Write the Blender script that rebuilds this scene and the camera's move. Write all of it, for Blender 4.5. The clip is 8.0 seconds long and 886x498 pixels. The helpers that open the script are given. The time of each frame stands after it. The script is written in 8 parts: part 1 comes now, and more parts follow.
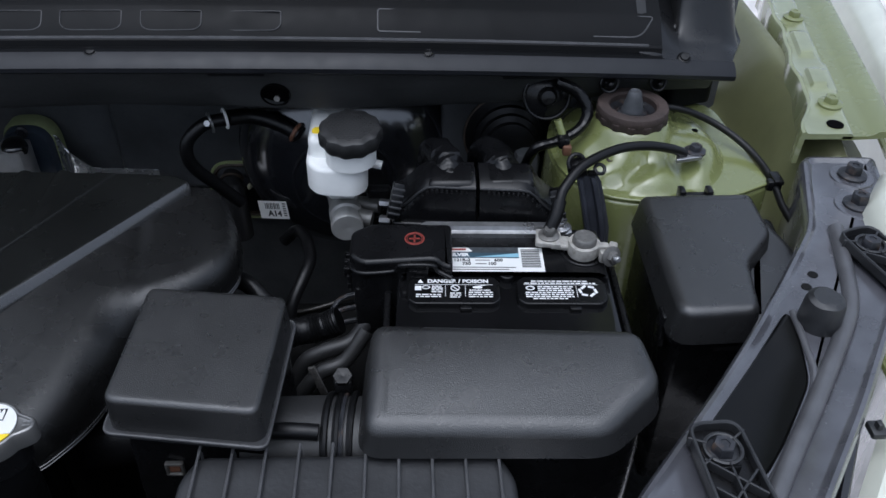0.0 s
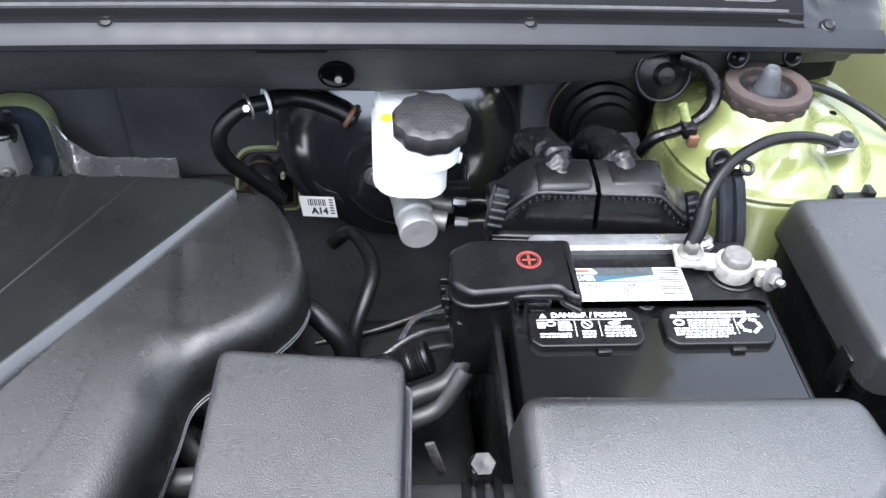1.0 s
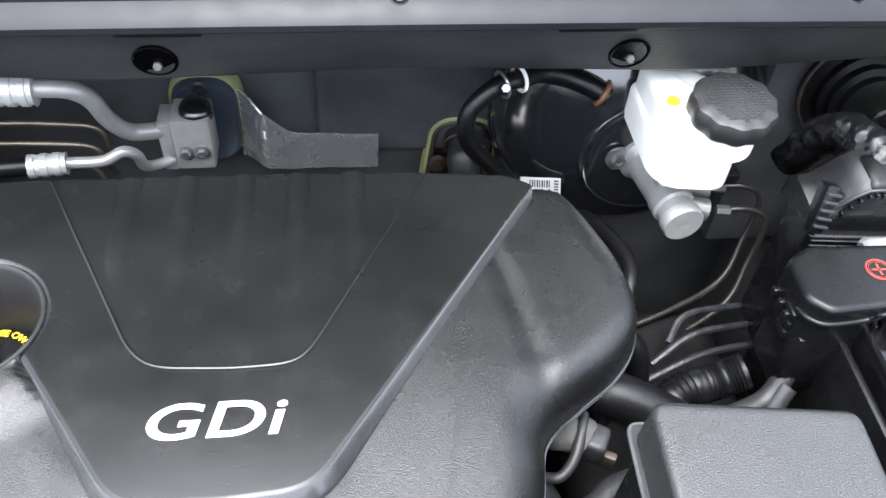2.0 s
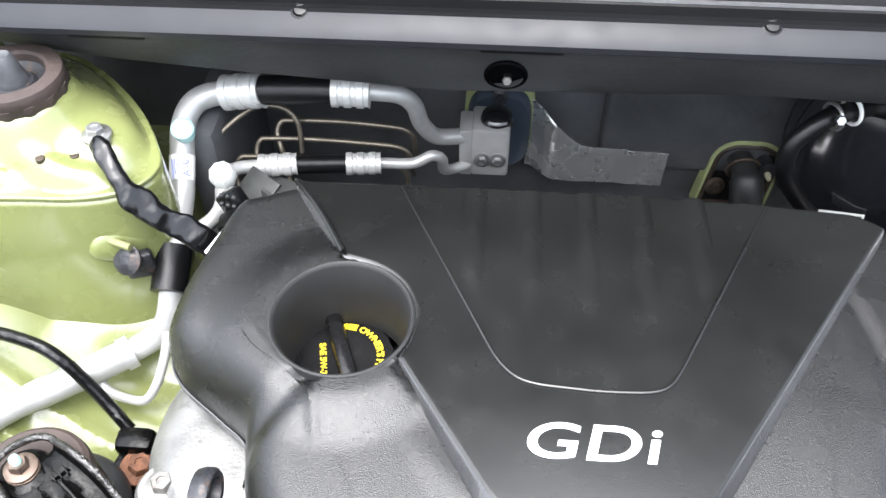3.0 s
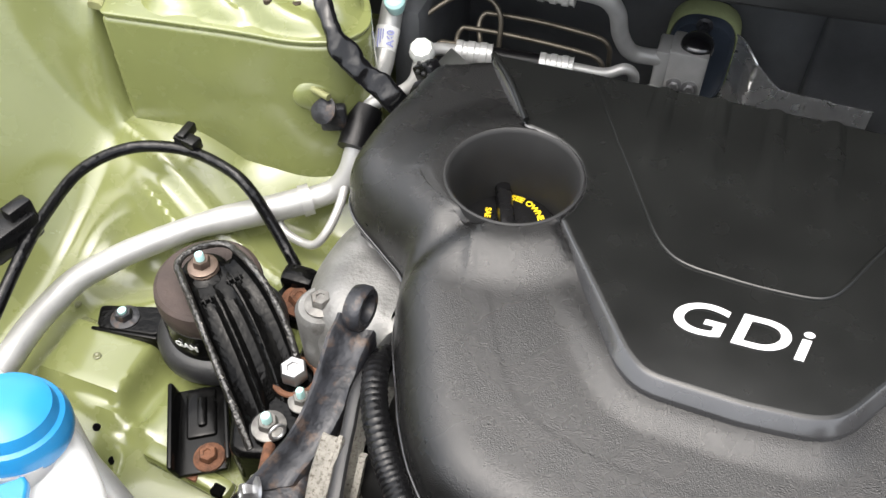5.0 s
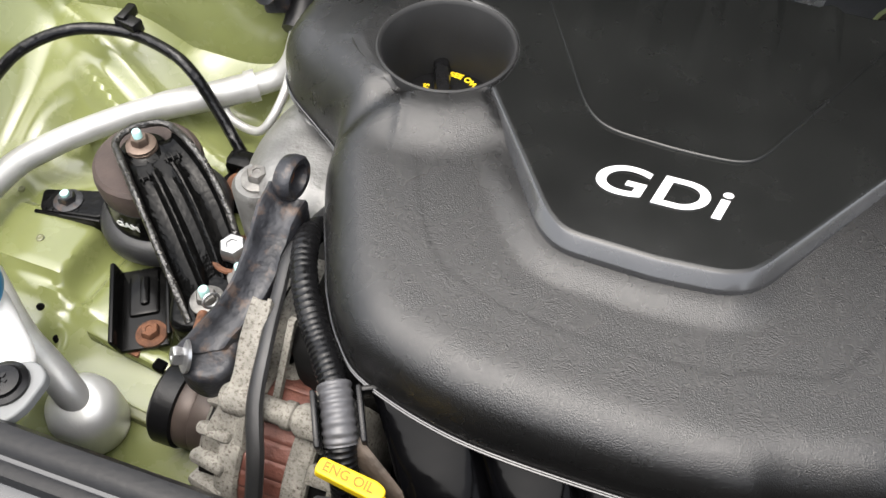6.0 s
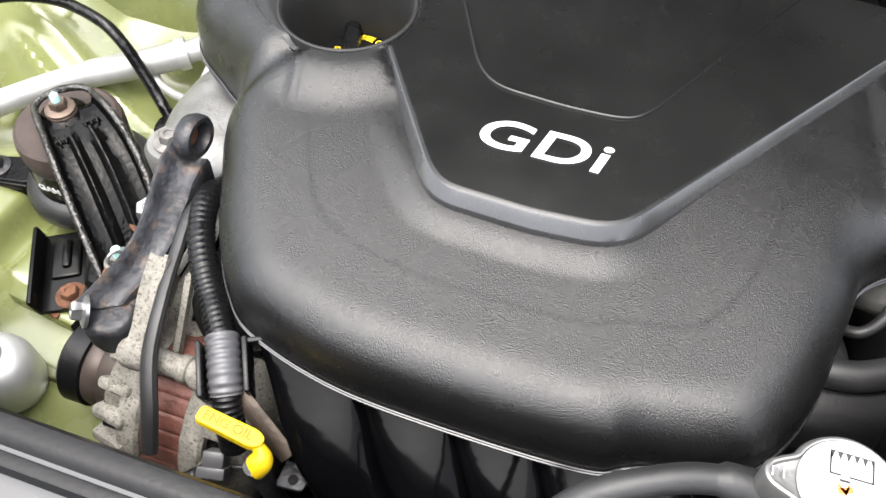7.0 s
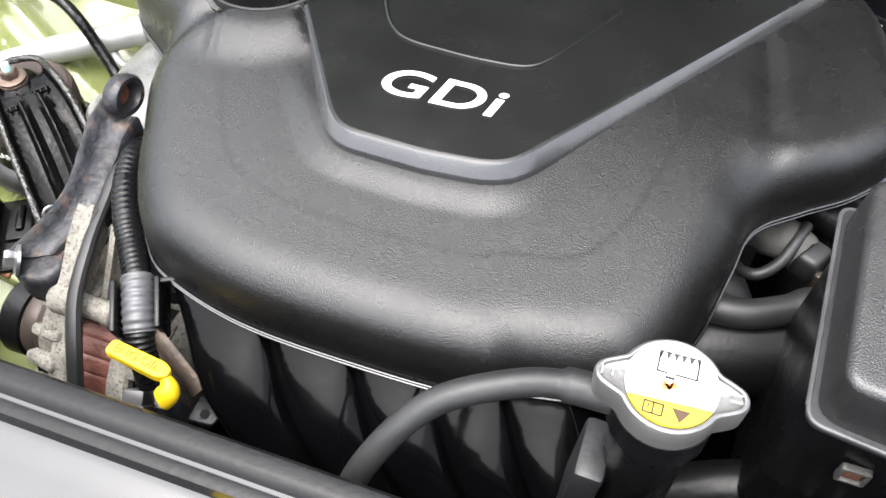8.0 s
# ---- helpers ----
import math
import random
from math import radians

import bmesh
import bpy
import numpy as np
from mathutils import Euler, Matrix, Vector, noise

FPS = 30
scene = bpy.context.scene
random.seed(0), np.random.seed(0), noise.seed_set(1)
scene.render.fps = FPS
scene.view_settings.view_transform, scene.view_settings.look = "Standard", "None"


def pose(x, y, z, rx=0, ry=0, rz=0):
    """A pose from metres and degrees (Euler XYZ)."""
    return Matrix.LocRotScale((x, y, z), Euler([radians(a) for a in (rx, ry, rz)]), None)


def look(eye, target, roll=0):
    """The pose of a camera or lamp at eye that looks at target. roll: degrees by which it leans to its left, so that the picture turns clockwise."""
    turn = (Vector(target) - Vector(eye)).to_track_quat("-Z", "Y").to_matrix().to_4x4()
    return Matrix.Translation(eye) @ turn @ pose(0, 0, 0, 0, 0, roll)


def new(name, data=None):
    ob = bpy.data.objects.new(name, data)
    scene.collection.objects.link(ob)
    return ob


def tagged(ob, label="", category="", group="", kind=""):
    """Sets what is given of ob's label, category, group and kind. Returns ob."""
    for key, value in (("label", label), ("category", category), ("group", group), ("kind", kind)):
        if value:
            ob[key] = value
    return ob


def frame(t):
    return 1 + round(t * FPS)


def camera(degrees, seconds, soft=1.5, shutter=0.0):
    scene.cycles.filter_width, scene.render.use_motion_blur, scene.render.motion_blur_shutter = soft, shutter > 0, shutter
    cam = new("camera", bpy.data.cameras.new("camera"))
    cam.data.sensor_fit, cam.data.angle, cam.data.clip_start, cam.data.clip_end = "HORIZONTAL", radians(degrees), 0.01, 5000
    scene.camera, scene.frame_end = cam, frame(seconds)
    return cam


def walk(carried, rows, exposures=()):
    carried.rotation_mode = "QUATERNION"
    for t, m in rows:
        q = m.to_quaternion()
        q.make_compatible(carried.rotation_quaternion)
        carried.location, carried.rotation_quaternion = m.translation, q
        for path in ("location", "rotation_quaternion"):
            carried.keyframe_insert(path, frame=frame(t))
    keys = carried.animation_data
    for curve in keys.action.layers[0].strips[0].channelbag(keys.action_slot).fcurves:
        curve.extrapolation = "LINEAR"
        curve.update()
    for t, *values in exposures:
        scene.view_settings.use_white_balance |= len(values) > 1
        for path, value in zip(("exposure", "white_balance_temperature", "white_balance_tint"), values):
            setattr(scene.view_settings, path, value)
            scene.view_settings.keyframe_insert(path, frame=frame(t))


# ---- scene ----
cam = camera(55.7, 8.0)
PATH = [
    (0, (-0.033, 0.009, 1.41), (0.046, 1.569, 0.161), 1.2),
    (0.5, (-0.089, 0.086, 1.371), (0.016, 1.618, 0.09), 1.6),
    (1, (-0.14, 0.169, 1.356), (0.022, 1.642, 0.013), 2.7),
    (1.5, (-0.266, 0.236, 1.345), (-0.041, 1.599, -0.101), 4.3),
    (1.7, (-0.313, 0.257, 1.337), (-0.082, 1.607, -0.12), 4.5),
    (2.8, (-0.491, 0.294, 1.351), (-0.471, 1.638, -0.13), 1.9),
    (3, (-0.51, 0.293, 1.349), (-0.601, 1.633, -0.133), -0.0),
    (3.5, (-0.533, 0.284, 1.358), (-0.805, 1.605, -0.118), -1.2),
    (4, (-0.525, 0.261, 1.351), (-0.926, 1.557, -0.119), -1.5),
    (4.2, (-0.522, 0.252, 1.346), (-0.947, 1.529, -0.133), -1.4),
    (5.3, (-0.497, 0.219, 1.305), (-0.932, 1.422, -0.232), -0.8),
    (5.5, (-0.489, 0.215, 1.302), (-0.887, 1.388, -0.268), 0.2),
    (6, (-0.465, 0.208, 1.291), (-0.836, 1.335, -0.319), 0.7),
    (6.5, (-0.433, 0.208, 1.289), (-0.788, 1.309, -0.343), 1.0),
    (7, (-0.399, 0.211, 1.286), (-0.77, 1.313, -0.341), 0.4),
    (7.5, (-0.365, 0.203, 1.282), (-0.762, 1.308, -0.337), -0.5),
    (8, (-0.322, 0.194, 1.279), (-0.753, 1.295, -0.333), -2.2),
]
EXPOSURES = [(0, 0.36, 5620, 10), (0.5, 1.38, 5800, 10), (1.0, 2.55, 5950, 10), (1.5, 2.75, 6050, 10), (3.0, 2.72, 6250, 10), (3.5, 2.23, 6400, 10), (4.0, 2.0, 6550, 10), (5.5, 1.86, 6750, 10), (6.0, 1.88, 6720, 10), (6.5, 2.07, 6680, 10), (8, 2.39, 6500, 10)]
walk(cam, [(t, look(eye, target, roll)) for t, eye, target, roll in PATH], EXPOSURES)


# ---- world, sun and sky ----
SUN_ELEV, SUN_ROT = radians(80), radians(205)
world = bpy.data.worlds.new("overcast_sky")
scene.world = world
world.use_nodes = True
wn, wl = world.node_tree.nodes, world.node_tree.links
sky = wn.new("ShaderNodeTexSky")
sky.sky_type, sky.sun_disc = "NISHITA", False
sky.sun_elevation, sky.sun_rotation = SUN_ELEV, SUN_ROT
sky.air_density, sky.dust_density = 1.0, 4.0
soft_sky = wn.new("ShaderNodeHueSaturation")
soft_sky.inputs["Saturation"].default_value = 0.35
wl.new(sky.outputs[0], soft_sky.inputs["Color"])
wl.new(soft_sky.outputs[0], wn["Background"].inputs["Color"])
wn["Background"].inputs["Strength"].default_value = 0.14
sun_data = bpy.data.lights.new("sun", "SUN")
sun_data.energy, sun_data.angle, sun_data.color = 0.9, radians(85), (1.0, 0.98, 0.95)
sun = new("sun", sun_data)
sun.matrix_world = look((-0.6, -0.9, 4.2), (0, 0, 0))


# ---- materials ----
def mat(name, base, rough=0.5, metal=0.0, grain=None, vary=0.0, vary_scale=30.0, dirt=None, coat=0.0,
        rough_vary=0.0, spec=0.5, stretch=(1, 1, 1)):
    """grain: (scale, height in metres, kind); dirt: (colour, scale, amount)"""
    m = bpy.data.materials.new(name)
    m.use_nodes = True
    n, l = m.node_tree.nodes, m.node_tree.links
    b = n["Principled BSDF"]
    b.inputs["Roughness"].default_value, b.inputs["Metallic"].default_value = rough, metal
    b.inputs["Specular IOR Level"].default_value = spec
    b.inputs["Coat Weight"].default_value, b.inputs["Coat Roughness"].default_value = coat, 0.12
    tc, mp = n.new("ShaderNodeTexCoord"), n.new("ShaderNodeMapping")
    mp.inputs["Scale"].default_value = stretch
    l.new(tc.outputs["Object"], mp.inputs["Vector"])
    col = n.new("ShaderNodeRGB")
    col.outputs[0].default_value = (*base, 1)
    out = col.outputs[0]
    if vary:
        t = n.new("ShaderNodeTexNoise")
        t.inputs["Scale"].default_value, t.inputs["Detail"].default_value = vary_scale, 6
        l.new(mp.outputs[0], t.inputs["Vector"])
        r = n.new("ShaderNodeMapRange")
        r.inputs["From Min"].default_value, r.inputs["From Max"].default_value = 0.3, 0.7
        r.inputs["To Min"].default_value, r.inputs["To Max"].default_value = 1 - vary, 1 + vary
        l.new(t.outputs[0], r.inputs[0])
        x = n.new("ShaderNodeMix")
        x.data_type, x.blend_type = "RGBA", "MULTIPLY"
        x.inputs[0].default_value = 1
        l.new(out, x.inputs[6]), l.new(r.outputs[0], x.inputs[7])
        out = x.outputs[2]
    if dirt:
        t = n.new("ShaderNodeTexNoise")
        t.inputs["Scale"].default_value, t.inputs["Detail"].default_value, t.inputs["Roughness"].default_value = dirt[1], 8, 0.65
        l.new(mp.outputs[0], t.inputs["Vector"])
        r = n.new("ShaderNodeMapRange")
        r.inputs["From Min"].default_value, r.inputs["From Max"].default_value = 0.62 - 0.3 * dirt[2], 0.78 - 0.3 * dirt[2]
        l.new(t.outputs[0], r.inputs[0])
        x = n.new("ShaderNodeMix")
        x.data_type = "RGBA"
        l.new(r.outputs[0], x.inputs[0]), l.new(out, x.inputs[6])
        x.inputs[7].default_value = (*dirt[0], 1)
        out = x.outputs[2]
        if metal:
            mm = n.new("ShaderNodeMapRange")
            mm.inputs["To Min"].default_value, mm.inputs["To Max"].default_value = metal, metal * 0.25
            l.new(r.outputs[0], mm.inputs[0]), l.new(mm.outputs[0], b.inputs["Metallic"])
    l.new(out, b.inputs["Base Color"])
    if rough_vary:
        t = n.new("ShaderNodeTexNoise")
        t.inputs["Scale"].default_value, t.inputs["Detail"].default_value = 45, 6
        l.new(mp.outputs[0], t.inputs["Vector"])
        r = n.new("ShaderNodeMapRange")
        r.inputs["From Min"].default_value, r.inputs["From Max"].default_value = 0.3, 0.7
        r.inputs["To Min"].default_value, r.inputs["To Max"].default_value = max(0.02, rough - rough_vary), rough + rough_vary
        l.new(t.outputs[0], r.inputs[0]), l.new(r.outputs[0], b.inputs["Roughness"])
    if grain:
        if grain[2] == "voronoi":
            t = n.new("ShaderNodeTexVoronoi")
            t.feature = "SMOOTH_F1"
        else:
            t = n.new("ShaderNodeTexNoise")
            t.inputs["Detail"].default_value = 2
        t.inputs["Scale"].default_value = grain[0]
        l.new(mp.outputs[0], t.inputs["Vector"])
        bp = n.new("ShaderNodeBump")
        bp.inputs["Strength"].default_value, bp.inputs["Distance"].default_value = 1.0, grain[1]
        l.new(t.outputs[0], bp.inputs["Height"]), l.new(bp.outputs[0], b.inputs["Normal"])
    return m


GRAIN = mat("grained black plastic", (0.0072, 0.0072, 0.0072), 0.28, grain=(1400, 0.00031, "noise"), vary=0.12, vary_scale=18, rough_vary=0.05, spec=0.60)
GRAIN_BOX = mat("dusty grained black box plastic", (0.017, 0.017, 0.0172), 0.30, grain=(1300, 0.00032, "noise"), vary=0.2, vary_scale=14, rough_vary=0.06, spec=0.9, dirt=((0.046, 0.044, 0.042), 6, 0.14))
PLATE = mat("satin black plastic", (0.0070, 0.0074, 0.0070), 0.25, grain=(1500, 0.00006, "noise"), vary=0.3, vary_scale=14, rough_vary=0.04, dirt=((0.020, 0.020, 0.019), 160, -0.42))
PLASTIC = mat("smooth black plastic", (0.0055, 0.0055, 0.006), 0.27, grain=(500, 0.00006, "noise"), vary=0.3, rough_vary=0.08, spec=0.30)
PLASTIC_GREY = mat("dusty dark grey plastic", (0.020, 0.0205, 0.022), 0.42, grain=(300, 0.0002, "noise"), vary=0.3, vary_scale=40)
GLOSS = mat("gloss black paint", (0.0035, 0.0035, 0.004), 0.13, coat=0.2, rough_vary=0.05, vary=0.2, grain=(60, 0.0002, "noise"))
PANEL = mat("dusty gloss black panel", (0.009, 0.009, 0.010), 0.20, coat=0.6, spec=0.7, rough_vary=0.05, vary=0.3, grain=(25, 0.0003, "noise"), dirt=((0.05, 0.048, 0.046), 70, -0.22))
COWL = mat("satin black cowl plastic", (0.0050, 0.0052, 0.0058), 0.40, grain=(900, 0.0001, "noise"), vary=0.3, vary_scale=12, rough_vary=0.07, spec=0.12)
SEAL = mat("grey rubber seal", (0.0145, 0.0155, 0.0185), 0.36, vary=0.15, rough_vary=0.08, spec=0.26)
FELT = mat("dark firewall insulation", (0.066, 0.069, 0.073), 0.5, grain=(150, 0.0006, "noise"), vary=0.4, vary_scale=15)
FLAP = mat("dusty dark cowl wall", (0.0235, 0.0245, 0.0250), 0.5, grain=(420, 0.0003, "noise"), vary=0.3, vary_scale=35, stretch=(0.35, 1, 1), dirt=((0.065, 0.064, 0.060), 130, -0.2))
RUNNER = mat("gloss black intake plastic", (0.0016, 0.0016, 0.0019), 0.11, spec=0.11, rough_vary=0.04, vary=0.2, grain=(60, 0.0003, "noise"))
BEAD = mat("shiny black lip", (0.02, 0.02, 0.021), 0.22, coat=0.6, spec=1.0, vary=0.2)
# base lighter than the plate's: the bevel's highlight is partly in the colour
BEVEL = mat("satin black bevel with painted highlight", (0.030, 0.030, 0.031), 0.26, spec=1.0, vary=0.2, vary_scale=40, rough_vary=0.05, coat=0.3)
RIB = mat("light grey plastic rib", (0.060, 0.060, 0.062), 0.4, vary=0.25, vary_scale=60)
# grime, and the shade of deep gaps and openings painted as near-black
DARK = mat("near-black grime and shaded depths", (0.005, 0.005, 0.005), 0.7, vary=0.5, vary_scale=60, grain=(90, 0.001, "noise"), spec=0.15)
GREEN = mat("olive green body paint", (0.170, 0.189, 0.070), 0.25, coat=0.8, vary=0.09, vary_scale=9, rough_vary=0.08, dirt=((0.125, 0.118, 0.058), 22, -0.24))
GREEN_DUSTY_SHADE = mat("dusty olive green paint, also used for shade", (0.135, 0.140, 0.066), 0.42, coat=0.25, vary=0.14, vary_scale=9, rough_vary=0.10, dirt=((0.095, 0.080, 0.056), 6, 0.26))
SEALER = mat("dirty seam sealer", (0.185, 0.19, 0.085), 0.6, vary=0.2, grain=(160, 0.0006, "noise"), dirt=((0.10, 0.07, 0.04), 40, 0.1))
ALU = mat("dull aluminium pipe", (0.41, 0.41, 0.40), 0.42, 0.42, vary=0.12, vary_scale=50, rough_vary=0.10, grain=(260, 0.00015, "noise"))
ALU_CRIMP = mat("bright crimped aluminium", (0.60, 0.60, 0.585), 0.40, 0.5, vary=0.1, grain=(200, 0.0002, "noise"))
CAST = mat("cast aluminium", (0.20, 0.198, 0.19), 0.45, 0.6, vary=0.3, vary_scale=40, grain=(420, 0.0004, "noise"), dirt=((0.055, 0.050, 0.044), 60, 0.12))
CAST_DIRTY = mat("oxidised cast aluminium", (0.215, 0.205, 0.180), 0.8, 0.0, vary=0.3, vary_scale=90, grain=(420, 0.0007, "noise"), spec=0.3, dirt=((0.075, 0.064, 0.050), 520, 0.40))
STEEL = mat("zinc plated steel", (0.45, 0.45, 0.455), 0.34, 0.9, vary=0.15, vary_scale=150, rough_vary=0.1)
LEAD = mat("dull lead clamp", (0.36, 0.345, 0.315), 0.6, 0.3, vary=0.25, vary_scale=160, grain=(500, 0.0005, "noise"), dirt=((0.20, 0.18, 0.145), 190, 0.2))
RUST = mat("rusty steel", (0.13, 0.055, 0.028), 0.8, 0.1, vary=0.45, vary_scale=160, grain=(600, 0.0007, "noise"), dirt=((0.045, 0.025, 0.018), 220, 0.2))
IRON = mat("glossy black painted iron", (0.0028, 0.0028, 0.0028), 0.11, grain=(230, 0.00045, "noise"), vary=0.3, rough_vary=0.05, spec=0.13, dirt=((0.09, 0.036, 0.016), 45, -0.24))
# pale speckle is edge wear plus the rim's sparkling highlights, painted in
IRON_RIM = mat("worn iron edge with painted sparkle", (0.012, 0.011, 0.010), 0.30, 0.1, grain=(420, 0.0012, "noise"), vary=0.5, vary_scale=200, spec=0.8, rough_vary=0.1, dirt=((0.21, 0.20, 0.18), 330, 0.14))
IRON_WORN = mat("worn black steel bracket", (0.022, 0.023, 0.027), 0.42, 0.1, grain=(150, 0.0012, "noise"), vary=0.5, vary_scale=90, rough_vary=0.15, spec=0.45, dirt=((0.085, 0.055, 0.038), 95, 0.26))
RUBBER = mat("black rubber hose", (0.0045, 0.0045, 0.005), 0.36, vary=0.25, vary_scale=30, grain=(300, 0.0002, "noise"), spec=0.3)
RUBBER_GREY = mat("dusty grey rubber hose", (0.019, 0.019, 0.0195), 0.46, vary=0.25, vary_scale=40, grain=(300, 0.0002, "noise"))
RUBBER_BROWN = mat("aged brown rubber", (0.042, 0.029, 0.025), 0.72, vary=0.3, vary_scale=50, grain=(260, 0.0006, "noise"))
CLOTH = mat("wrinkled black cloth tape", (0.004, 0.004, 0.0045), 0.23, grain=(75, 0.0022, "noise"), vary=0.3, spec=0.3)
WHITE = mat("translucent white plastic", (0.84, 0.84, 0.82), 0.42, vary=0.03, spec=0.4)
milky = WHITE.node_tree.nodes["Principled BSDF"].inputs
milky["Subsurface Weight"].default_value, milky["Subsurface Scale"].default_value = 0.9, 0.06
milky["Subsurface Radius"].default_value = (1.0, 1.0, 1.0)
LABEL = mat("white paper label", (0.72, 0.72, 0.70), 0.5, vary=0.03)
INK = mat("black print", (0.02, 0.02, 0.02), 0.5)
CARRIER = mat("dusty dark grey painted carrier", (0.064, 0.064, 0.072), 0.22, coat=0.8, spec=0.9, rough_vary=0.08, vary=0.35, vary_scale=25, grain=(30, 0.0003, "noise"), dirt=((0.030, 0.029, 0.031), 40, -0.02))
STRIP = mat("grey rubber strip", (0.075, 0.075, 0.080), 0.40, vary=0.25, vary_scale=40, spec=0.7)
PRINT_W = mat("white print", (0.75, 0.75, 0.75), 0.45)
PRINT_RED = mat("red print", (0.24, 0.04, 0.03), 0.45)
PRINT_TEAL = mat("blue grey label band", (0.035, 0.070, 0.095), 0.4, vary=0.2)
PRINT_YEL = mat("yellow print", (0.85, 0.62, 0.02), 0.45)
PRINT_BLUE = mat("blue violet print", (0.22, 0.24, 0.50), 0.5)
YELLOW = mat("yellow plastic", (0.72, 0.49, 0.012), 0.38, vary=0.14, vary_scale=60, grain=(300, 0.0002, "noise"))
BLUE = mat("bright blue plastic", (0.02, 0.24, 0.52), 0.3, vary=0.06, coat=0.2)
CYAN = mat("pale cyan plastic cap", (0.42, 0.68, 0.66), 0.45, vary=0.1)
COPPER = mat("varnished copper windings", (0.135, 0.052, 0.038), 0.5, 0.15, vary=0.3, vary_scale=90, grain=(400, 0.0005, "noise"), dirt=((0.035, 0.018, 0.014), 110, 0.05))
PULLEY = mat("brown grey pulley", (0.075, 0.058, 0.050), 0.45, 0.4, vary=0.3, vary_scale=50)
FOIL = mat("aluminium foil", (0.66, 0.67, 0.67), 0.24, 0.8, grain=(45, 0.0024, "noise"), vary=0.12, rough_vary=0.1)
GREENSEAL = mat("faded green foam seal", (0.30, 0.34, 0.16), 0.75, vary=0.2, grain=(200, 0.0005, "noise"))
NAVY = mat("dark blue grey rubber", (0.040, 0.052, 0.072), 0.45, vary=0.2)
GROUND = mat("pale gravel concrete", (0.60, 0.57, 0.55), 0.9, vary=0.2, vary_scale=14, dirt=((0.42, 0.35, 0.32), 35, 0.0))
# near-white base carries the blown-out glare of the outer skins
WHITEPAINT = mat("pale outer skin paint with glare in base", (0.62, 0.63, 0.54), 0.25, coat=0.6, vary=0.06, dirt=((0.5, 0.48, 0.42), 30, -0.2))
# paler than the body green: the sky's reflection is mixed into this colour
RAIL = mat("green rail paint with sky sheen in base", (0.235, 0.255, 0.130), 0.20, coat=1.0, vary=0.12, vary_scale=30, rough_vary=0.08, dirt=((0.36, 0.37, 0.27), 55, 0.0))
CONNECTOR = mat("mid grey connector plastic", (0.16, 0.165, 0.165), 0.5, vary=0.15)
BROWN_PLATE = mat("rusty brown metal plate", (0.060, 0.045, 0.034), 0.5, 0.4, vary=0.4, vary_scale=80, grain=(300, 0.0005, "noise"))
STEEL_DULL = mat("dull grey steel", (0.17, 0.165, 0.155), 0.5, 0.6, vary=0.3, vary_scale=150, grain=(400, 0.0003, "noise"), dirt=((0.08, 0.06, 0.045), 160, 0.15))
IRON_SMOOTH = mat("smooth black pressed steel", (0.0035, 0.0035, 0.0035), 0.20, spec=0.16, vary=0.3, rough_vary=0.08)
BOOSTER = mat("satin black booster steel", (0.012, 0.0126, 0.015), 0.17, spec=1.0, vary=0.2, rough_vary=0.05, coat=0.8)
KNURL = mat("dusty black cap plastic", (0.022, 0.022, 0.0225), 0.45, grain=(700, 0.0002, "noise"), vary=0.3)
SHELL_DARK = mat("black connector plastic", (0.004, 0.004, 0.0045), 0.26, spec=0.3, vary=0.3, rough_vary=0.08)
TANK = mat("milky fluid tank plastic", (0.86, 0.865, 0.84), 0.4, vary=0.08, spec=0.4)
BRACKET_BLUE = mat("blue grey pressed bracket", (0.050, 0.053, 0.065), 0.4, 0.3, vary=0.25, vary_scale=50)
HOLE = mat("dark hole", (0.0012, 0.0012, 0.0012), 0.9, spec=0.05)
NUT = mat("brown stained nut", (0.13, 0.095, 0.075), 0.45, 0.6, vary=0.3, vary_scale=150)
ORANGE = mat("brown clip", (0.13, 0.062, 0.036), 0.5, vary=0.25)
PIPE = mat("dull bronze brake pipe", (0.16, 0.14, 0.11), 0.42, 0.75, vary=0.2, vary_scale=60)
TAPE = mat("yellowed masking tape", (0.42, 0.40, 0.28), 0.6, vary=0.2)


# ---- mesh helpers ----
BASE = {}


def thing(name, loc, label, category, group="", kind=""):
    ob = new(name)
    ob.location, ob.empty_display_size = loc, 0.02
    BASE[ob.name] = Vector(loc)
    return tagged(ob, label, category, group, kind)


def part(name, bm, material, parent=None, label="", smooth=True):
    me = bpy.data.meshes.new(name)
    bmesh.ops.recalc_face_normals(bm, faces=bm.faces)
    bm.to_mesh(me)
    bm.free()
    if smooth:
        me.polygons.foreach_set("use_smooth", [True] * len(me.polygons))
        me.set_sharp_from_angle(angle=radians(38))
    me.materials.append(material)
    ob = new(name, me)
    if parent:
        ob.parent = parent
        ob.matrix_parent_inverse = Matrix.Translation(-BASE.get(parent.name, Vector((0, 0, 0))))
    return tagged(ob, label) if label else ob


def solo(name, bm, material, label, category, kind="", group=""):
    return tagged(part(name, bm, material), label, category, group, kind)


def merge(*bms):
    out = bmesh.new()
    for b in bms:
        me = bpy.data.meshes.new("tmp")
        b.to_mesh(me)
        b.free()
        out.from_mesh(me)
        bpy.data.meshes.remove(me)
    return out


def box(size, m=Matrix(), r=0.002, seg=2):
    bm = bmesh.new()
    bmesh.ops.create_cube(bm, size=1, matrix=Matrix.Diagonal((*size, 1)))
    if r:
        bmesh.ops.bevel(bm, geom=bm.edges[:], offset=min(r, min(size) * 0.45), segments=seg, affect="EDGES", profile=0.5)
    bm.transform(m)
    return bm


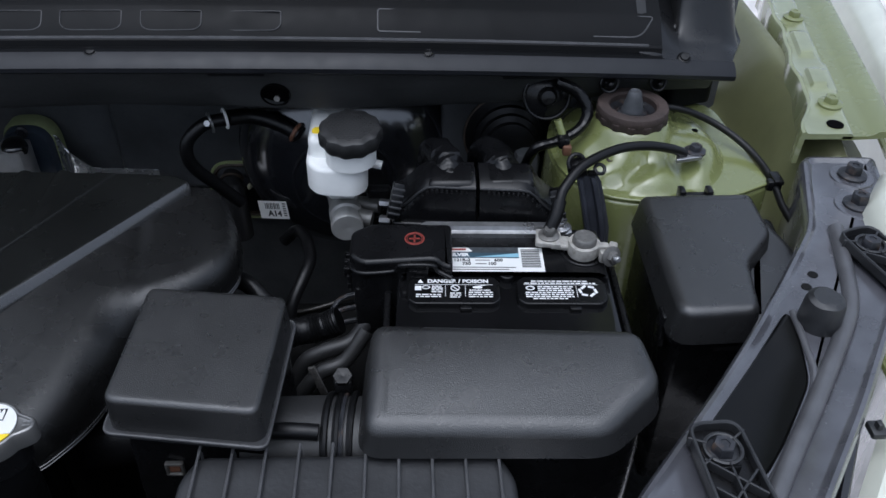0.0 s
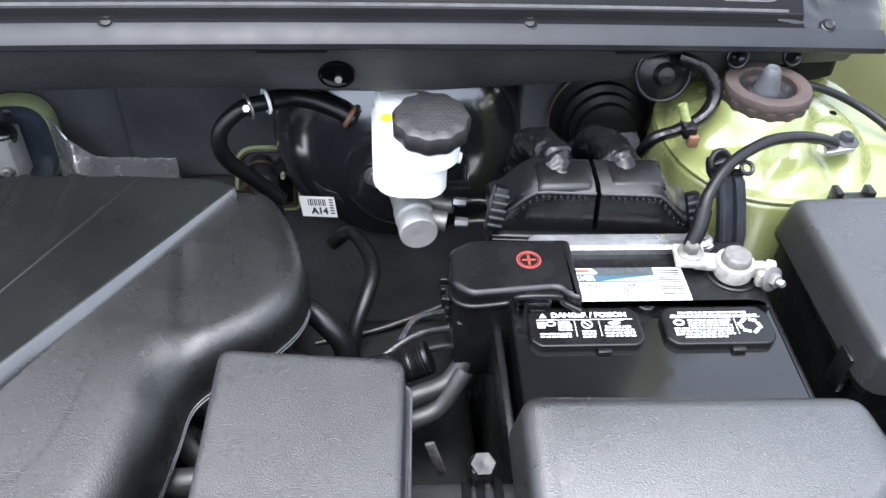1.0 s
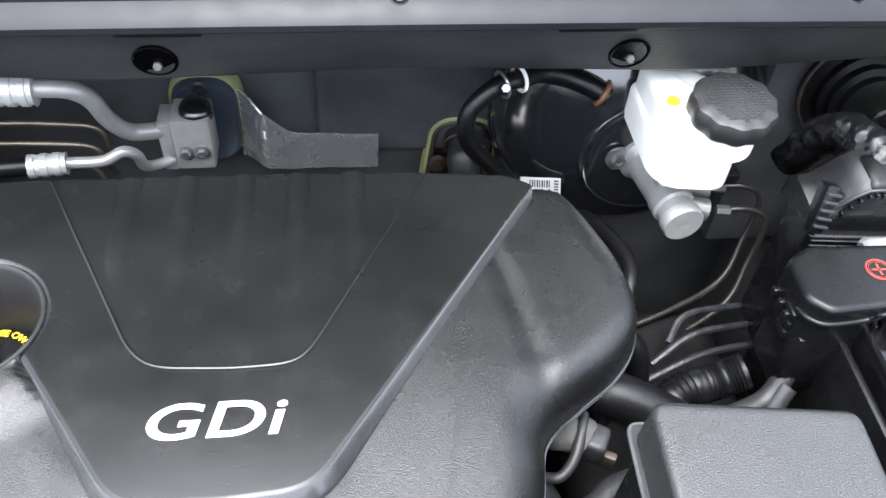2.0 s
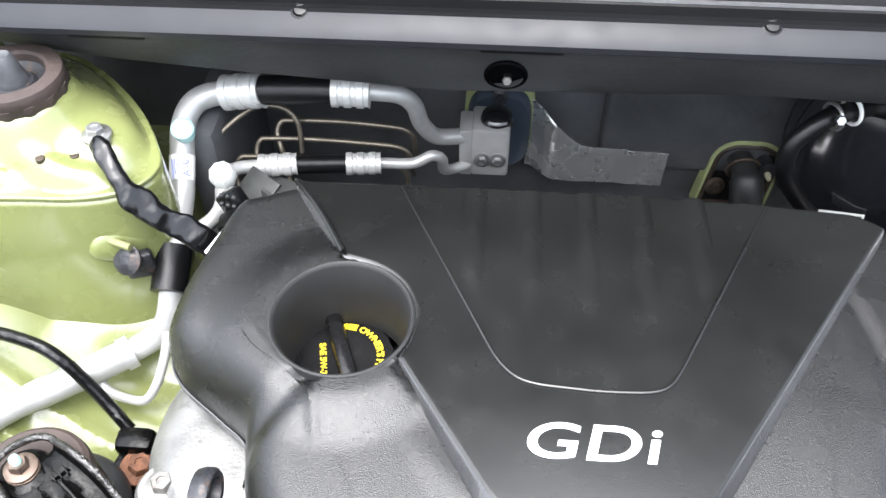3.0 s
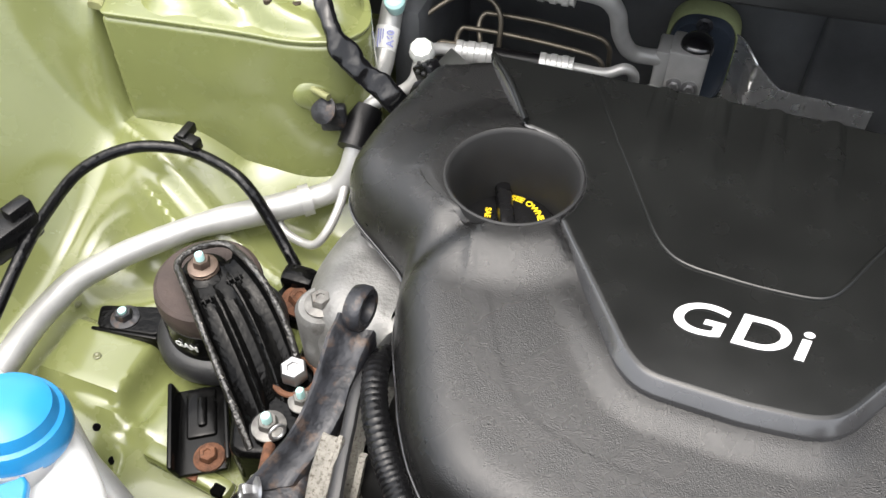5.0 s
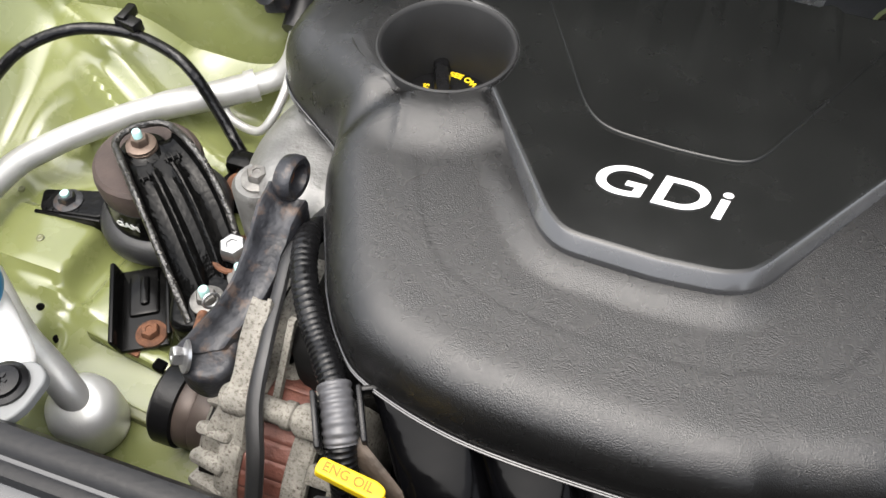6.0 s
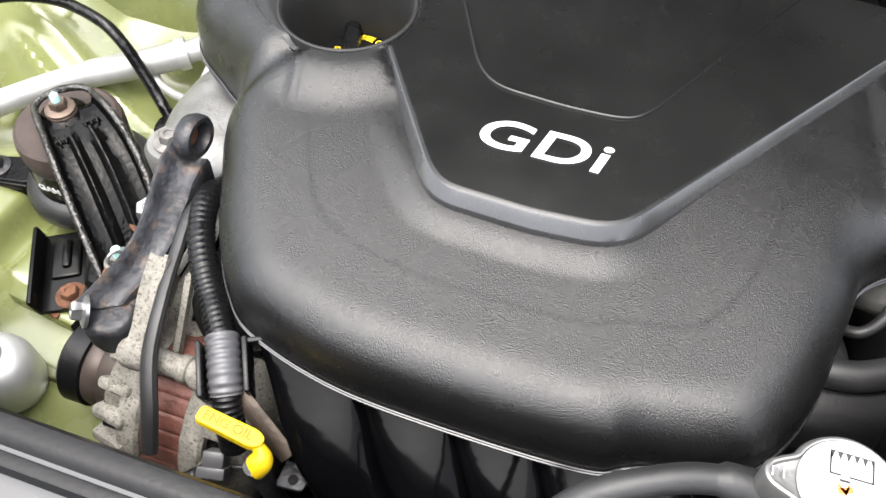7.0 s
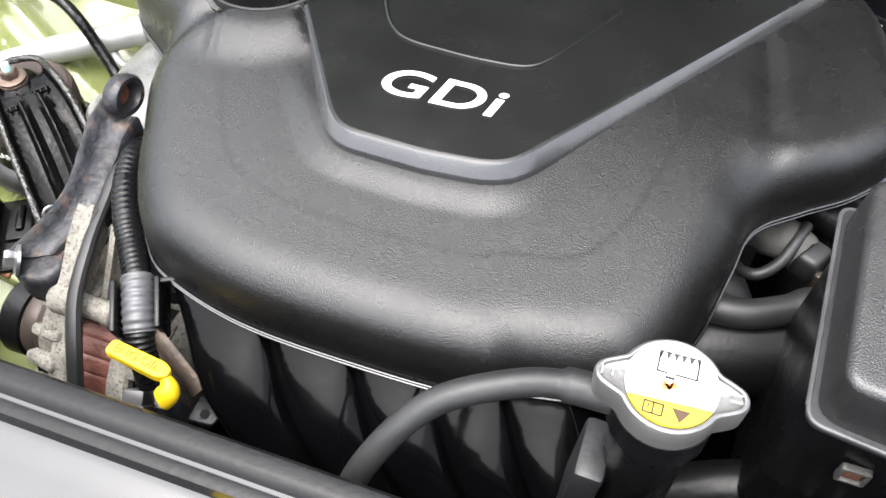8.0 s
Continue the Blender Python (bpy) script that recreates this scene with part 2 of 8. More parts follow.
def crumple(bm, amount, scale, seed=0.0):
    """Uneven folds: moves each vertex by smooth noise"""
    for v in bm.verts:
        v.co += noise.noise_vector(v.co * scale + Vector((seed, seed, seed))) * amount
    return bm


def loft(rings, cap=True, closed=True):
    bm = bmesh.new()
    vs = [[bm.verts.new(p) for p in ring] for ring in rings]
    k = len(rings[0])
    for a, b in zip(vs, vs[1:]):
        for i in range(k if closed else k - 1):
            j = (i + 1) % k
            bm.faces.new((a[i], a[j], b[j], b[i]))
    if cap and closed:
        bm.faces.new(vs[0][::-1])
        bm.faces.new(vs[-1])
    return bm


def fillet(pts, r, n=6):
    out, k = [], len(pts)
    for i in range(k):
        p, a, b = Vector(pts[i]).to_2d(), Vector(pts[i - 1]).to_2d(), Vector(pts[(i + 1) % k]).to_2d()
        ri = r[i] if isinstance(r, (list, tuple)) else r
        da, db = (a - p), (b - p)
        ca, cb = min(ri, da.length * 0.45), min(ri, db.length * 0.45)
        s, e = p + da.normalized() * ca, p + db.normalized() * cb
        for q in range(n + 1):
            t = q / n
            out.append((1 - t) ** 2 * s + 2 * t * (1 - t) * p + t * t * e)
    return out


def inset(pts, d):
    k, out = len(pts), []
    area = sum(pts[i - 1].x * pts[i].y - pts[i].x * pts[i - 1].y for i in range(k))
    sgn = 1 if area > 0 else -1
    for i in range(k):
        t = (pts[(i + 1) % k] - pts[i - 1]).normalized()
        out.append(pts[i] + sgn * d * Vector((-t.y, t.x)))
    return out


def lid(pts, z0, z1, corner=0.01, edge=0.006, draft=0.0, n=6, plane=None, steps=5):
    """A rounded block over a plan outline, edges rounded at its top. plane: function (x, y) added to the top's height"""
    f = plane or (lambda x, y: 0.0)
    base = fillet(pts, corner, n)
    rings = [[Vector((p.x, p.y, z0)) for p in inset(base, -draft)]]
    for s in range(steps + 1):
        a = s / steps * math.pi / 2
        q = inset(base, edge * (1 - math.cos(a)))
        rings.append([Vector((p.x, p.y, z1 - edge + edge * math.sin(a) + f(p.x, p.y))) for p in q])
    mid = sum(q, Vector((0, 0))) / len(q)
    rings.append([Vector((p.x, p.y, z1 + f(p.x, p.y))) for p in (mid + (p - mid) * 0.95 for p in q)])
    return loft(rings)


def smooth_path(pts, n=8):
    P = [Vector(p) for p in pts]
    P = [2 * P[0] - P[1]] + P + [2 * P[-1] - P[-2]]
    out = []
    for i in range(1, len(P) - 2):
        a, b, c, d = P[i - 1:i + 3]
        for q in range(n):
            t = q / n
            out.append(0.5 * ((2 * b) + (c - a) * t + (2 * a - 5 * b + 4 * c - d) * t * t + (3 * b - a - 3 * c + d) * t ** 3))
    return out + [P[-2]]


def tube(pts, r, n=8, sides=14, wave=None, flat=1.0, raw=False):
    """A pipe along points. r: number or function of the share of the way; wave: (count, height) rings along it"""
    path = [Vector(p) for p in pts] if raw else smooth_path(pts, n)
    k = len(path)
    rings = []
    t0 = (path[1] - path[0]).normalized()
    up = t0.orthogonal().normalized()
    for i, p in enumerate(path):
        t = (path[min(i + 1, k - 1)] - path[max(i - 1, 0)]).normalized()
        up = (up - t * up.dot(t)).normalized()
        side = t.cross(up)
        u = i / (k - 1)
        rr = r(u) if callable(r) else r
        if wave:
            rr *= 1 + wave[1] * math.sin(2 * math.pi * wave[0] * u)
        rings.append([p + rr * (math.cos(a) * up + math.sin(a) * flat * side) for a in (2 * math.pi * q / sides for q in range(sides))])
    return loft(rings)


def lathe(profile, m=Matrix(), sides=32, wobble=None, loop=False):
    """profile: (radius, height) pairs round the local z; loop: an open ring whose profile closes on itself"""
    rings = []
    for r, z in profile:
        rings.append([Vector((rr * math.cos(a), rr * math.sin(a), z)) for q in range(sides)
                      for a in (2 * math.pi * q / sides,) for rr in (max(r, 1e-5) * (wobble(a) if wobble else 1),)])
    bm = loft(rings + rings[:1], cap=False) if loop else loft(rings)
    bmesh.ops.remove_doubles(bm, verts=bm.verts[:], dist=1e-6)
    bm.transform(m)
    return bm


def axis(p, d):
    """A pose at p whose z points along d"""
    return Matrix.Translation(p) @ Vector(d).to_track_quat("Z", "Y").to_matrix().to_4x4()


def ring(R, r, m=Matrix(), sides=36, k=10):
    bm = bmesh.new()
    vs = [[bm.verts.new(((R + r * math.cos(b)) * math.cos(a), (R + r * math.cos(b)) * math.sin(a), r * math.sin(b)))
           for b in (2 * math.pi * j / k for j in range(k))] for a in (2 * math.pi * i / sides for i in range(sides))]
    for i in range(sides):
        for j in range(k):
            bm.faces.new((vs[i][j], vs[(i + 1) % sides][j], vs[(i + 1) % sides][(j + 1) % k], vs[i][(j + 1) % k]))
    bm.transform(m)
    return bm


def hexbolt(name, p, d, r, parent, material=STEEL, washer=True, stud=None, label="", h=None):
    """A hexagon head with flange at p along d, as one part"""
    h = h or r * 1.1
    m = axis(p, d)
    six = lathe([(r * 0.98, 0), (r, h * 0.15), (r, h * 0.8), (r * 0.86, h), (r * 0.45, h), (r * 0.4, h * 0.9)], m, 6)
    bits = [six]
    if washer:
        bits.append(lathe([(r * 1.65, -h * 0.12), (r * 1.65, h * 0.12), (r * 1.2, h * 0.28)], m, 24))
    ob = part(name, merge(*bits), material, parent, label)
    if stud:
        part("stud", lathe([(r * 0.5, h * 0.8), (r * 0.5, h + stud * 0.85), (r * 0.4, h + stud)], m, 14), CYAN, ob, "pale paint marked stud end")
    return ob


def text(name, s, size, m, material, parent, shear=0.0, weight=0.0, widen=1.0, depth=0.0002, spacing=1.0, curve=None):
    cu = bpy.data.curves.new(name, "FONT")
    cu.body, cu.size, cu.shear, cu.offset, cu.extrude = s, size, shear, weight, depth
    cu.align_x, cu.align_y, cu.space_character = "CENTER", "CENTER", spacing
    ob = bpy.data.objects.new(name, cu)
    scene.collection.objects.link(ob)
    me = bpy.data.meshes.new_from_object(ob.evaluated_get(bpy.context.evaluated_depsgraph_get()))
    bpy.data.objects.remove(ob)
    me.transform(Matrix.Diagonal((widen, 1, 1, 1)))
    if curve:
        for v in me.vertices:
            a = v.co.x / curve
            rr = curve + v.co.y
            v.co.x, v.co.y = rr * math.sin(a), rr * math.cos(a) - curve
    me.transform(m)
    me.materials.clear()
    me.materials.append(material)
    made = new(name, me)
    made.parent = parent
    made.matrix_parent_inverse = Matrix.Translation(-BASE.get(parent.name, Vector((0, 0, 0))))
    return made


def bars(name, rows, m, material, parent, h=0.0012):
    """Plain bars for small print: rows of (x0, x1, y)"""
    bits = [box((x1 - x0, h, 0.0002), m @ Matrix.Translation(((x0 + x1) / 2, y, 0)), 0) for x0, x1, y in rows]
    return [part(name, bit, material, parent, smooth=False) for bit in bits]


def words(x0, x1, *ys):
    """Rows of word-like bars between x0 and x1 at the heights ys"""
    rows = []
    for k, y in enumerate(ys):
        x, q = x0, k
        while x < x1 - 0.0010:
            w = (0.0042, 0.0026, 0.0058, 0.0034, 0.0020)[q % 5]
            rows.append((x, min(x1, x + w), y))
            x, q = x + w + 0.0009, q + 2
    return rows


def smoothstep(a, b, x):
    t = min(1.0, max(0.0, (x - a) / (b - a)))
    return t * t * (3 - 2 * t)


def bump2(x, y, cx, cy, rx, ry, h):
    d = ((x - cx) / rx) ** 2 + ((y - cy) / ry) ** 2
    return h * math.exp(-d)


def sheet(x0, x1, y0, y1, nx, ny, f, thick=0.004):
    """A pressed sheet over a plan rectangle; f gives its height"""
    bm = bmesh.new()
    grids = []
    rows = [[(x0 + ((x1(y) if callable(x1) else x1) - x0) * i / nx, y) for i in range(nx + 1)] for y in (y0 + (y1 - y0) * j / ny for j in range(ny + 1))]
    for drop in (0.0, thick):
        grids.append([[bm.verts.new((x, y, f(x, y) - drop)) for x, y in row] for row in rows])
    top, low = grids
    for j in range(ny):
        for i in range(nx):
            bm.faces.new((top[j][i], top[j][i + 1], top[j + 1][i + 1], top[j + 1][i]))
            bm.faces.new((low[j][i], low[j + 1][i], low[j + 1][i + 1], low[j][i + 1]))
    for j in range(ny):
        for i in (0, nx):
            bm.faces.new((top[j][i], top[j + 1][i], low[j + 1][i], low[j][i]))
    for i in range(nx):
        for j in (0, ny):
            bm.faces.new((top[j][i], top[j][i + 1], low[j][i + 1], low[j][i]))
    return bm


# ---- the setting: ground, body shell, firewall, cowl ----
MID = -0.325          # the car's middle line
UP = (0, 0, 1)
HOOD_ANGLE = 86       # how far the hood is opened

solo("ground", box((400, 400, 0.2), Matrix.Translation((0, 0, -0.1)), 0), GROUND, "pale gravelly concrete ground beside the car", "ground", "structure")
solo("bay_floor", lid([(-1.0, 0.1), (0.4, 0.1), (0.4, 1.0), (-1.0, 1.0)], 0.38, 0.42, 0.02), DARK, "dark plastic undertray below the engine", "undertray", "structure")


def firewall():
    t = thing("firewall", (MID, 0.95, 0.6), "black insulated firewall behind the engine", "firewall", kind="structure")
    part("bulkhead", box((1.36, 0.03, 0.65), Matrix.Translation((MID, 0.955, 0.74)), 0.004), FELT, t)
    # pressed forms on the insulation
    part("raised_field", lid([(-0.40, 0), (-0.17, 0), (-0.17, 0.17), (-0.40, 0.17)], 0, 0.012, 0.03, 0.008), FELT, t).matrix_basis = \
        Matrix.Translation((0.0, 0.939, 0.78)) @ Matrix.Rotation(radians(90), 4, "X")
    part("pressed_frame", merge(*[tube([Vector((x, 0.936, z)) for x, z in fillet([(-0.31, 0.86), (-0.26, 0.86), (-0.235, 0.955), (-0.275, 0.955)], 0.012)] +
         [Vector((-0.30, 0.936, 0.86))], 0.003, 2, 8, raw=True)]), FELT, t)
    part("side_return", box((0.03, 0.20, 0.5), Matrix.Translation((-0.745, 0.90, 0.66)), 0.01), FELT, t)
    part("side_return", box((0.03, 0.20, 0.5), Matrix.Translation((0.10, 0.90, 0.66)), 0.01), FELT, t)
    return t


firewall()


def cowl_line(x):
    u = (x - MID) / 0.635
    return 0.757 + 0.05 * u * u, 1.042 - 0.036 * u * u


def sweep(profile, x0, x1, n=48):
    """A strip along the cowl's bow; profile: (dy, dz) from the seal's line, or a function of x that gives it"""
    rings = []
    for i in range(n + 1):
        x = x0 + (x1 - x0) * i / n
        y, z = cowl_line(x)
        rings.append([Vector((x, y + a, z + b)) for a, b in (profile(x) if callable(profile) else profile)])
    return loft(rings)


def wall_profile(x):
    """The front wall hangs lower beside the middle and rises towards the towers"""
    low = float(np.interp(abs(x - MID) / 0.635, (0, 0.34, 0.6, 0.75, 0.9, 1.0), (-0.056, -0.063, -0.053, -0.046, -0.034, -0.030)))
    return [(0.006, -0.004), (0.012, low * 0.45), (0.018, low + 0.005), (0.024, low), (0.060, low), (0.20, low + 0.016),
            (0.20, low + 0.021), (0.060, low + 0.008), (0.028, low + 0.008), (0.020, low * 0.45), (0.014, 0.0)]


def cowl():
    t = thing("windshield_cowl", (MID, 0.80, 0.98), "matt black plastic windshield cowl with vent recesses and rubber lip", "cowl")
    x0, x1 = -0.965, 0.315
    part("front_wall", sweep(wall_profile, x0, x1 - 0.02), FLAP, t, "black cowl front wall")
    part("rubber_seal", sweep([(-0.010, -0.004), (-0.011, 0.001), (-0.006, 0.006), (0.004, 0.011), (0.009, 0.009), (0.006, 0.002), (0.0, -0.004), (-0.006, -0.007)], x0, x1 - 0.004), SEAL, t, "grey rubber edge seal")
    part("shelf", sweep([(0.002, 0.006), (0.005, 0.0135), (0.009, 0.0140), (0.0100, 0.0200), (0.0125, 0.0218), (0.0150, 0.0215), (0.014, 0.016), (0.012, 0.004)], x0, x1 - 0.085), COWL, t)
    part("grille_panel", sweep([(0.0125, 0.0205), (0.0150, 0.0240), (0.035, 0.0430), (0.039, 0.0445), (0.10, 0.085), (0.30, 0.15), (0.30, 0.14), (0.10, 0.075), (0.039, 0.036), (0.016, 0.016)], x0, x1 - 0.085), COWL, t)
    for k in range(11):
        cx = -0.335 + 0.0755 * (k - 8)
        if cx < -0.93:
            continue
        y, z = cowl_line(cx)
        m = Matrix.Translation((cx, y + 0.0250, z + 0.0335)) @ Matrix.Rotation(radians(43.5), 4, "X")
        slot_outline(t, m, 0.0585, 0.0205)
    loop = []
    for x, v in fillet([(-0.062, 0.0), (0.207, 0.0), (0.222, 0.0225), (-0.062, 0.0225)], [0.003, 0.012, 0.004, 0.003], 6):
        y, z = cowl_line(x)
        loop.append(Vector((x, y + 0.0180 + 0.78 * v, z + 0.0275 + 0.68 * v)))
    part("vent_outline", tube(loop + loop[:1], 0.0009, 1, 6, raw=True), RIB, t, "long raised vent outline")
    part("shelf_edge", sweep([(0.0112, 0.0212), (0.0118, 0.0226), (0.0134, 0.0230), (0.0146, 0.0222), (0.0130, 0.0206)], x0, 0.215), RIB, t, "lighter edge of the shelf")
    # flared end of the cowl beside the fender

    def end_z(x, y):
        ly, lz = cowl_line(x)
        d = y - ly
        flat = float(np.interp(d, (-0.02, 0.005, 0.02, 0.05, 0.10, 0.20), (-0.004, 0.0085, 0.0150, 0.024, 0.050, 0.08)))
        slope = float(np.interp(d, (-0.02, 0.012, 0.0150, 0.039, 0.10, 0.20), (-0.004, 0.0180, 0.0235, 0.0445, 0.085, 0.118)))
        k = smoothstep(0.215, 0.262, x)
        z = lz + slope * (1 - k) + flat * k
        u = max(0.0, 1 - ((x - 0.290) / 0.036) ** 2) ** 0.5
        z += 0.075 * u * smoothstep(0.028, 0.090, d) + 0.003 * u * smoothstep(0.0, 0.05, d)
        return z - 0.010 * smoothstep(0.300, 0.345, x) * smoothstep(0.10, 0.06, d)
    part("end_cap", sheet(0.205, lambda y: float(np.interp(y, (0.80, 0.818, 0.859, 0.88, 0.98), (0.308, 0.312, 0.333, 0.329, 0.333))), 0.800, 0.98, 60, 80, end_z, 0.005), mat("satin black end cap plastic", (0.0075, 0.0078, 0.0085), 0.30, grain=(900, 0.0001, "noise"), vary=0.3, vary_scale=12, rough_vary=0.06, spec=0.45), t, "flared cowl end cap")
    part("end_wall", lid([(0.262, 0.850), (0.318, 0.865), (0.325, 0.98), (0.262, 0.98)], 0.94, 1.022, 0.012, 0.004), COWL, t)
    for sx, dy, dz in ((-0.013, 0.0045, 0.0125), (-0.335, 0.0045, 0.0125), (-0.637, 0.0045, 0.0125), (0.255, 0.006, 0.014)):
        y, z = cowl_line(sx)
        m = axis((sx, y + dy, z + dz), (0, -0.45, 0.90))
        part("push_pin", merge(lathe([(0.0068, -0.004), (0.0068, -0.0012), (0.0054, -0.0006), (0.0042, -0.0012), (0.0040, 0.0), (0, 0.0002)], m, 20)), SHELL_DARK, t, "black plastic push pin")
    for sx in (-0.167, -0.499):
        y, z = cowl_line(sx)
        m = axis((sx, y + 0.0145, z - 0.0405), (0, -1, -0.30))
        part("access_hole", merge(ring(0.0140, 0.0015, m, 36, 8), lathe([(0.0140, -0.001), (0.0140, 0.0006), (0.012, 0.0004), (0.001, 0.0008)], m, 36)), RUNNER, t, "round recess with a nut")
        hexbolt("nut", m @ Vector((0.001, -0.004, 0.001)), (0, -1, 0.3), 0.0034, t, STEEL_DULL, False)
    for sx, sz, r in ((0.112, -0.046, 0.024), (0.178, -0.03, 0.009), (0.232, -0.028, 0.008)):
        y, z = cowl_line(sx)
        m = axis((sx, y + 0.008, z + sz + 0.01), (0, -1, 0.3))
        part("grommet", merge(ring(r, 0.0018, m, 28, 8), lathe([(r, -0.002), (r * 0.9, 0.001), (r * 0.45, 0.004), (r * 0.3, 0.009), (0.0005, 0.010)], m, 24)), PLASTIC, t, "black rubber grommet")
    for k in range(4):
        sx = -0.78 + 0.29 * k
        y, z = cowl_line(sx)
        part("seal_clip", box((0.055, 0.004, 0.005), Matrix.Translation((sx, y - 0.001, z - 0.009)), 0.0012), COWL, t)
    return t


def slot_outline(t, m, w, h):
    """Thin raised edge round a vent recess"""
    pts = fillet([(-w / 2, h / 2), (-w / 2, -h / 2), (w / 2, -h / 2), (w / 2, h / 2)], [0.002, 0.014, 0.014, 0.002])
    row = lambda d, z: [m @ Vector((p.x, p.y, z)) for p in inset(pts, d)]
    part("vent_edge", loft([row(0, -0.002), row(0.0002, 0.0006), row(0.0008, 0.0008), row(0.0012, -0.002)], cap=False), RIB, t)


cowl()


def tower(sign, cx, cy, shape):
    """Strut tower; sign: +1 where the outer side lies to +x"""
    t = thing("strut_tower", (cx, cy, 0.70), "olive green painted strut tower with brown rubber top mount", "strut tower", "strut towers")
    deck = [(cx + sign * dx, cy + dy) for dx, dy in shape]
    part("tower_body", lid(deck, 0.60, 0.930, [0.006] + [0.03] * (len(deck) - 1), 0.004, 0.010), GREEN, t)
    part("deck", lid(deck, 0.930, 0.9355, [0.006] + [0.03] * (len(deck) - 1), 0.0015, -0.0022), GREEN, t, "tower deck with folded edge")
    flat = fillet(deck, [0.006] + [0.03] * (len(deck) - 1), 6)

    def reach(a):
        """How far the deck goes from the mount in the direction a"""
        d = Vector((math.cos(a), math.sin(a)))
        best = 0.2
        for p, q in zip(flat, flat[1:] + flat[:1]):
            e, w = q - p, p - Vector((cx, cy))
            den = d.x * e.y - d.y * e.x
            if abs(den) > 1e-9:
                s, u = (w.x * e.y - w.y * e.x) / den, (w.x * d.y - w.y * d.x) / den
                if s > 0 and -0.01 <= u <= 1.01:
                    best = min(best, s)
        return best
    reaches = [min(0.104, reach(2 * math.pi * q / 96) - 0.005) for q in range(96)]
    reaches = [sum(reaches[(q + w) % 96] for w in range(-3, 4)) / 7 for q in range(96)]
    rings = []
    for r, z in ((1.0, 0.9345), (0.97, 0.9362), (0.94, 0.9395), (0.905, 0.9440), (0.86, 0.9478), (0.80, 0.9505), (0.72, 0.9525), (0.64, 0.9542), (0.56, 0.9565), (0.49, 0.9600), (0.44, 0.9650), (0.40, 0.972), (0.36, 0.9755), (0.30, 0.976), (0.01, 0.975)):
        row = []
        for q in range(96):
            a = 2 * math.pi * q / 96
            wob = smoothstep(0.45, 0.58, r) * smoothstep(0.99, 0.90, r)
            swirl = a + 0.9 * (r - 0.62) * sign
            dip = wob * sum(d * math.exp(-((swirl - c + math.pi) % (2 * math.pi) - math.pi) ** 2 / w ** 2)
                            for c, d, w in ((-math.pi / 2 + 0.75 * sign, 0.0105, 0.22), (-math.pi / 2 - 0.05 * sign, 0.0085, 0.22), (-math.pi / 2 - 0.85 * sign, 0.006, 0.20), (math.pi / 2, 0.005, 0.3)))
            R = 0.098 * r + (reaches[q] - 0.098) * r * smoothstep(0.42, 0.85, r)
            row.append(Vector((cx + R * math.cos(a), cy + R * math.sin(a), z - dip)))
        rings.append(row)
    part("tower_dome", loft(rings), GREEN, t)
    at = Matrix.Translation((cx, cy, 0))
    part("mount_ring", lathe([(0.0350, 0.978), (0.0366, 0.980), (0.0370, 0.987), (0.0360, 0.9895), (0.0340, 0.9902), (0.0262, 0.9902), (0.0242, 0.9885), (0.0238, 0.976)], at, 84, None, True), RUBBER_BROWN, t, "aged brown rubber mount ring")
    part("mount_skirt", lathe([(0.030, 0.972), (0.0345, 0.9725), (0.0362, 0.975), (0.0364, 0.9815), (0.030, 0.982)], at, 112, lambda a: 1 + 0.035 * smoothstep(-0.2, 0.5, math.cos(14 * a)), True), RUBBER_BROWN, t, "toothed rubber skirt")
    part("mount_cup", lathe([(0.0245, 0.974), (0.0235, 0.983), (0.0195, 0.980), (0.0165, 0.9795), (0.0140, 0.982), (0.0, 0.983)], at, 40), IRON_WORN, t, "dark strut mount cup")
    part("stud_cap", lathe([(0.0112, 0.979), (0.0114, 0.984), (0.0106, 0.9855), (0.0100, 0.989), (0.0080, 0.998), (0.0066, 1.0035), (0.0052, 1.0050), (0.0034, 1.0040), (0, 1.0040)], at, 24), mat("dusty grey rubber cap", (0.050, 0.053, 0.058), 0.6, vary=0.25, vary_scale=120), t, "grey rubber stud cap")
    for a, rr in ((math.pi / 2 - 1.45 * sign, 0.075), (-math.pi / 2 - 0.53 * sign, 0.0575), (-math.pi / 2 - 0.89 * sign, 0.0625)):
        x, y = cx + rr * math.cos(a), cy + rr * math.sin(a)
        z = min((p for row in rings for p in row), key=lambda p: (p.x - x) ** 2 + (p.y - y) ** 2).z
        part("drain_hole", lathe([(0.0034, -0.003), (0.0034, 0.0004), (0.0029, 0.0008), (0.0025, 0.0003), (0, 0.0003)], Matrix.Translation((x, y, z)), 20), BROWN_PLATE if rr < 0.07 else HOLE, t, "small drain hole")
    return t


tower_r = tower(-1, -0.853, 0.767, ((0.107, -0.084), (0.050, -0.078), (-0.010, -0.072), (-0.058, -0.071), (-0.092, -0.060), (-0.107, -0.036), (-0.101, -0.014), (-0.073, 0.032), (-0.033, 0.074), (0.009, 0.104), (0.175, 0.114), (0.160, 0.064)))
tower_l = tower(1, 0.199, 0.770, ((0.135, -0.066), (0.085, -0.092), (0.0, -0.098), (-0.048, -0.084), (-0.078, -0.038), (-0.084, 0.030), (-0.060, 0.090), (0.01, 0.115), (0.12, 0.10)))
# captive stud on the tower's side
part("pressed_bulge", lathe([(0.026 * math.sin(q * math.pi / 12), 0.0065 * math.cos(q * math.pi / 12)) for q in range(13)], pose(-0.778, 0.7045, 0.884, 82, 0, 30) @ Matrix.Diagonal((1.0, 0.62, 1, 1)), 28), GREEN, tower_r, "pressed bulge in the tower wall")
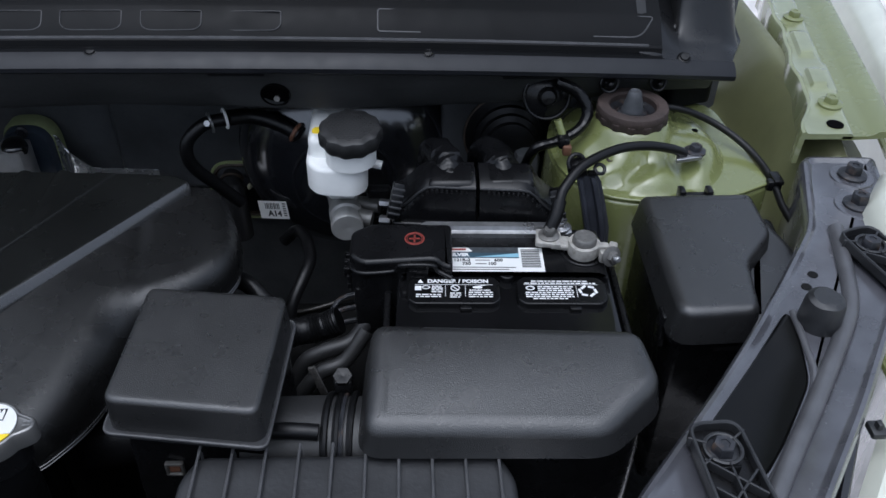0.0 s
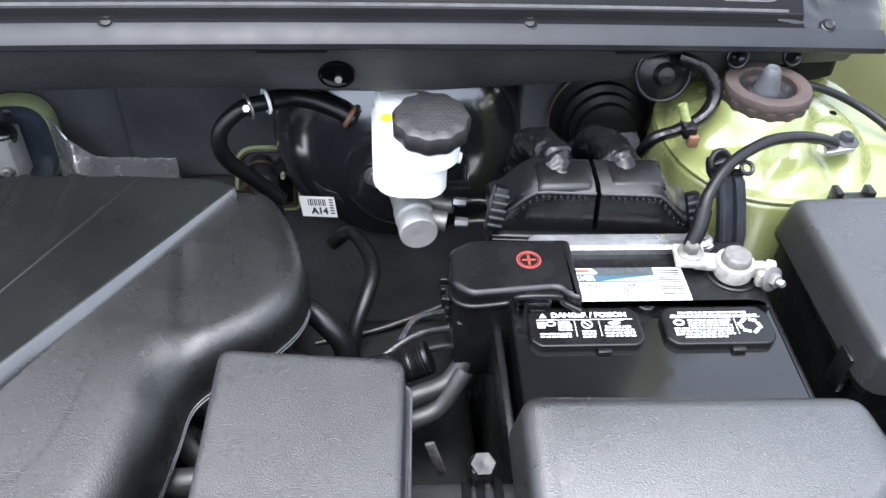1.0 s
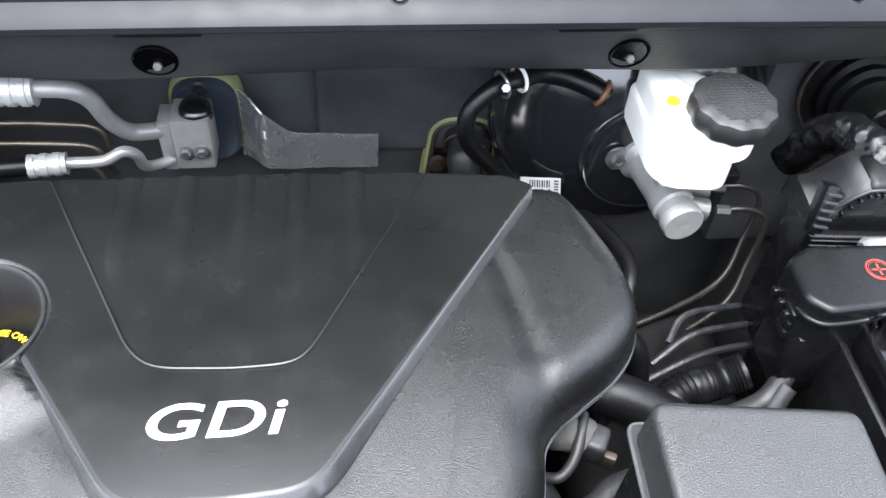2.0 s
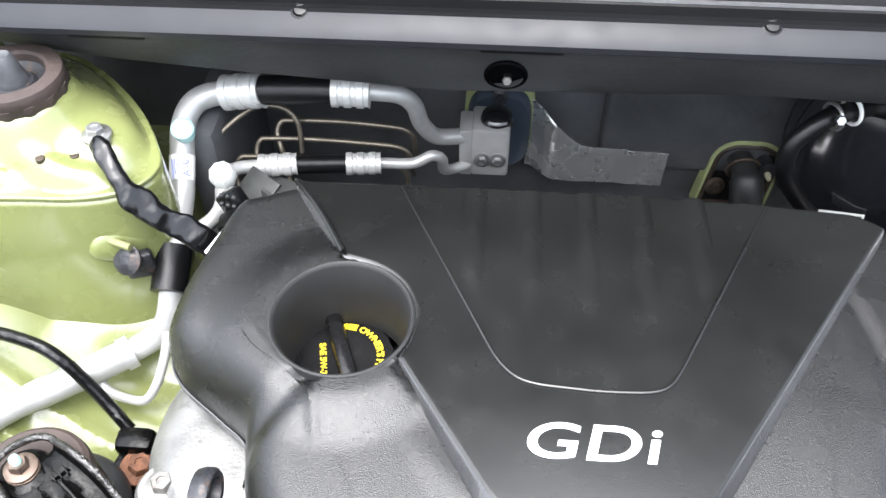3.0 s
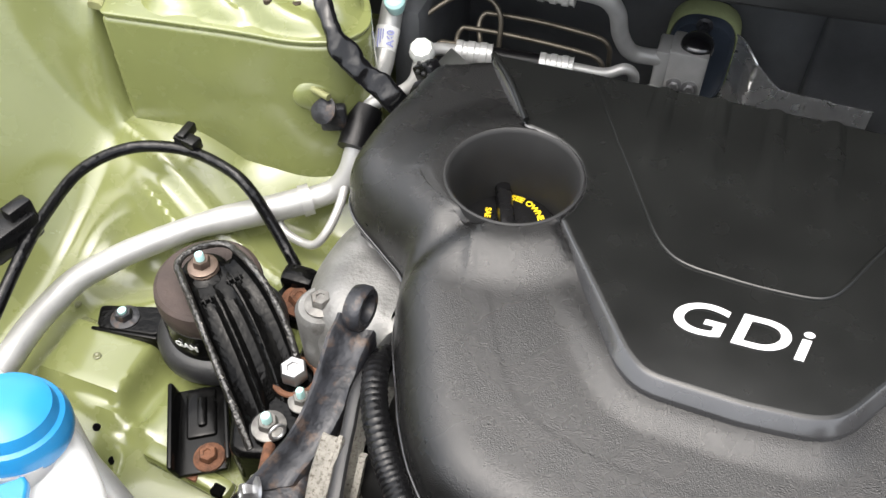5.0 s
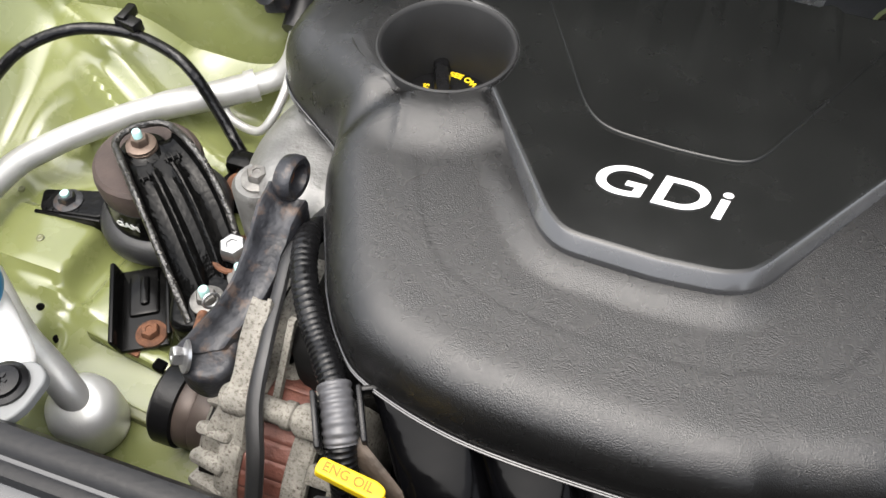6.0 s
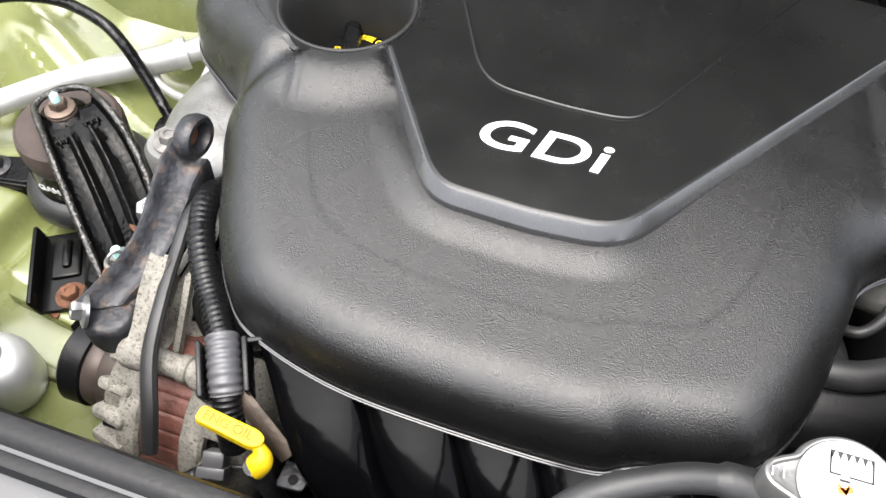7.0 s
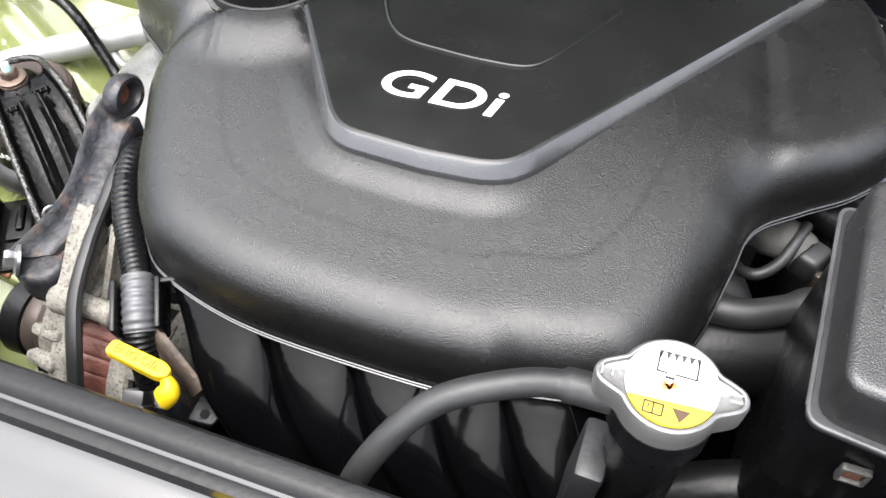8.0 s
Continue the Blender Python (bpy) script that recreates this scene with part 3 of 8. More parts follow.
part("side_stud", tube([(-0.790, 0.700, 0.892), (-0.768, 0.692, 0.892)], 0.0030, 2, 10), SEALER, tower_r, "greenish zinc stud")


def apron_right_z(x, y):
    """Pressed apron on the side of the engine mount, with the wall towards the fender"""
    bell = lambda d, w: math.exp(-(d / w) ** 2)
    z = 0.764 - 0.014 * smoothstep(0.455, 0.400, y) - 0.02 * smoothstep(0.40, 0.30, y)
    z += 0.012 * smoothstep(-0.925, -0.915, x) * smoothstep(-0.840, -0.850, x) * smoothstep(0.448, 0.458, y) * smoothstep(0.512, 0.502, y)
    z -= 0.010 * bell(x + 0.832, 0.010) * smoothstep(0.42, 0.455, y) * smoothstep(0.56, 0.52, y)
    z -= 0.018 * bell(math.hypot(x + 0.795, y - 0.53), 0.06)
    z += 0.005 * bell(y - 0.444 + 0.12 * (x + 0.85), 0.006) * smoothstep(-0.80, -0.825, x) * smoothstep(-0.93, -0.90, x)
    z += 0.066 * smoothstep(0.55, 0.69, y) * smoothstep(-0.79, -0.92, x)
    r = math.hypot((x + 0.908) * 0.9, y - 0.572)
    z += 0.005 * bell(r - 0.046, 0.014) - 0.003 * smoothstep(0.040, 0.02, r)
    z += bump2(x, y, -0.903, 0.583, 0.014, 0.012, 0.008)
    z += 0.010 * bell(y - 0.605 + 0.50 * (x + 0.885), 0.008) * smoothstep(-0.945, -0.905, x) * smoothstep(-0.83, -0.86, x)
    z += 0.15 * smoothstep(-0.965, -1.085, x) + 0.03 * smoothstep(-1.06, -1.09, x)
    z += 0.007 * bell(y - 0.668 + 0.40 * (x + 0.962), 0.008)
    z -= 0.012 * bell(x + 0.838, 0.007) * smoothstep(0.43, 0.40, y)
    w = smoothstep(0.655, 0.705, y)
    wall = 0.80 + 0.135 * smoothstep(-0.950, -0.984, x) + 0.085 * smoothstep(-0.984 - 0.1 * (y - 0.69), -1.035 - 0.1 * (y - 0.69), x) - 0.03 * smoothstep(-1.05, -1.10, x)
    return z + (max(z, wall) - z) * w


def aprons():
    t = thing("inner_fender", (-0.93, 0.5, 0.72), "olive green pressed inner fender with bolt holes and seams", "inner fender", "inner fenders")
    part("apron_panel", sheet(-1.16, lambda y: -0.742 + 0.05 * smoothstep(0.50, 0.36, y) + 0.003 * math.sin(40 * y), 0.22, 1.02, 150, 200, apron_right_z), GREEN, t)
    for x, y in ((-0.855, 0.432), (-0.834, 0.416), (-0.796, 0.423), (-0.880, 0.478), (-0.897, 0.505), (-0.785, 0.365), (-0.93, 0.52), (-1.016, 0.702), (-1.044, 0.690)):
        z = apron_right_z(x, y) or 0.76
        part("rivet_hole", lathe([(0.0032, -0.002), (0.0032, 0.0008), (0.0022, 0.0012), (0, 0.0004)], Matrix.Translation((x, y, z)), 14), HOLE if x > -0.87 else GREEN_DUSTY_SHADE, t)
    z = apron_right_z(-0.903, 0.583)
    part("drain_plug", merge(lathe([(0.006, z), (0.006, z + 0.003), (0.003, z + 0.004), (0.0025, z + 0.008), (0, z + 0.009)], Matrix.Translation((-0.903, 0.583, 0)), 12),
                             box((0.014, 0.003, 0.006), Matrix.Translation((-0.905, 0.581, z + 0.004)), 0.001)), PLASTIC, t, "black plastic push clip")
    # rusty box edge beside the alternator
    rm = Matrix.Translation((-0.772, 0.4235, 0.757)) @ Matrix.Rotation(radians(-8), 4, "Z")
    part("rail_end", box((0.075, 0.014, 0.014), rm, 0.004), GREEN, t, "folded green rail end")
    part("rail_opening", box((0.010, 0.0085, 0.008), rm @ Matrix.Translation((0.030, -0.004, 0.0045)), 0.002), HOLE, t, "dark square opening")
    part("rust_stain", lid([(-0.784, 0.4205), (-0.772, 0.4165), (-0.760, 0.4150), (-0.762, 0.4235), (-0.774, 0.4255)], 0.762, 0.7652, 0.003, 0.0006), RUST, t, "rust stain on the edge")
    # the darker green of this drop stands in for its shade
    part("front_drop", lid([(-0.835, 0.385), (-0.70, 0.372), (-0.70, 0.380), (-0.835, 0.393)], 0.60, 0.755, 0.003, 0.002), GREEN_DUSTY_SHADE, t, "front face with shade put into its colour")
    bead = smooth_path([(-0.968, 0.690, 0.9355), (-0.975, 0.712, 0.9360), (-0.978, 0.735, 0.9362), (-0.984, 0.775, 0.9365), (-0.988, 0.815, 0.9370), (-0.989, 0.860, 0.9375)], 6)
    part("seam_sealer", crumple(loft([[p + Vector((dx, 0, dz)) for dx, dz in ((-0.0075, -0.004), (-0.0070, 0.0004), (-0.0040, 0.0022), (0.0, 0.0027), (0.0040, 0.0020), (0.0068, 0.0004), (0.0072, -0.004))] for p in bead]), 0.0012, 90), SEALER, t, "dirty seam sealer band")
    u = thing("inner_fender", (0.32, 0.75, 0.75), "olive green inner fender with dusty lower panel", "inner fender", "inner fenders")

    def z_l(x, y):
        z = 0.83 + 0.06 * smoothstep(0.60, 0.80, y) + 0.09 * smoothstep(0.345, 0.405, x)
        z -= 0.05 * smoothstep(0.41, 0.44, x)
        z -= bump2(x, y, 0.365, 0.84, 0.03, 0.06, 0.03)
        return z
    part("apron_panel", sheet(0.27, 0.46, 0.64, 1.08, 44, 70, z_l), GREEN_DUSTY_SHADE, u)
    part("seam_sealer", tube([(0.318, 0.690, z_l(0.318, 0.690)), (0.335, 0.75, z_l(0.335, 0.75) + 0.001), (0.340, 0.82, z_l(0.340, 0.82) + 0.001), (0.335, 0.90, z_l(0.335, 0.90) + 0.001)], 0.0035, 8, 10, flat=1.6), SEALER, u, "dirty seam sealer bead")
    return t


aprons()


def fender(sign):
    """Outer front fender with its crown beside the gutter"""
    X = lambda d: MID + sign * d
    t = thing("front_fender", (X(0.80), 0.6, 0.3), "front fender with rounded crown and flange, glare put into its pale colour", "fender", "front fenders")
    rings = []
    for k in range(31):
        y = -0.30 + 1.60 * k / 30
        e = 0.748 + 0.23 * max(-0.25, y - 0.70) + (0.073 * smoothstep(0.62, 0.72, y) if sign > 0 else 0.05)
        drop = -0.10 * smoothstep(0.45, -0.2, y)
        rings.append([Vector((X(e + d), y, z + drop)) for d, z in
                      ((-0.032, 0.94), (-0.024, 0.972), (-0.012, 0.986), (0.0, 0.990), (0.012, 0.986), (0.028, 0.965), (0.046, 0.92), (0.058, 0.82), (0.062, 0.60), (0.05, 0.60), (0.045, 0.82), (0.034, 0.91), (0.018, 0.95), (-0.002, 0.972), (-0.018, 0.95))])
    part("outer_skin", loft(rings), WHITEPAINT, t)
    part("inner_flange", tube([row[0] for row in rings], 0.004, 1, 8, raw=True), GREEN, t, "green inner flange")
    return t


fender(1)
fender(-1)


def fender_rail():
    t = thing("fender_mounting_rail", (0.42, 0.85, 0.96), "shiny olive green fender mounting rail with two bolts", "mounting rail")

    def x_at(y):
        return 0.409 + (y - 0.775) * 0.195
    z0 = 0.985
    rings, flange = [], []
    for k in range(81):
        y = 0.716 + 0.40 * k / 80
        wave = 0.0022 * math.sin(38 * y) + 0.0012 * math.sin(95 * y + 1)
        wide = 0.022 + 0.014 * smoothstep(0.80, 0.716, y) + wave
        step = 0.0045 * (smoothstep(0.808, 0.816, y) - smoothstep(0.852, 0.860, y) + smoothstep(0.885, 0.893, y) - smoothstep(0.950, 0.958, y))
        out = 0.010 + 0.004 * (smoothstep(0.80, 0.81, y) - smoothstep(0.87, 0.88, y))
        rings.append([Vector((x_at(y) + dx, y, z0 + dz)) for dx, dz in ((-wide - 0.004, -0.034), (-wide - 0.0035, -0.004), (-wide - 0.002, 0.0012), (-wide + 0.001, 0.0022), (-wide + 0.004, 0.0005), (-0.013, 0.0), (-0.010, step), (0.004, step), (0.007, 0.0), (out, 0.0), (out + 0.003, -0.0022), (out + 0.002, -0.006), (-wide + 0.002, -0.006), (-wide + 0.001, -0.034))])
        flange.append([Vector((x_at(y) + dx, y, z0 + dz)) for dx, dz in ((0.002, -0.0075), (0.002, -0.0030), (0.026, -0.0030), (0.033, -0.0018), (0.038, 0.0018), (0.054, 0.0030), (0.058, 0.0020), (0.059, -0.003), (0.057, -0.012), (0.054, -0.004), (0.036, -0.006))])
    part("rail", loft(rings), RAIL, t)
    part("fender_flange", loft(flange), GREEN, t, "smooth green fender flange")
    for y in (0.775, 0.996):
        hexbolt("bolt", (x_at(y), y, z0 + 0.002), (0, -0.05, 1), 0.0078, t, GREEN, True, label="green painted bolt")
    part("slot", lathe([(0.0085, 0), (0.0085, 0.0006), (0, 0.0007)], Matrix.Translation((x_at(0.734) - 0.003, 0.734, z0 + 0.0004)), 20), HOLE, t, "dark round hole")
    return t


fender_rail()


def hood():
    """Raised hood, hinged behind the cowl and leaning over the bay, its lined underside down"""
    t = thing("raised_hood", (MID, 0.98, 1.10), "raised hood with dark lined underside", "hood")
    m = Matrix.Translation((MID, 0.985, 1.11)) @ Matrix.Rotation(radians(180 - HOOD_ANGLE), 4, "X")
    b = lid([(-0.66, 0.0), (0.66, 0.0), (0.62, 0.62), (0.48, 0.78), (-0.48, 0.78), (-0.62, 0.62)], -0.012, 0.0, 0.06, 0.004)
    b.transform(m)
    part("outer_skin", b, GREEN, t, "green hood skin")
    c = lid([(-0.58, 0.05), (0.58, 0.05), (0.55, 0.60), (0.44, 0.72), (-0.44, 0.72), (-0.55, 0.60)], 0.004, 0.016, 0.05, 0.008)
    c.transform(m)
    part("insulation", c, mat("black hood lining", (0.012, 0.012, 0.013), 0.8, vary=0.3, vary_scale=20, grain=(150, 0.0006, "noise"), spec=0.2), t, "dark insulation mat")
    return t


hood()


# ---- engine cover ----
def cover():
    t = thing("engine_cover", (-0.45, 0.56, 0.86), "grained black plastic engine cover with raised satin plate and white lettering", "engine cover")
    half = [(-0.567, 0.3915), (-0.512, 0.377), (-0.439, 0.374), (-0.380, 0.376), (-0.360, 0.384), (-0.316, 0.394), (-0.296, 0.412), (-0.280, 0.445),
            (-0.270, 0.490), (-0.263, 0.520), (-0.240, 0.540), (-0.213, 0.560), (-0.194, 0.585), (-0.190, 0.616), (-0.199, 0.657), (-0.218, 0.697), (-0.248, 0.722),
            (-0.306, 0.733), (-0.450, 0.738), (-0.600, 0.737), (-0.648, 0.733), (-0.682, 0.703), (-0.700, 0.650), (-0.706, 0.600), (-0.695, 0.576),
            (-0.665, 0.553), (-0.645, 0.537), (-0.640, 0.517), (-0.634, 0.493), (-0.620, 0.462), (-0.607, 0.435), (-0.590, 0.410)]
    k = len(half)
    outline = []
    for i in range(k):
        a, b, c, d = [Vector(half[(i + q) % k]) for q in (-1, 0, 1, 2)]
        for q in range(10):
            s = q / 10
            outline.append(0.5 * ((2 * b) + (c - a) * s + (2 * a - 5 * b + 4 * c - d) * s * s + (3 * b - a - 3 * c + d) * s ** 3))
    pts = np.array([(p.x, p.y) for p in outline])
    centre = Vector((-0.45, 0.57))
    hole_c, hole_r = Vector((-0.591, 0.594)), 0.0425
    nxt = np.roll(pts, -1, 0)

    def edge_dist(x, y):
        p = np.array((x, y))
        e = nxt - pts
        s = np.clip(((p - pts) * e).sum(1) / (e * e).sum(1), 0, 1)
        d = np.sqrt((((pts + e * s[:, None]) - p) ** 2).sum(1))
        near = float(d.min())
        blend = smoothstep(0.004, 0.014, near)
        if not blend:
            return near
        soft = float((np.sqrt((e * e).sum(1)) * d ** -8.0).sum() / 0.9817) ** (-1 / 7)
        return near + (soft - near) * blend

    edge = [(-0.640, 0.7120), (-0.598, 0.642), (-0.574, 0.6356), (-0.5562, 0.6220), (-0.5464, 0.5994), (-0.5492, 0.5776), (-0.5553, 0.5668), (-0.500, 0.483), (-0.488, 0.4735),
            (-0.440, 0.4715), (-0.405, 0.474), (-0.391, 0.481), (-0.2445, 0.6920), (-0.262, 0.7035), (-0.315, 0.7085), (-0.40, 0.7120), (-0.52, 0.7125)]
    out = fillet(edge, [0.004, 0.003, 0.014, 0.014, 0.014, 0.008, 0.003, 0.010, 0.010, 0.006, 0.010, 0.012, 0.006, 0.006, 0.004, 0.004, 0.004], 4)

    rim_a = np.array([(p.x, p.y) for p in out])
    rim_e = np.roll(rim_a, -1, 0) - rim_a

    def plate_dist(x, y):
        w = np.array((x, y)) - rim_a
        f = np.clip((w * rim_e).sum(1) / np.maximum((rim_e * rim_e).sum(1), 1e-12), 0, 1)
        return float(np.sqrt(((w - rim_e * f[:, None]) ** 2).sum(1)).min())

    def in_plate(x, y):
        hit = False
        for p, q in zip(out, out[1:] + out[:1]):
            if (p.y > y) != (q.y > y) and x < (q.x - p.x) * (y - p.y) / (q.y - p.y) + p.x:
                hit = not hit
        return hit

    def lip_z(x, y):
        return 0.896 + 0.004 * smoothstep(0.47, 0.43, y) + 0.003 * smoothstep(-0.362, -0.356, x) * smoothstep(0.44, 0.41, y) + 0.012 * smoothstep(0.46, 0.70, y) + 0.010 * smoothstep(-0.35, -0.25, x) * smoothstep(0.40, 0.55, y)

    def top_z(x, y, d):
        z = 0.9445 - 0.012 * smoothstep(0.56, 0.36, y)
        z += 0.0075 * smoothstep(0.085, 0.05, (Vector((x, y)) - hole_c).length)
        z -= 0.006 * smoothstep(-0.33, -0.22, x)
        # foot below the plate's front edge
        if y < 0.62 and not in_plate(x, y):
            z += 0.0030 * smoothstep(0.53, 0.485, y) * smoothstep(0.023, 0.007, plate_dist(x, y)) * smoothstep(-0.37, -0.40, x)
        # crease running down behind each side notch
        s = (y - 0.517) - (x + 0.637) * 1.15
        z -= 0.007 * smoothstep(0.016, 0.0, abs(s)) * smoothstep(-0.560, -0.60, x)
        q = (Vector((x, y)) - Vector((-0.262, 0.520))).length
        z -= 0.005 * smoothstep(0.035, 0.0, q)
        if in_plate(x, y):
            z = min(z, 0.9455)
        # the rear edge rolls down behind the plate
        z -= 0.80 * max(0.0, y - 0.709 + 0.004 * smoothstep(-0.36, -0.30, x) + 0.007 * smoothstep(-0.30, -0.24, x) + 0.012 * smoothstep(-0.635, -0.67, x))
        z -= 0.0025 * smoothstep(0.012, 0.0, abs((x + 0.262) + 0.12 * (y - 0.52) + 0.25 * (y - 0.52) ** 2)) * smoothstep(0.52, 0.56, y) * smoothstep(0.70, 0.62, y)
        return z
    rings = []
    fr = [0.0, 0.12, 0.24, 0.36, 0.46, 0.55, 0.62, 0.68, 0.725, 0.76, 0.79, 0.815, 0.84, 0.86, 0.878, 0.894, 0.908, 0.921, 0.933, 0.944, 0.954, 0.963, 0.971, 0.978, 0.984, 0.989, 0.993, 0.9965, 1.0]
    fine = sorted(set(fr + [0.05 + 0.0125 * q for q in range(60)]))
    R = 0.033
    for f in fine[1:]:
        row = []
        for p in outline:
            q = centre + (p - centre) * f
            d = edge_dist(q.x, q.y) if f < 1 else 0.0
            zt, zl = top_z(q.x, q.y, d), lip_z(q.x, q.y)
            back = smoothstep(0.66, 0.72, q.y)
            r = R * (1 - 0.65 * back) * (1 - 0.30 * smoothstep(-0.30, -0.26, q.x) * smoothstep(0.50, 0.54, q.y))
            e = max(0.0, 1 - d / r)
            z = zt - (zt - zl) * (1 - max(0.0, 1 - e ** 2.8) ** 0.45)
            row.append(Vector((q.x, q.y, z)))
        rings.append(row)
    # wall and lip
    rings.append([Vector((p.x, p.y, lip_z(p.x, p.y) - 0.006)) for p in outline])
    flare = inset(outline, -0.0013)
    rings.append([Vector((p.x, p.y, lip_z(p.x, p.y) - 0.008)) for p in flare])
    rings.append([Vector((p.x, p.y, lip_z(p.x, p.y) - 0.0100)) for p in flare])
    rings.append([Vector((p.x, p.y, lip_z(p.x, p.y) - 0.0100)) for p in inset(outline, 0.003)])
    rings.append([Vector((p.x, p.y, lip_z(p.x, p.y) + 0.01)) for p in inset(outline, 0.006)])
    bm = loft(rings, cap=False)
    c = bm.verts.new((centre.x, centre.y, 0.9445))
    bm.verts.ensure_lookup_table()
    n = len(outline)
    for i in range(n):
        bm.faces.new((bm.verts[i], bm.verts[(i + 1) % n], c))
    # ease the side notch
    near = [v for v in bm.verts if (v.co.to_2d() - Vector((-0.655, 0.549))).length < 0.032 and v.co.z > lip_z(v.co.x, v.co.y) + 0.001]
    for q in range(6):
        bmesh.ops.smooth_vert(bm, verts=near, factor=0.5, use_axis_x=False, use_axis_y=False, use_axis_z=True)
    # even out the shoulder in front of the filler opening
    near = [v for v in bm.verts if hole_r + 0.004 < (v.co.to_2d() - hole_c).length < 0.085 and v.co.y < hole_c.y - 0.01 and v.co.z > 0.935 and not in_plate(v.co.x, v.co.y)]
    for q in range(8):
        bmesh.ops.smooth_vert(bm, verts=near, factor=0.5, use_axis_x=False, use_axis_y=False, use_axis_z=True)
    # cut the filler opening
    dead = []
    for v in bm.verts:
        w = v.co.to_2d() - hole_c
        if w.length < hole_r - 0.0045:
            dead.append(v)
        elif w.length < hole_r:
            w = hole_c + w.normalized() * hole_r
            v.co.x, v.co.y = w.x, w.y
    bmesh.ops.delete(bm, geom=dead, context="VERTS")
    part("shell", bm, GRAIN, t, "grained black shell with rounded shoulders")
    front = [p for p in outline if p.y < 0.60] 
    split = max(range(len(front)), key=lambda i: (front[i] - front[i - 1]).length)
    front = front[split:] + front[:split]
    for dz, r in ((-0.0064, 0.0007), (-0.0094, 0.0009)):
        part("lip_bead", tube([Vector((p.x, p.y, lip_z(p.x, p.y) + dz)) for p in [f_ + (f_ - centre).normalized() * 0.0013 for f_ in front]], r, 1, 8, raw=True), BEAD, t, "thin shiny lip bead")
    hm = Matrix.Translation((hole_c.x, hole_c.y, 0))
    part("filler_well", lathe([(hole_r + 0.0016, 0.949), (hole_r + 0.0012, 0.9525), (hole_r + 0.0002, 0.9532), (hole_r - 0.001, 0.9525), (hole_r - 0.0020, 0.950), (hole_r - 0.004, 0.93),
                               (hole_r - 0.006, 0.895), (hole_r - 0.004, 0.895), (hole_r - 0.002, 0.93)], hm, 72, None, True), mat("dull dusty well plastic", (0.020, 0.020, 0.020), 0.55, vary=0.2, vary_scale=40, spec=0.35), t, "smooth round filler opening")
    # raised plate
    def tilt(x, y):
        return -0.014 * (y - 0.475)
    prof = [(-0.0046, 0.9405), (-0.0044, 0.9455), (-0.0038, 0.9463), (0.0003, 0.9524), (0.0014, 0.9533), (0.0028, 0.9539), (0.0038, 0.9540)]
    def flare(d):
        """The skirt narrows where the plate runs along the filler opening"""
        return [q.lerp(p, max(0.95 * smoothstep(0.062, 0.052, (p - hole_c).length), 0.72 * smoothstep(-0.385, -0.365, p.x), 0.3 * smoothstep(-0.50, -0.52, p.x))) if d < 0 else q for p, q in zip(out, inset(out, d))]
    part("plate_bevel", loft([[Vector((p.x, p.y, z + tilt(p.x, p.y))) for p in flare(d)] for d, z in prof[:5]], cap=False), BEVEL, t, "bevelled plate edge, highlight in its lighter colour")
    bm = loft([[Vector((p.x, p.y, z + tilt(p.x, p.y))) for p in flare(d)] for d, z in prof[4:]], cap=False)
    bm.verts.ensure_lookup_table()
    top = set(bm.verts[-len(out):])
    bmesh.ops.triangle_fill(bm, use_beauty=True, use_dissolve=False, edges=[e for e in bm.edges if e.verts[0] in top and e.verts[1] in top], normal=(0, 0, 1))
    part("plate", bm, PLATE, t, "raised satin black plate")
    inner = [(-0.569, 0.710), (-0.497, 0.566), (-0.483, 0.5535), (-0.440, 0.5505), (-0.410, 0.5515), (-0.399, 0.558), (-0.319, 0.7075)]

    def flutes(x, y):
        w = smoothstep(0.57, 0.71, y)
        lanes = math.cos((x + 0.4425) / 0.0365 * 2 * math.pi)
        return tilt(x, y) + 0.0042 * w * lanes * smoothstep(0.12, 0.09, abs(x + 0.4425))
    panel_pts = fillet(inner, [0.004, 0.012, 0.014, 0.01, 0.012, 0.014, 0.004], 5)
    run = [Vector((-0.5665, 0.7085))] + [p for p in panel_pts if p.y < 0.70] + [Vector((-0.3205, 0.7055))]
    part("plate_edging", tube([Vector((p.x, p.y, 0.9543 + tilt(p.x, p.y))) for p in run], 0.0012, 2, 8, raw=True), PLATE, t, "thin raised edging")
    bm = bmesh.new()
    nx, ny = 96, 44
    grid = {}
    for j in range(ny + 1):
        y = 0.5515 + 0.1560 * j / ny
        a = -0.497 - (y - 0.566) * 0.48 if y > 0.566 else -0.497 + (0.566 - y) * 1.0
        b = -0.399 + (y - 0.558) * 0.526 if y > 0.558 else -0.399 - (0.558 - y) * 1.3
        for i in range(nx + 1):
            x = a + (b - a) * i / nx
            side = smoothstep(0.0, 0.10, i / nx) * smoothstep(1.0, 0.90, i / nx)
            grid[i, j] = bm.verts.new((x, y, 0.9535 + tilt(x, y) + (flutes(x, y) - tilt(x, y)) * side))
    for i in range(nx):
        for j in range(ny):
            bm.faces.new((grid[i, j], grid[i + 1, j], grid[i + 1, j + 1], grid[i, j + 1]))
    part("fluted_panel", bm, PLATE, t, "smooth fluted centre panel")
    part("groove_rib", tube([(-0.6400, 0.7150, 0.9430), (-0.6385, 0.7105, 0.9490), (-0.618, 0.680, 0.9535), (-0.597, 0.643, 0.955)], 0.0022, 6, 8), PLATE, t)
    text("lettering", "GDi", 0.0298, Matrix.Translation((-0.4482, 0.5172, 0.9542)), PRINT_W, t, shear=0.18, weight=0.0004, widen=1.38, spacing=1.06)
    return t


cover()


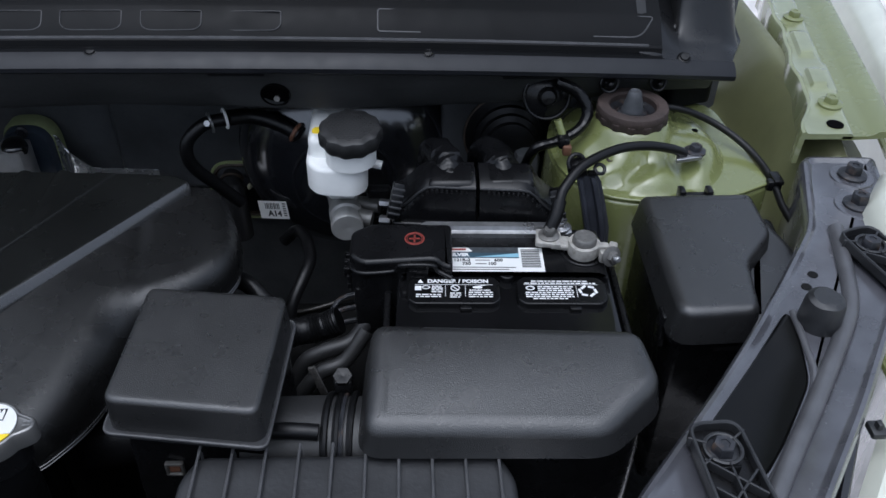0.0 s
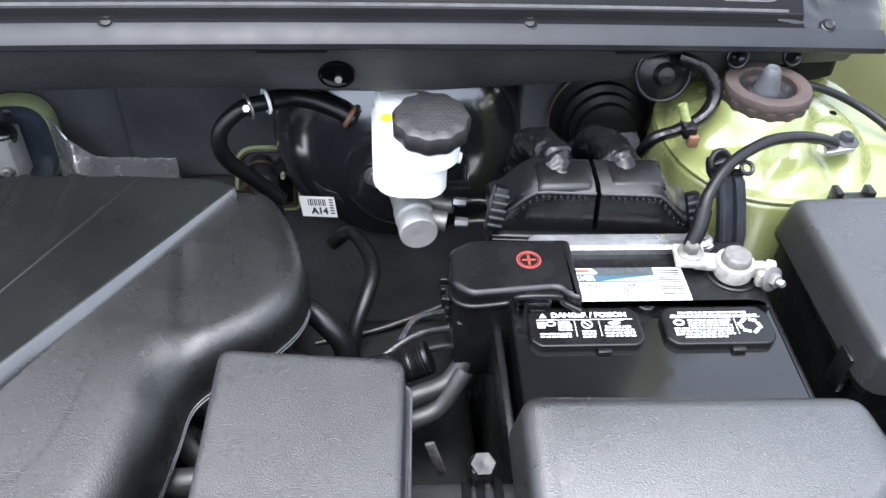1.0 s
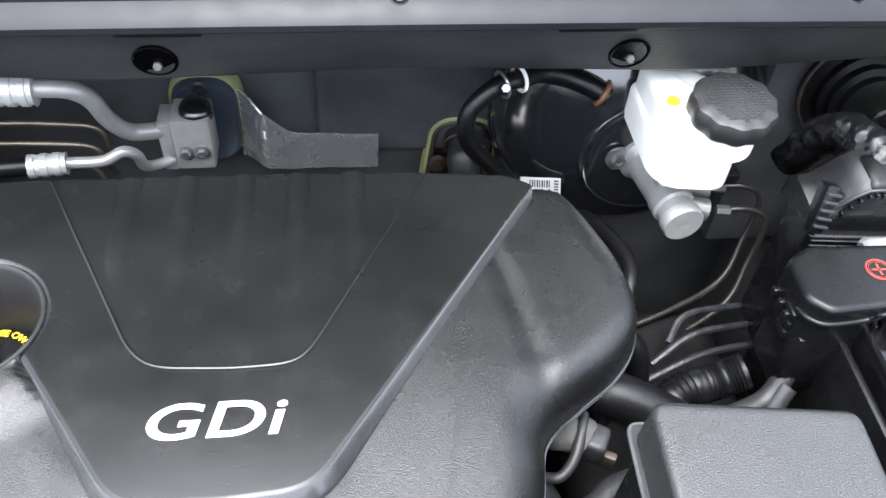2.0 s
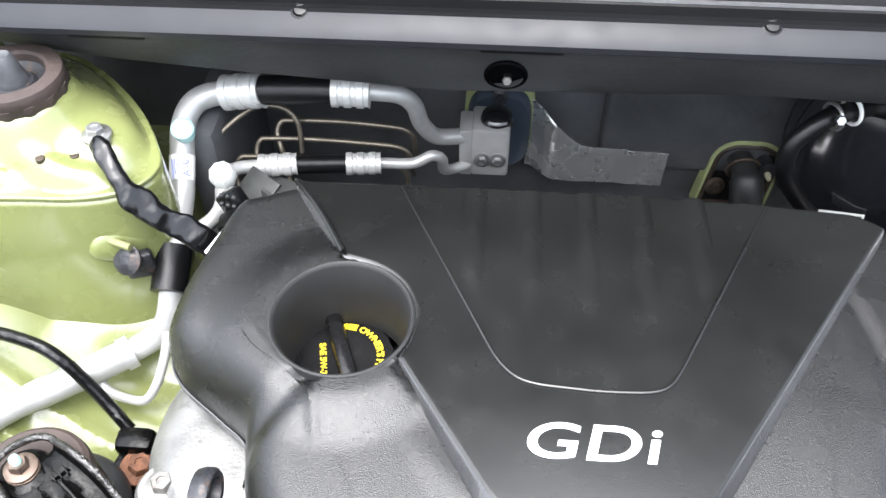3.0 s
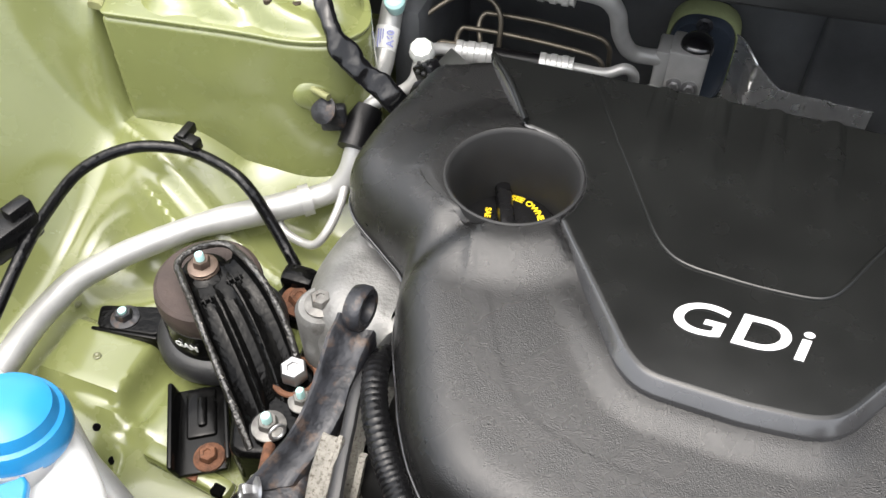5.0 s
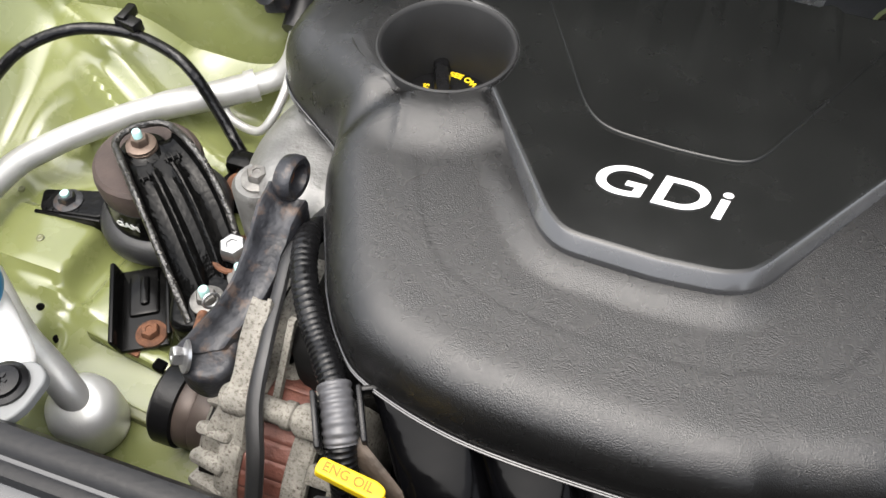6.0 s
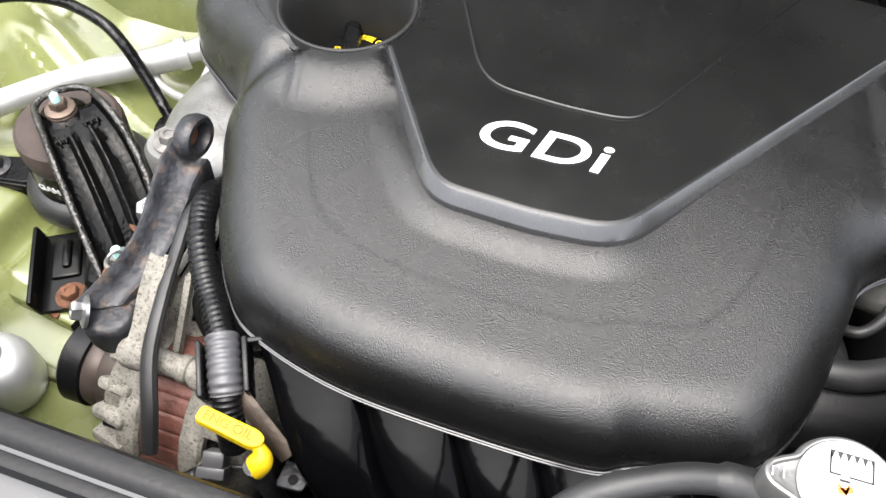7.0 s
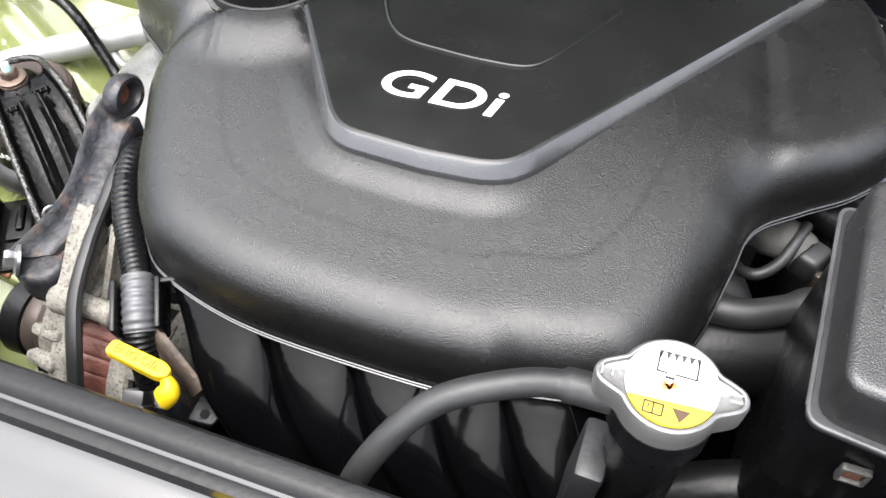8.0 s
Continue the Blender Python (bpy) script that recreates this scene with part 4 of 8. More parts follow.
def oil_cap():
    t = thing("oil_filler_cap", (-0.589, 0.602, 0.86), "black oil filler cap with yellow print", "oil cap")
    m = Matrix.Translation((-0.596, 0.602, 0.009))
    part("cap_body", lathe([(0.033, 0.860), (0.034, 0.868), (0.034, 0.884), (0.0325, 0.8875), (0.020, 0.889), (0.0, 0.889)], m, 80, lambda a: 1 + 0.012 * math.cos(20 * a)), PLASTIC, t)
    part("grip_bar", box((0.011, 0.064, 0.014), m @ Matrix.Translation((0, 0, 0.893)) @ Matrix.Rotation(radians(21), 4, "Z"), 0.004), PLASTIC, t)
    text("print", "SEE OWNER'S MANUAL", 0.0064, m @ Matrix.Translation((0, 0, 0.8893)) @ Matrix.Rotation(radians(-73), 4, "Z") @ Matrix.Translation((0, 0.0240, 0)), PRINT_YEL, t, weight=0.0002, curve=0.0240)
    text("print", "SAE 5W-20", 0.0058, m @ Matrix.Translation((-0.0125, -0.004, 0.8893)) @ Matrix.Rotation(radians(-79), 4, "Z"), PRINT_YEL, t, weight=0.00015)
    part("neck", lathe([(0.030, 0.80), (0.030, 0.862), (0.036, 0.862), (0.036, 0.80)], m, 32, None, True), CAST_DIRTY, t)
    return t


oil_cap()


# ---- engine block, intake, belts ----
def engine():
    t = thing("engine_block", (-0.45, 0.55, 0.50), "grimy aluminium engine with black intake runners below the cover", "engine")
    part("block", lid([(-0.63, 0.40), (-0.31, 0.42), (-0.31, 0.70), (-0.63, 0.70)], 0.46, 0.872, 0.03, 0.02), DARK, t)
    part("timing_cover", lid([(-0.712, 0.515), (-0.690, 0.497), (-0.640, 0.488), (-0.612, 0.50), (-0.612, 0.66), (-0.68, 0.66), (-0.716, 0.60), (-0.722, 0.55)], 0.55, 0.876, 0.040, 0.032, -0.004, steps=8), CAST, t, "bright cast aluminium timing cover")
    part("timing_rear", lid([(-0.700, 0.56), (-0.64, 0.55), (-0.63, 0.66), (-0.702, 0.66)], 0.60, 0.878, 0.02, 0.02), CAST, t, "grey casting below the cover")
    part("timing_boss", lathe([(0.019, 0.78), (0.019, 0.860), (0.016, 0.864), (0, 0.864)], Matrix.Translation((-0.699, 0.521, 0)), 24), CAST, t)
    hexbolt("bolt", (-0.699, 0.521, 0.865), UP, 0.0072, t, STEEL_DULL)
    part("cover_lip", tube([(-0.690, 0.580, 0.880), (-0.652, 0.560, 0.887), (-0.640, 0.530, 0.889), (-0.634, 0.505, 0.888)], 0.0055, 8, 10), PLASTIC, t)
    part("front_casting", lid([(-0.665, 0.40), (-0.618, 0.40), (-0.618, 0.53), (-0.665, 0.53)], 0.55, 0.838, 0.01, 0.012), CAST_DIRTY, t)
    # intake runners
    part("runner_wall", box((0.28, 0.02, 0.30), Matrix.Translation((-0.44, 0.412, 0.74)), 0.004), RUNNER, t)
    for x, half in ((-0.542, 0.025), (-0.488, 0.024), (-0.440, 0.022), (-0.397, 0.021), (-0.356, 0.020)):
        rings = []
        for q in range(41):
            s = q / 40
            y = 0.393 - 0.046 * math.sin(min(1.0, s * 4.6) * math.pi / 2)
            z = 0.892 - 0.32 * s
            xx = x + 0.31 * s
            arc = [math.pi * u / 20 for u in range(21)]
            rings.append([Vector((xx - half * math.cos(a), y - 0.024 * smoothstep(0.0, 0.10, s) * math.sin(a), z)) for a in arc] + [Vector((xx + half, y + 0.03, z)), Vector((xx - half, y + 0.03, z))])
        part("intake_runner", loft(rings), RUNNER, t, "gloss black intake runner")
    part("bracket_strip", tube([(-0.571, 0.366, 0.880), (-0.552, 0.356, 0.872), (-0.530, 0.345, 0.858)], 0.0055, 6, 8, flat=0.35), BROWN_PLATE, t, "brown dusty metal strip")
    part("bracket_tab", merge(lid([(-0.5345, 0.3320), (-0.5190, 0.3335), (-0.5175, 0.3440), (-0.5240, 0.3490), (-0.5340, 0.3455)], 0.8435, 0.8460, 0.003, 0.0008),
                              box((0.014, 0.003, 0.05), Matrix.Translation((-0.527, 0.349, 0.822)) @ Matrix.Rotation(radians(8), 4, "X"), 0.001)), IRON_WORN, t, "small grey metal tab")
    part("tab_hole", lathe([(0.0028, 0), (0.0028, 0.0006), (0, 0.0006)], Matrix.Translation((-0.526, 0.338, 0.8461)), 16), DARK, t, "dark hole")
    return t


engine()


def alternator():
    t = thing("alternator", (-0.63, 0.387, 0.70), "oxidised aluminium alternator with exposed copper windings", "alternator")
    m = axis((-0.650, 0.387, 0.784), (1, 0, 0))
    part("stator", lathe([(0.050, 0.012), (0.0525, 0.013), (0.0525, 0.046), (0.050, 0.047)], m, 240, lambda a: 1 + 0.016 * (math.cos(30 * a) > -0.72)), COPPER, t, "brown copper stator windings")
    part("core", lathe([(0.046, -0.014), (0.048, -0.013), (0.048, 0.082), (0.040, 0.083)], m, 32), DARK, t, "dark interior")
    part("front_rim", lathe([(0.049, 0.002), (0.0545, 0.001), (0.0565, 0.004), (0.0565, 0.014), (0.0545, 0.016), (0.049, 0.016)], m, 64, None, True), CAST_DIRTY, t, "pitted aluminium front rim")
    part("front_hub", lathe([(0.020, -0.020), (0.040, -0.018), (0.046, -0.014), (0.047, -0.010), (0.030, -0.009)], m, 48), CAST_DIRTY, t, "pitted aluminium front hub")
    part("rear_rim", lathe([(0.049, 0.044), (0.0545, 0.043), (0.0565, 0.046), (0.0565, 0.056), (0.0545, 0.058), (0.049, 0.058)], m, 64, None, True), CAST_DIRTY, t, "pitted aluminium rear rim")
    part("rear_hub", lathe([(0.0, 0.088), (0.038, 0.087), (0.049, 0.083), (0.054, 0.076), (0.054, 0.070), (0.046, 0.070)], m, 48), CAST_DIRTY, t, "pitted aluminium rear hub")
    for k in range(18):
        part("front_vane", box((0.014, 0.0085, 0.026), m @ Matrix.Rotation(0.349 * k, 4, "Z") @ Matrix.Translation((0.0500, 0, -0.004)) @ Matrix.Rotation(radians(14), 4, "Y"), 0.0035), CAST_DIRTY, t)
    for k in range(12):
        part("rear_vane", box((0.010, 0.013, 0.024), m @ Matrix.Rotation(0.5236 * k + 0.1, 4, "Z") @ Matrix.Translation((0.0510, 0, 0.064)), 0.003), CAST_DIRTY, t)
    for y, z in ((0.377, 0.849), (0.327, 0.790), (0.445, 0.80), (0.40, 0.722)):
        q = axis((-0.650, y, z), (1, 0, 0))
        part("through_bolt_lug", lathe([(0.006, -0.004), (0.0095, 0.0), (0.0100, 0.012), (0.0075, 0.016), (0.0072, 0.034), (0.0085, 0.036), (0.0085, 0.041), (0.0072, 0.042), (0.0100, 0.046), (0.0100, 0.058), (0.006, 0.062), (0, 0.062)], q, 18), CAST_DIRTY, t)
        part("lug_web", box((0.012, 0.020, 0.014), Matrix.Translation((-0.645, (y + 0.387 * 0.25) / 1.25, (z + 0.784 * 0.25) / 1.25)), 0.004), CAST_DIRTY, t)
    part("pulley", lathe([(0.012, -0.046), (0.0262, -0.046), (0.0268, -0.044), (0.0268, -0.036), (0.0262, -0.035), (0.0268, -0.034), (0.0268, -0.020), (0.018, -0.018)], m, 56), PULLEY, t, "brown grey pulley")
    part("pulley_belt", lathe([(0.012, -0.063), (0.0268, -0.063), (0.0285, -0.061), (0.0285, -0.047), (0.0268, -0.046), (0.012, -0.046)], m, 56), RUBBER, t, "black belt on the pulley")
    # mounting ear reaching up beside the bracket
    P = smooth_path([(-0.650, 0.348, 0.800), (-0.648, 0.356, 0.826), (-0.645, 0.370, 0.846), (-0.644, 0.385, 0.858), (-0.645, 0.402, 0.870), (-0.645, 0.424, 0.884)], 6)
    rings = []
    for i, p in enumerate(P):
        s = i / (len(P) - 1)
        w = 0.0125 - 0.006 * smoothstep(0.15, 0.75, s) + 0.001 * math.sin(9 * s)
        rings.append([p + Vector((w * a, 0.0, 0.010 * d)) for a, d in ((-1, -2.0), (-1.05, -0.2), (-0.85, 0.2), (-0.2, 0.05), (0.45, 0.1), (0.6, 0.45), (0.95, 0.45), (1.1, 0.0), (1.0, -2.0))])
    part("mounting_ear", loft(rings), CAST_DIRTY, t, "pitted aluminium mounting ear")
    part("rear_web", loft([[Vector((-0.628 + 0.004 * s, 0.408 + dy, 0.850 + dz)) for dy, dz in ((0.012, 0.028), (0.016, 0.026), (-0.018, -0.012), (-0.022, -0.008))] for s in (0, 1)]), CAST_DIRTY, t)
    part("lower_body", box((0.09, 0.07, 0.12), Matrix.Translation((-0.62, 0.387, 0.66)), 0.02), DARK, t)
    return t


alternator()


def engine_mount():
    t = thing("engine_mount", (-0.80, 0.53, 0.76), "glossy black engine mount with brown rubber body and rusty bolts", "engine mount")
    c = Matrix.Translation((-0.801, 0.534, 0))
    part("rubber_top", lathe([(0.017, 0.836), (0.036, 0.8375), (0.0390, 0.835), (0.0402, 0.829), (0.0398, 0.818), (0.0385, 0.813)], c, 56), RUBBER_BROWN, t, "brown rubber top ring")
    part("cup", lathe([(0.037, 0.815), (0.0392, 0.814), (0.0400, 0.806), (0.0402, 0.790), (0.0410, 0.786)], c, 56), IRON_SMOOTH, t, "black metal cup with a white mark")
    part("cup_flange", lathe([(0.0405, 0.788), (0.0480, 0.784), (0.0510, 0.778), (0.0510, 0.771), (0.0470, 0.764), (0.040, 0.760), (0.03, 0.74)], c, 56), PLASTIC_GREY, t, "dusty black flange")
    part("cup_gap", lathe([(0.0185, 0.8365), (0.0175, 0.8368), (0.015, 0.826), (0.006, 0.824)], c, 40), DARK, t)
    text("mark", "GAM", 0.0082, Matrix.Translation((-0.801, 0.534, 0.803)) @ Matrix.Rotation(radians(-3), 4, "Z") @ Matrix.Translation((0, -0.0404, 0)) @ Matrix.Rotation(radians(90), 4, "X"), PRINT_W, t, weight=0.0002, widen=1.1)
    # arm from the mount to the engine: a channel with worn rims and a middle rib
    A = Vector((-0.801, 0.534, 0.850))
    L0, L1 = Vector((-0.815, 0.524, 0.852)), Vector((-0.719, 0.434, 0.805))
    R0, R1 = Vector((-0.785, 0.553, 0.853)), Vector((-0.710, 0.496, 0.812))
    swell = Vector((0.0045, 0.0045, 0.0))

    def rise(s):
        return Vector((0, 0, 0.011 * math.sin(math.pi * s ** 0.75)))
    rings = []
    for q in range(25):
        s = q / 24
        l, r = L0.lerp(L1, s) + rise(s), R0.lerp(R1, s) + rise(s) + swell * math.sin(math.pi * s)
        rib = 0.0042 * smoothstep(0.22, 0.34, s)
        rings.append([l.lerp(r, u) + Vector((0, 0, z)) for u, z in ((0.0, -0.024), (-0.03, -0.001), (0.03, 0.0), (0.09, -0.007), (0.18, -0.0085), (0.27, -0.008), (0.31, -0.008 + rib * 0.8), (0.35, -0.0075 + rib), (0.39, -0.008 + rib * 0.8), (0.44, -0.0085), (0.55, -0.0085), (0.60, -0.008 + rib * 0.7), (0.64, -0.0075 + rib * 0.9),
                                                                    (0.68, -0.008 + rib * 0.7), (0.73, -0.008), (0.82, -0.0085), (0.91, -0.007), (0.97, 0.0), (1.03, -0.001), (1.0, -0.024))])
    part("arm", crumple(loft(rings), 0.0003, 160), IRON, t, "glossy black cast arm channel")
    rim = [L0.lerp(L1, 1 - q / 16) + rise(1 - q / 16) for q in range(17)]
    mid, half = (L0 + R0) / 2, (R0 - L0) / 2
    back = Vector((-0.66, 0.57, 0)) * 0.0165
    rim += [mid - half * math.cos(math.pi * q / 14) + back * math.sin(math.pi * q / 14) for q in range(1, 14)]
    rim += [R0.lerp(R1, q / 16) + rise(q / 16) + swell * math.sin(math.pi * q / 16) for q in range(17)]
    part("arm_rim", crumple(tube(rim, 0.0027, 1, 10, raw=True), 0.0006, 220), IRON_RIM, t, "worn rim of the arm with painted sparkle")
    for share in (0.35, 0.64):
        part("arm_rib", crumple(tube([L0.lerp(L1, q).lerp(R0.lerp(R1, q) + swell * math.sin(math.pi * q), share) + rise(q) + Vector((0, 0, -0.0015)) for q in (0.27, 0.34, 0.42, 0.5, 0.6, 0.7)], lambda q: 0.0020 - 0.0012 * q, 4, 8), 0.0004, 220), IRON, t, "raised rib")
    part("arm_nose", lathe([(0.0175, -0.022), (0.0180, -0.007), (0.0165, -0.005), (0.012, -0.004), (0.008, -0.001)], axis(A, UP), 32), IRON, t, "rounded arm nose")
    part("nut_washer", crumple(lathe([(0.0112, -0.004), (0.0112, -0.0015), (0.007, 0.000)], axis(A, UP), 24), 0.0005, 200), NUT, t, "brown stained washer")
    d = (L1 + R1 - L0 - R0).normalized()
    side = d.cross(Vector(UP)).normalized()
    for u, s, n in ((0.76, 0.20, 3), (0.24, 0.24, 2)):
        fm = Matrix.Translation(L0.lerp(L1, s).lerp(R0.lerp(R1, s), u) + rise(s) + Vector((0, 0, -0.0062))) @ Matrix((side * -1, d, side.cross(d) * -1)).transposed().to_4x4()
        part("cast_mark", merge(*[box((0.0012, 0.0070, 0.0028), fm @ Matrix.Translation((0.0042 * (q - (n - 1) / 2), 0, 0.0)), 0.0004) for q in range(n)], box((0.0042 * n, 0.0011, 0.0024), fm, 0.0004)), IRON, t, "raised worn casting mark")
    hexbolt("centre_nut", A, UP, 0.0066, t, NUT, True, stud=0.006, label="brown stained nut on painted stud", h=0.008)
    part("arm_foot", lid([(-0.752, 0.470), (-0.732, 0.425), (-0.690, 0.437), (-0.688, 0.492), (-0.712, 0.512)], 0.70, 0.806, 0.012, 0.006), IRON, t, "black arm foot with rust")
    part("rust_patch", crumple(lid([(-0.744, 0.462), (-0.733, 0.440), (-0.722, 0.446), (-0.720, 0.470), (-0.730, 0.478)], 0.798, 0.8045, 0.006, 0.002), 0.0010, 130), RUST, t, "flaking rust")
    hexbolt("foot_bolt", (-0.713, 0.492, 0.812), UP, 0.0100, t, STEEL, False, label="large zinc bolt")
    part("rust_ring", ring(0.0150, 0.0022, Matrix.Translation((-0.713, 0.492, 0.810)), 28, 8), RUST, t, "rusty washer")
    hexbolt("foot_bolt", (-0.712, 0.450, 0.812), UP, 0.0072, t, STEEL_DULL, True, stud=0.007, label="nut with pale painted stud")
    hexbolt("foot_bolt", (-0.700, 0.476, 0.810), UP, 0.006, t, STEEL_DULL, True, stud=0.008, label="small nut with cyan painted stud")
    # lower brackets on the apron
    part("side_foot", merge(lid([(-0.905, 0.520), (-0.895, 0.500), (-0.845, 0.508), (-0.840, 0.528), (-0.85, 0.536)], 0.772, 0.778, 0.006, 0.002), box((0.055, 0.003, 0.018), Matrix.Translation((-0.872, 0.503, 0.768)) @ Matrix.Rotation(radians(8), 4, "Z"), 0.001)), IRON, t)
    hexbolt("side_nut", (-0.878, 0.515, 0.778), UP, 0.007, t, IRON_WORN, True, stud=0.003)
    m = Matrix.Translation((-0.775, 0.452, 0.766)) @ Matrix.Rotation(radians(30.6), 4, "Z")
    part("front_foot", merge(box((0.036, 0.070, 0.004), m @ Matrix.Translation((0, 0, 0.001)), 0.001), box((0.022, 0.040, 0.006), m @ Matrix.Translation((0.0, 0.012, 0.003)), 0.0025), box((0.007, 0.026, 0.006), m @ Matrix.Translation((0.001, 0.012, 0.0065)), 0.0028)), IRON_SMOOTH, t, "black pressed mount foot")
    for s in (-1, 1):
        part("foot_flange", box((0.004, 0.070, 0.018), m @ Matrix.Translation((0.0185 * s, 0, 0.008)) @ Matrix.Rotation(radians(12 * s), 4, "Y"), 0.0018), IRON_SMOOTH, t, "upright black flange")
    hexbolt("front_bolt", m @ Vector((0.005, -0.025, 0.004)), UP, 0.0068, t, RUST, True, label="rusty flange bolt")
    hexbolt("rear_bolt", (-0.757, 0.578, 0.772), (0.2, 0, 1), 0.009, t, RUST, True, label="rusty bolt")
    part("rear_foot", merge(lid([(-0.785, 0.565), (-0.735, 0.560), (-0.730, 0.60), (-0.775, 0.605)], 0.74, 0.770, 0.006, 0.003), box((0.03, 0.02, 0.02), Matrix.Translation((-0.765, 0.597, 0.775)), 0.006)), IRON, t)
    return t


engine_mount()


def belt_bracket():
    t = thing("belt_bracket", (-0.67, 0.45, 0.80), "worn black steel bracket with rust beside the alternator", "bracket")
    P = smooth_path([(-0.6570, 0.490, 0.9020), (-0.6580, 0.474, 0.8985), (-0.6585, 0.458, 0.8880), (-0.6595, 0.440, 0.8770), (-0.6625, 0.424, 0.8715), (-0.6680, 0.406, 0.8670), (-0.6730, 0.392, 0.8640)], 6)
    rings = []
    for i, p in enumerate(P):
        s = i / (len(P) - 1)
        w = 0.0122 - 0.0015 * math.sin(math.pi * s) + 0.0015 * s
        lean = Vector((0.90, 0.10 + 0.40 * s, -0.46 + 0.25 * s))
        rings.append([p + lean * (w * a) + Vector((0, 0, b)) for a, b in ((-1, -0.030), (-1.10, -0.004), (-1.04, 0.0012), (-0.86, 0.0030), (-0.66, 0.0022), (-0.46, -0.0004), (-0.1, -0.0022), (0.45, -0.0020), (0.72, -0.0006), (0.92, 0.0010), (1.04, -0.001), (1.02, -0.016))])
    part("strap", crumple(loft(rings), 0.0010, 120), IRON_WORN, t)
    e = axis((-0.6563, 0.4985, 0.9065), (1.0, -0.05, 0.10))
    part("eye", lathe([(0.0072, -0.007), (0.0130, -0.007), (0.0142, -0.003), (0.0140, 0.002), (0.0124, 0.0040), (0.0095, 0.0036), (0.0080, 0.001), (0.0072, -0.002)], e, 40, lambda a: 1 + 0.07 * math.cos(2 * a), True), IRON_WORN, t)
    part("eye_inner", lathe([(0.0072, -0.005), (0.0072, -0.004), (0.0, -0.004)], e, 20), RUST, t, "rusty inner face")
    part("end_plate", lid([(-0.689, 0.402), (-0.686, 0.380), (-0.664, 0.374), (-0.650, 0.388), (-0.656, 0.412), (-0.674, 0.418)], 0.838, 0.860, 0.010, 0.006), IRON_WORN, t, "worn bracket end with rust")
    hexbolt("end_bolt", (-0.6800, 0.3865, 0.8625), (-0.70, -0.50, 0.45), 0.0062, t, STEEL, True, label="bright flange bolt", h=0.008)
    part("rusty_sleeve", tube([(-0.690, 0.421, 0.850), (-0.682, 0.400, 0.858)], 0.0036, 2, 12), RUST, t, "rusty sleeve")
    part("wire_clip", ring(0.0050, 0.0011, axis((-0.687, 0.428, 0.857), (0.8, -0.5, 0.2)), 22, 8), STEEL, t, "bright wire clip")
    return t


belt_bracket()


def conduit():
    t = thing("corrugated_conduit", (-0.60, 0.40, 0.80), "black corrugated wiring conduit in a plastic clip", "conduit")
    part("conduit", tube([(-0.640, 0.492, 0.872), (-0.637, 0.470, 0.888), (-0.627, 0.444, 0.892), (-0.611, 0.419, 0.892), (-0.596, 0.401, 0.891), (-0.582, 0.383, 0.889), (-0.572, 0.365, 0.884), (-0.566, 0.352, 0.872), (-0.562, 0.343, 0.852)], 0.0080, 20, 14, wave=(52, 0.05)), PLASTIC, t)
    m = Matrix.Translation((-0.575, 0.370, 0.884)) @ Matrix.Rotation(radians(27), 4, "Z") @ Matrix.Rotation(radians(14), 4, "X")
    for x, h in ((-0.0115, 0.024), (0.0125, 0.022)):
        part("clip_wall", box((0.003, 0.030, h), m @ Matrix.Translation((x, 0, -0.001)), 0.001), PLASTIC, t, "black clip wall")
    part("clip_base", box((0.026, 0.026, 0.004), m @ Matrix.Translation((0.0005, 0, -0.013)), 0.001), PLASTIC, t, "black clip base")
    part("clip_wing", box((0.014, 0.003, 0.020), m @ Matrix.Translation((0.018, 0.013, -0.002)), 0.001), PLASTIC, t, "black clip wing")
    # added light grey sleeve stands in for the sheen on the conduit
    part("sheen_sleeve", tube([(-0.5835, 0.3855, 0.8895), (-0.5780, 0.3760, 0.8873), (-0.5725, 0.3660, 0.8843), (-0.5690, 0.3590, 0.8795)], 0.0092, 14, 16, wave=(7, 0.05)), STRIP, t, "grey sleeve painting the conduit's sheen")
    u = thing("wiring_cable", (-0.64, 0.42, 0.80), "thin black taped cable over the alternator", "cable")
    part("cable", tube([(-0.622, 0.535, 0.862), (-0.640, 0.515, 0.868), (-0.644, 0.464, 0.884), (-0.639, 0.430, 0.881), (-0.633, 0.400, 0.876), (-0.628, 0.372, 0.864), (-0.619, 0.348, 0.848), (-0.616, 0.332, 0.828)], lambda s: 0.0038 + 0.0008 * smoothstep(0.5, 0.8, s), 8, 10, flat=1.25), RUBBER_GREY, u)
    return t


conduit()


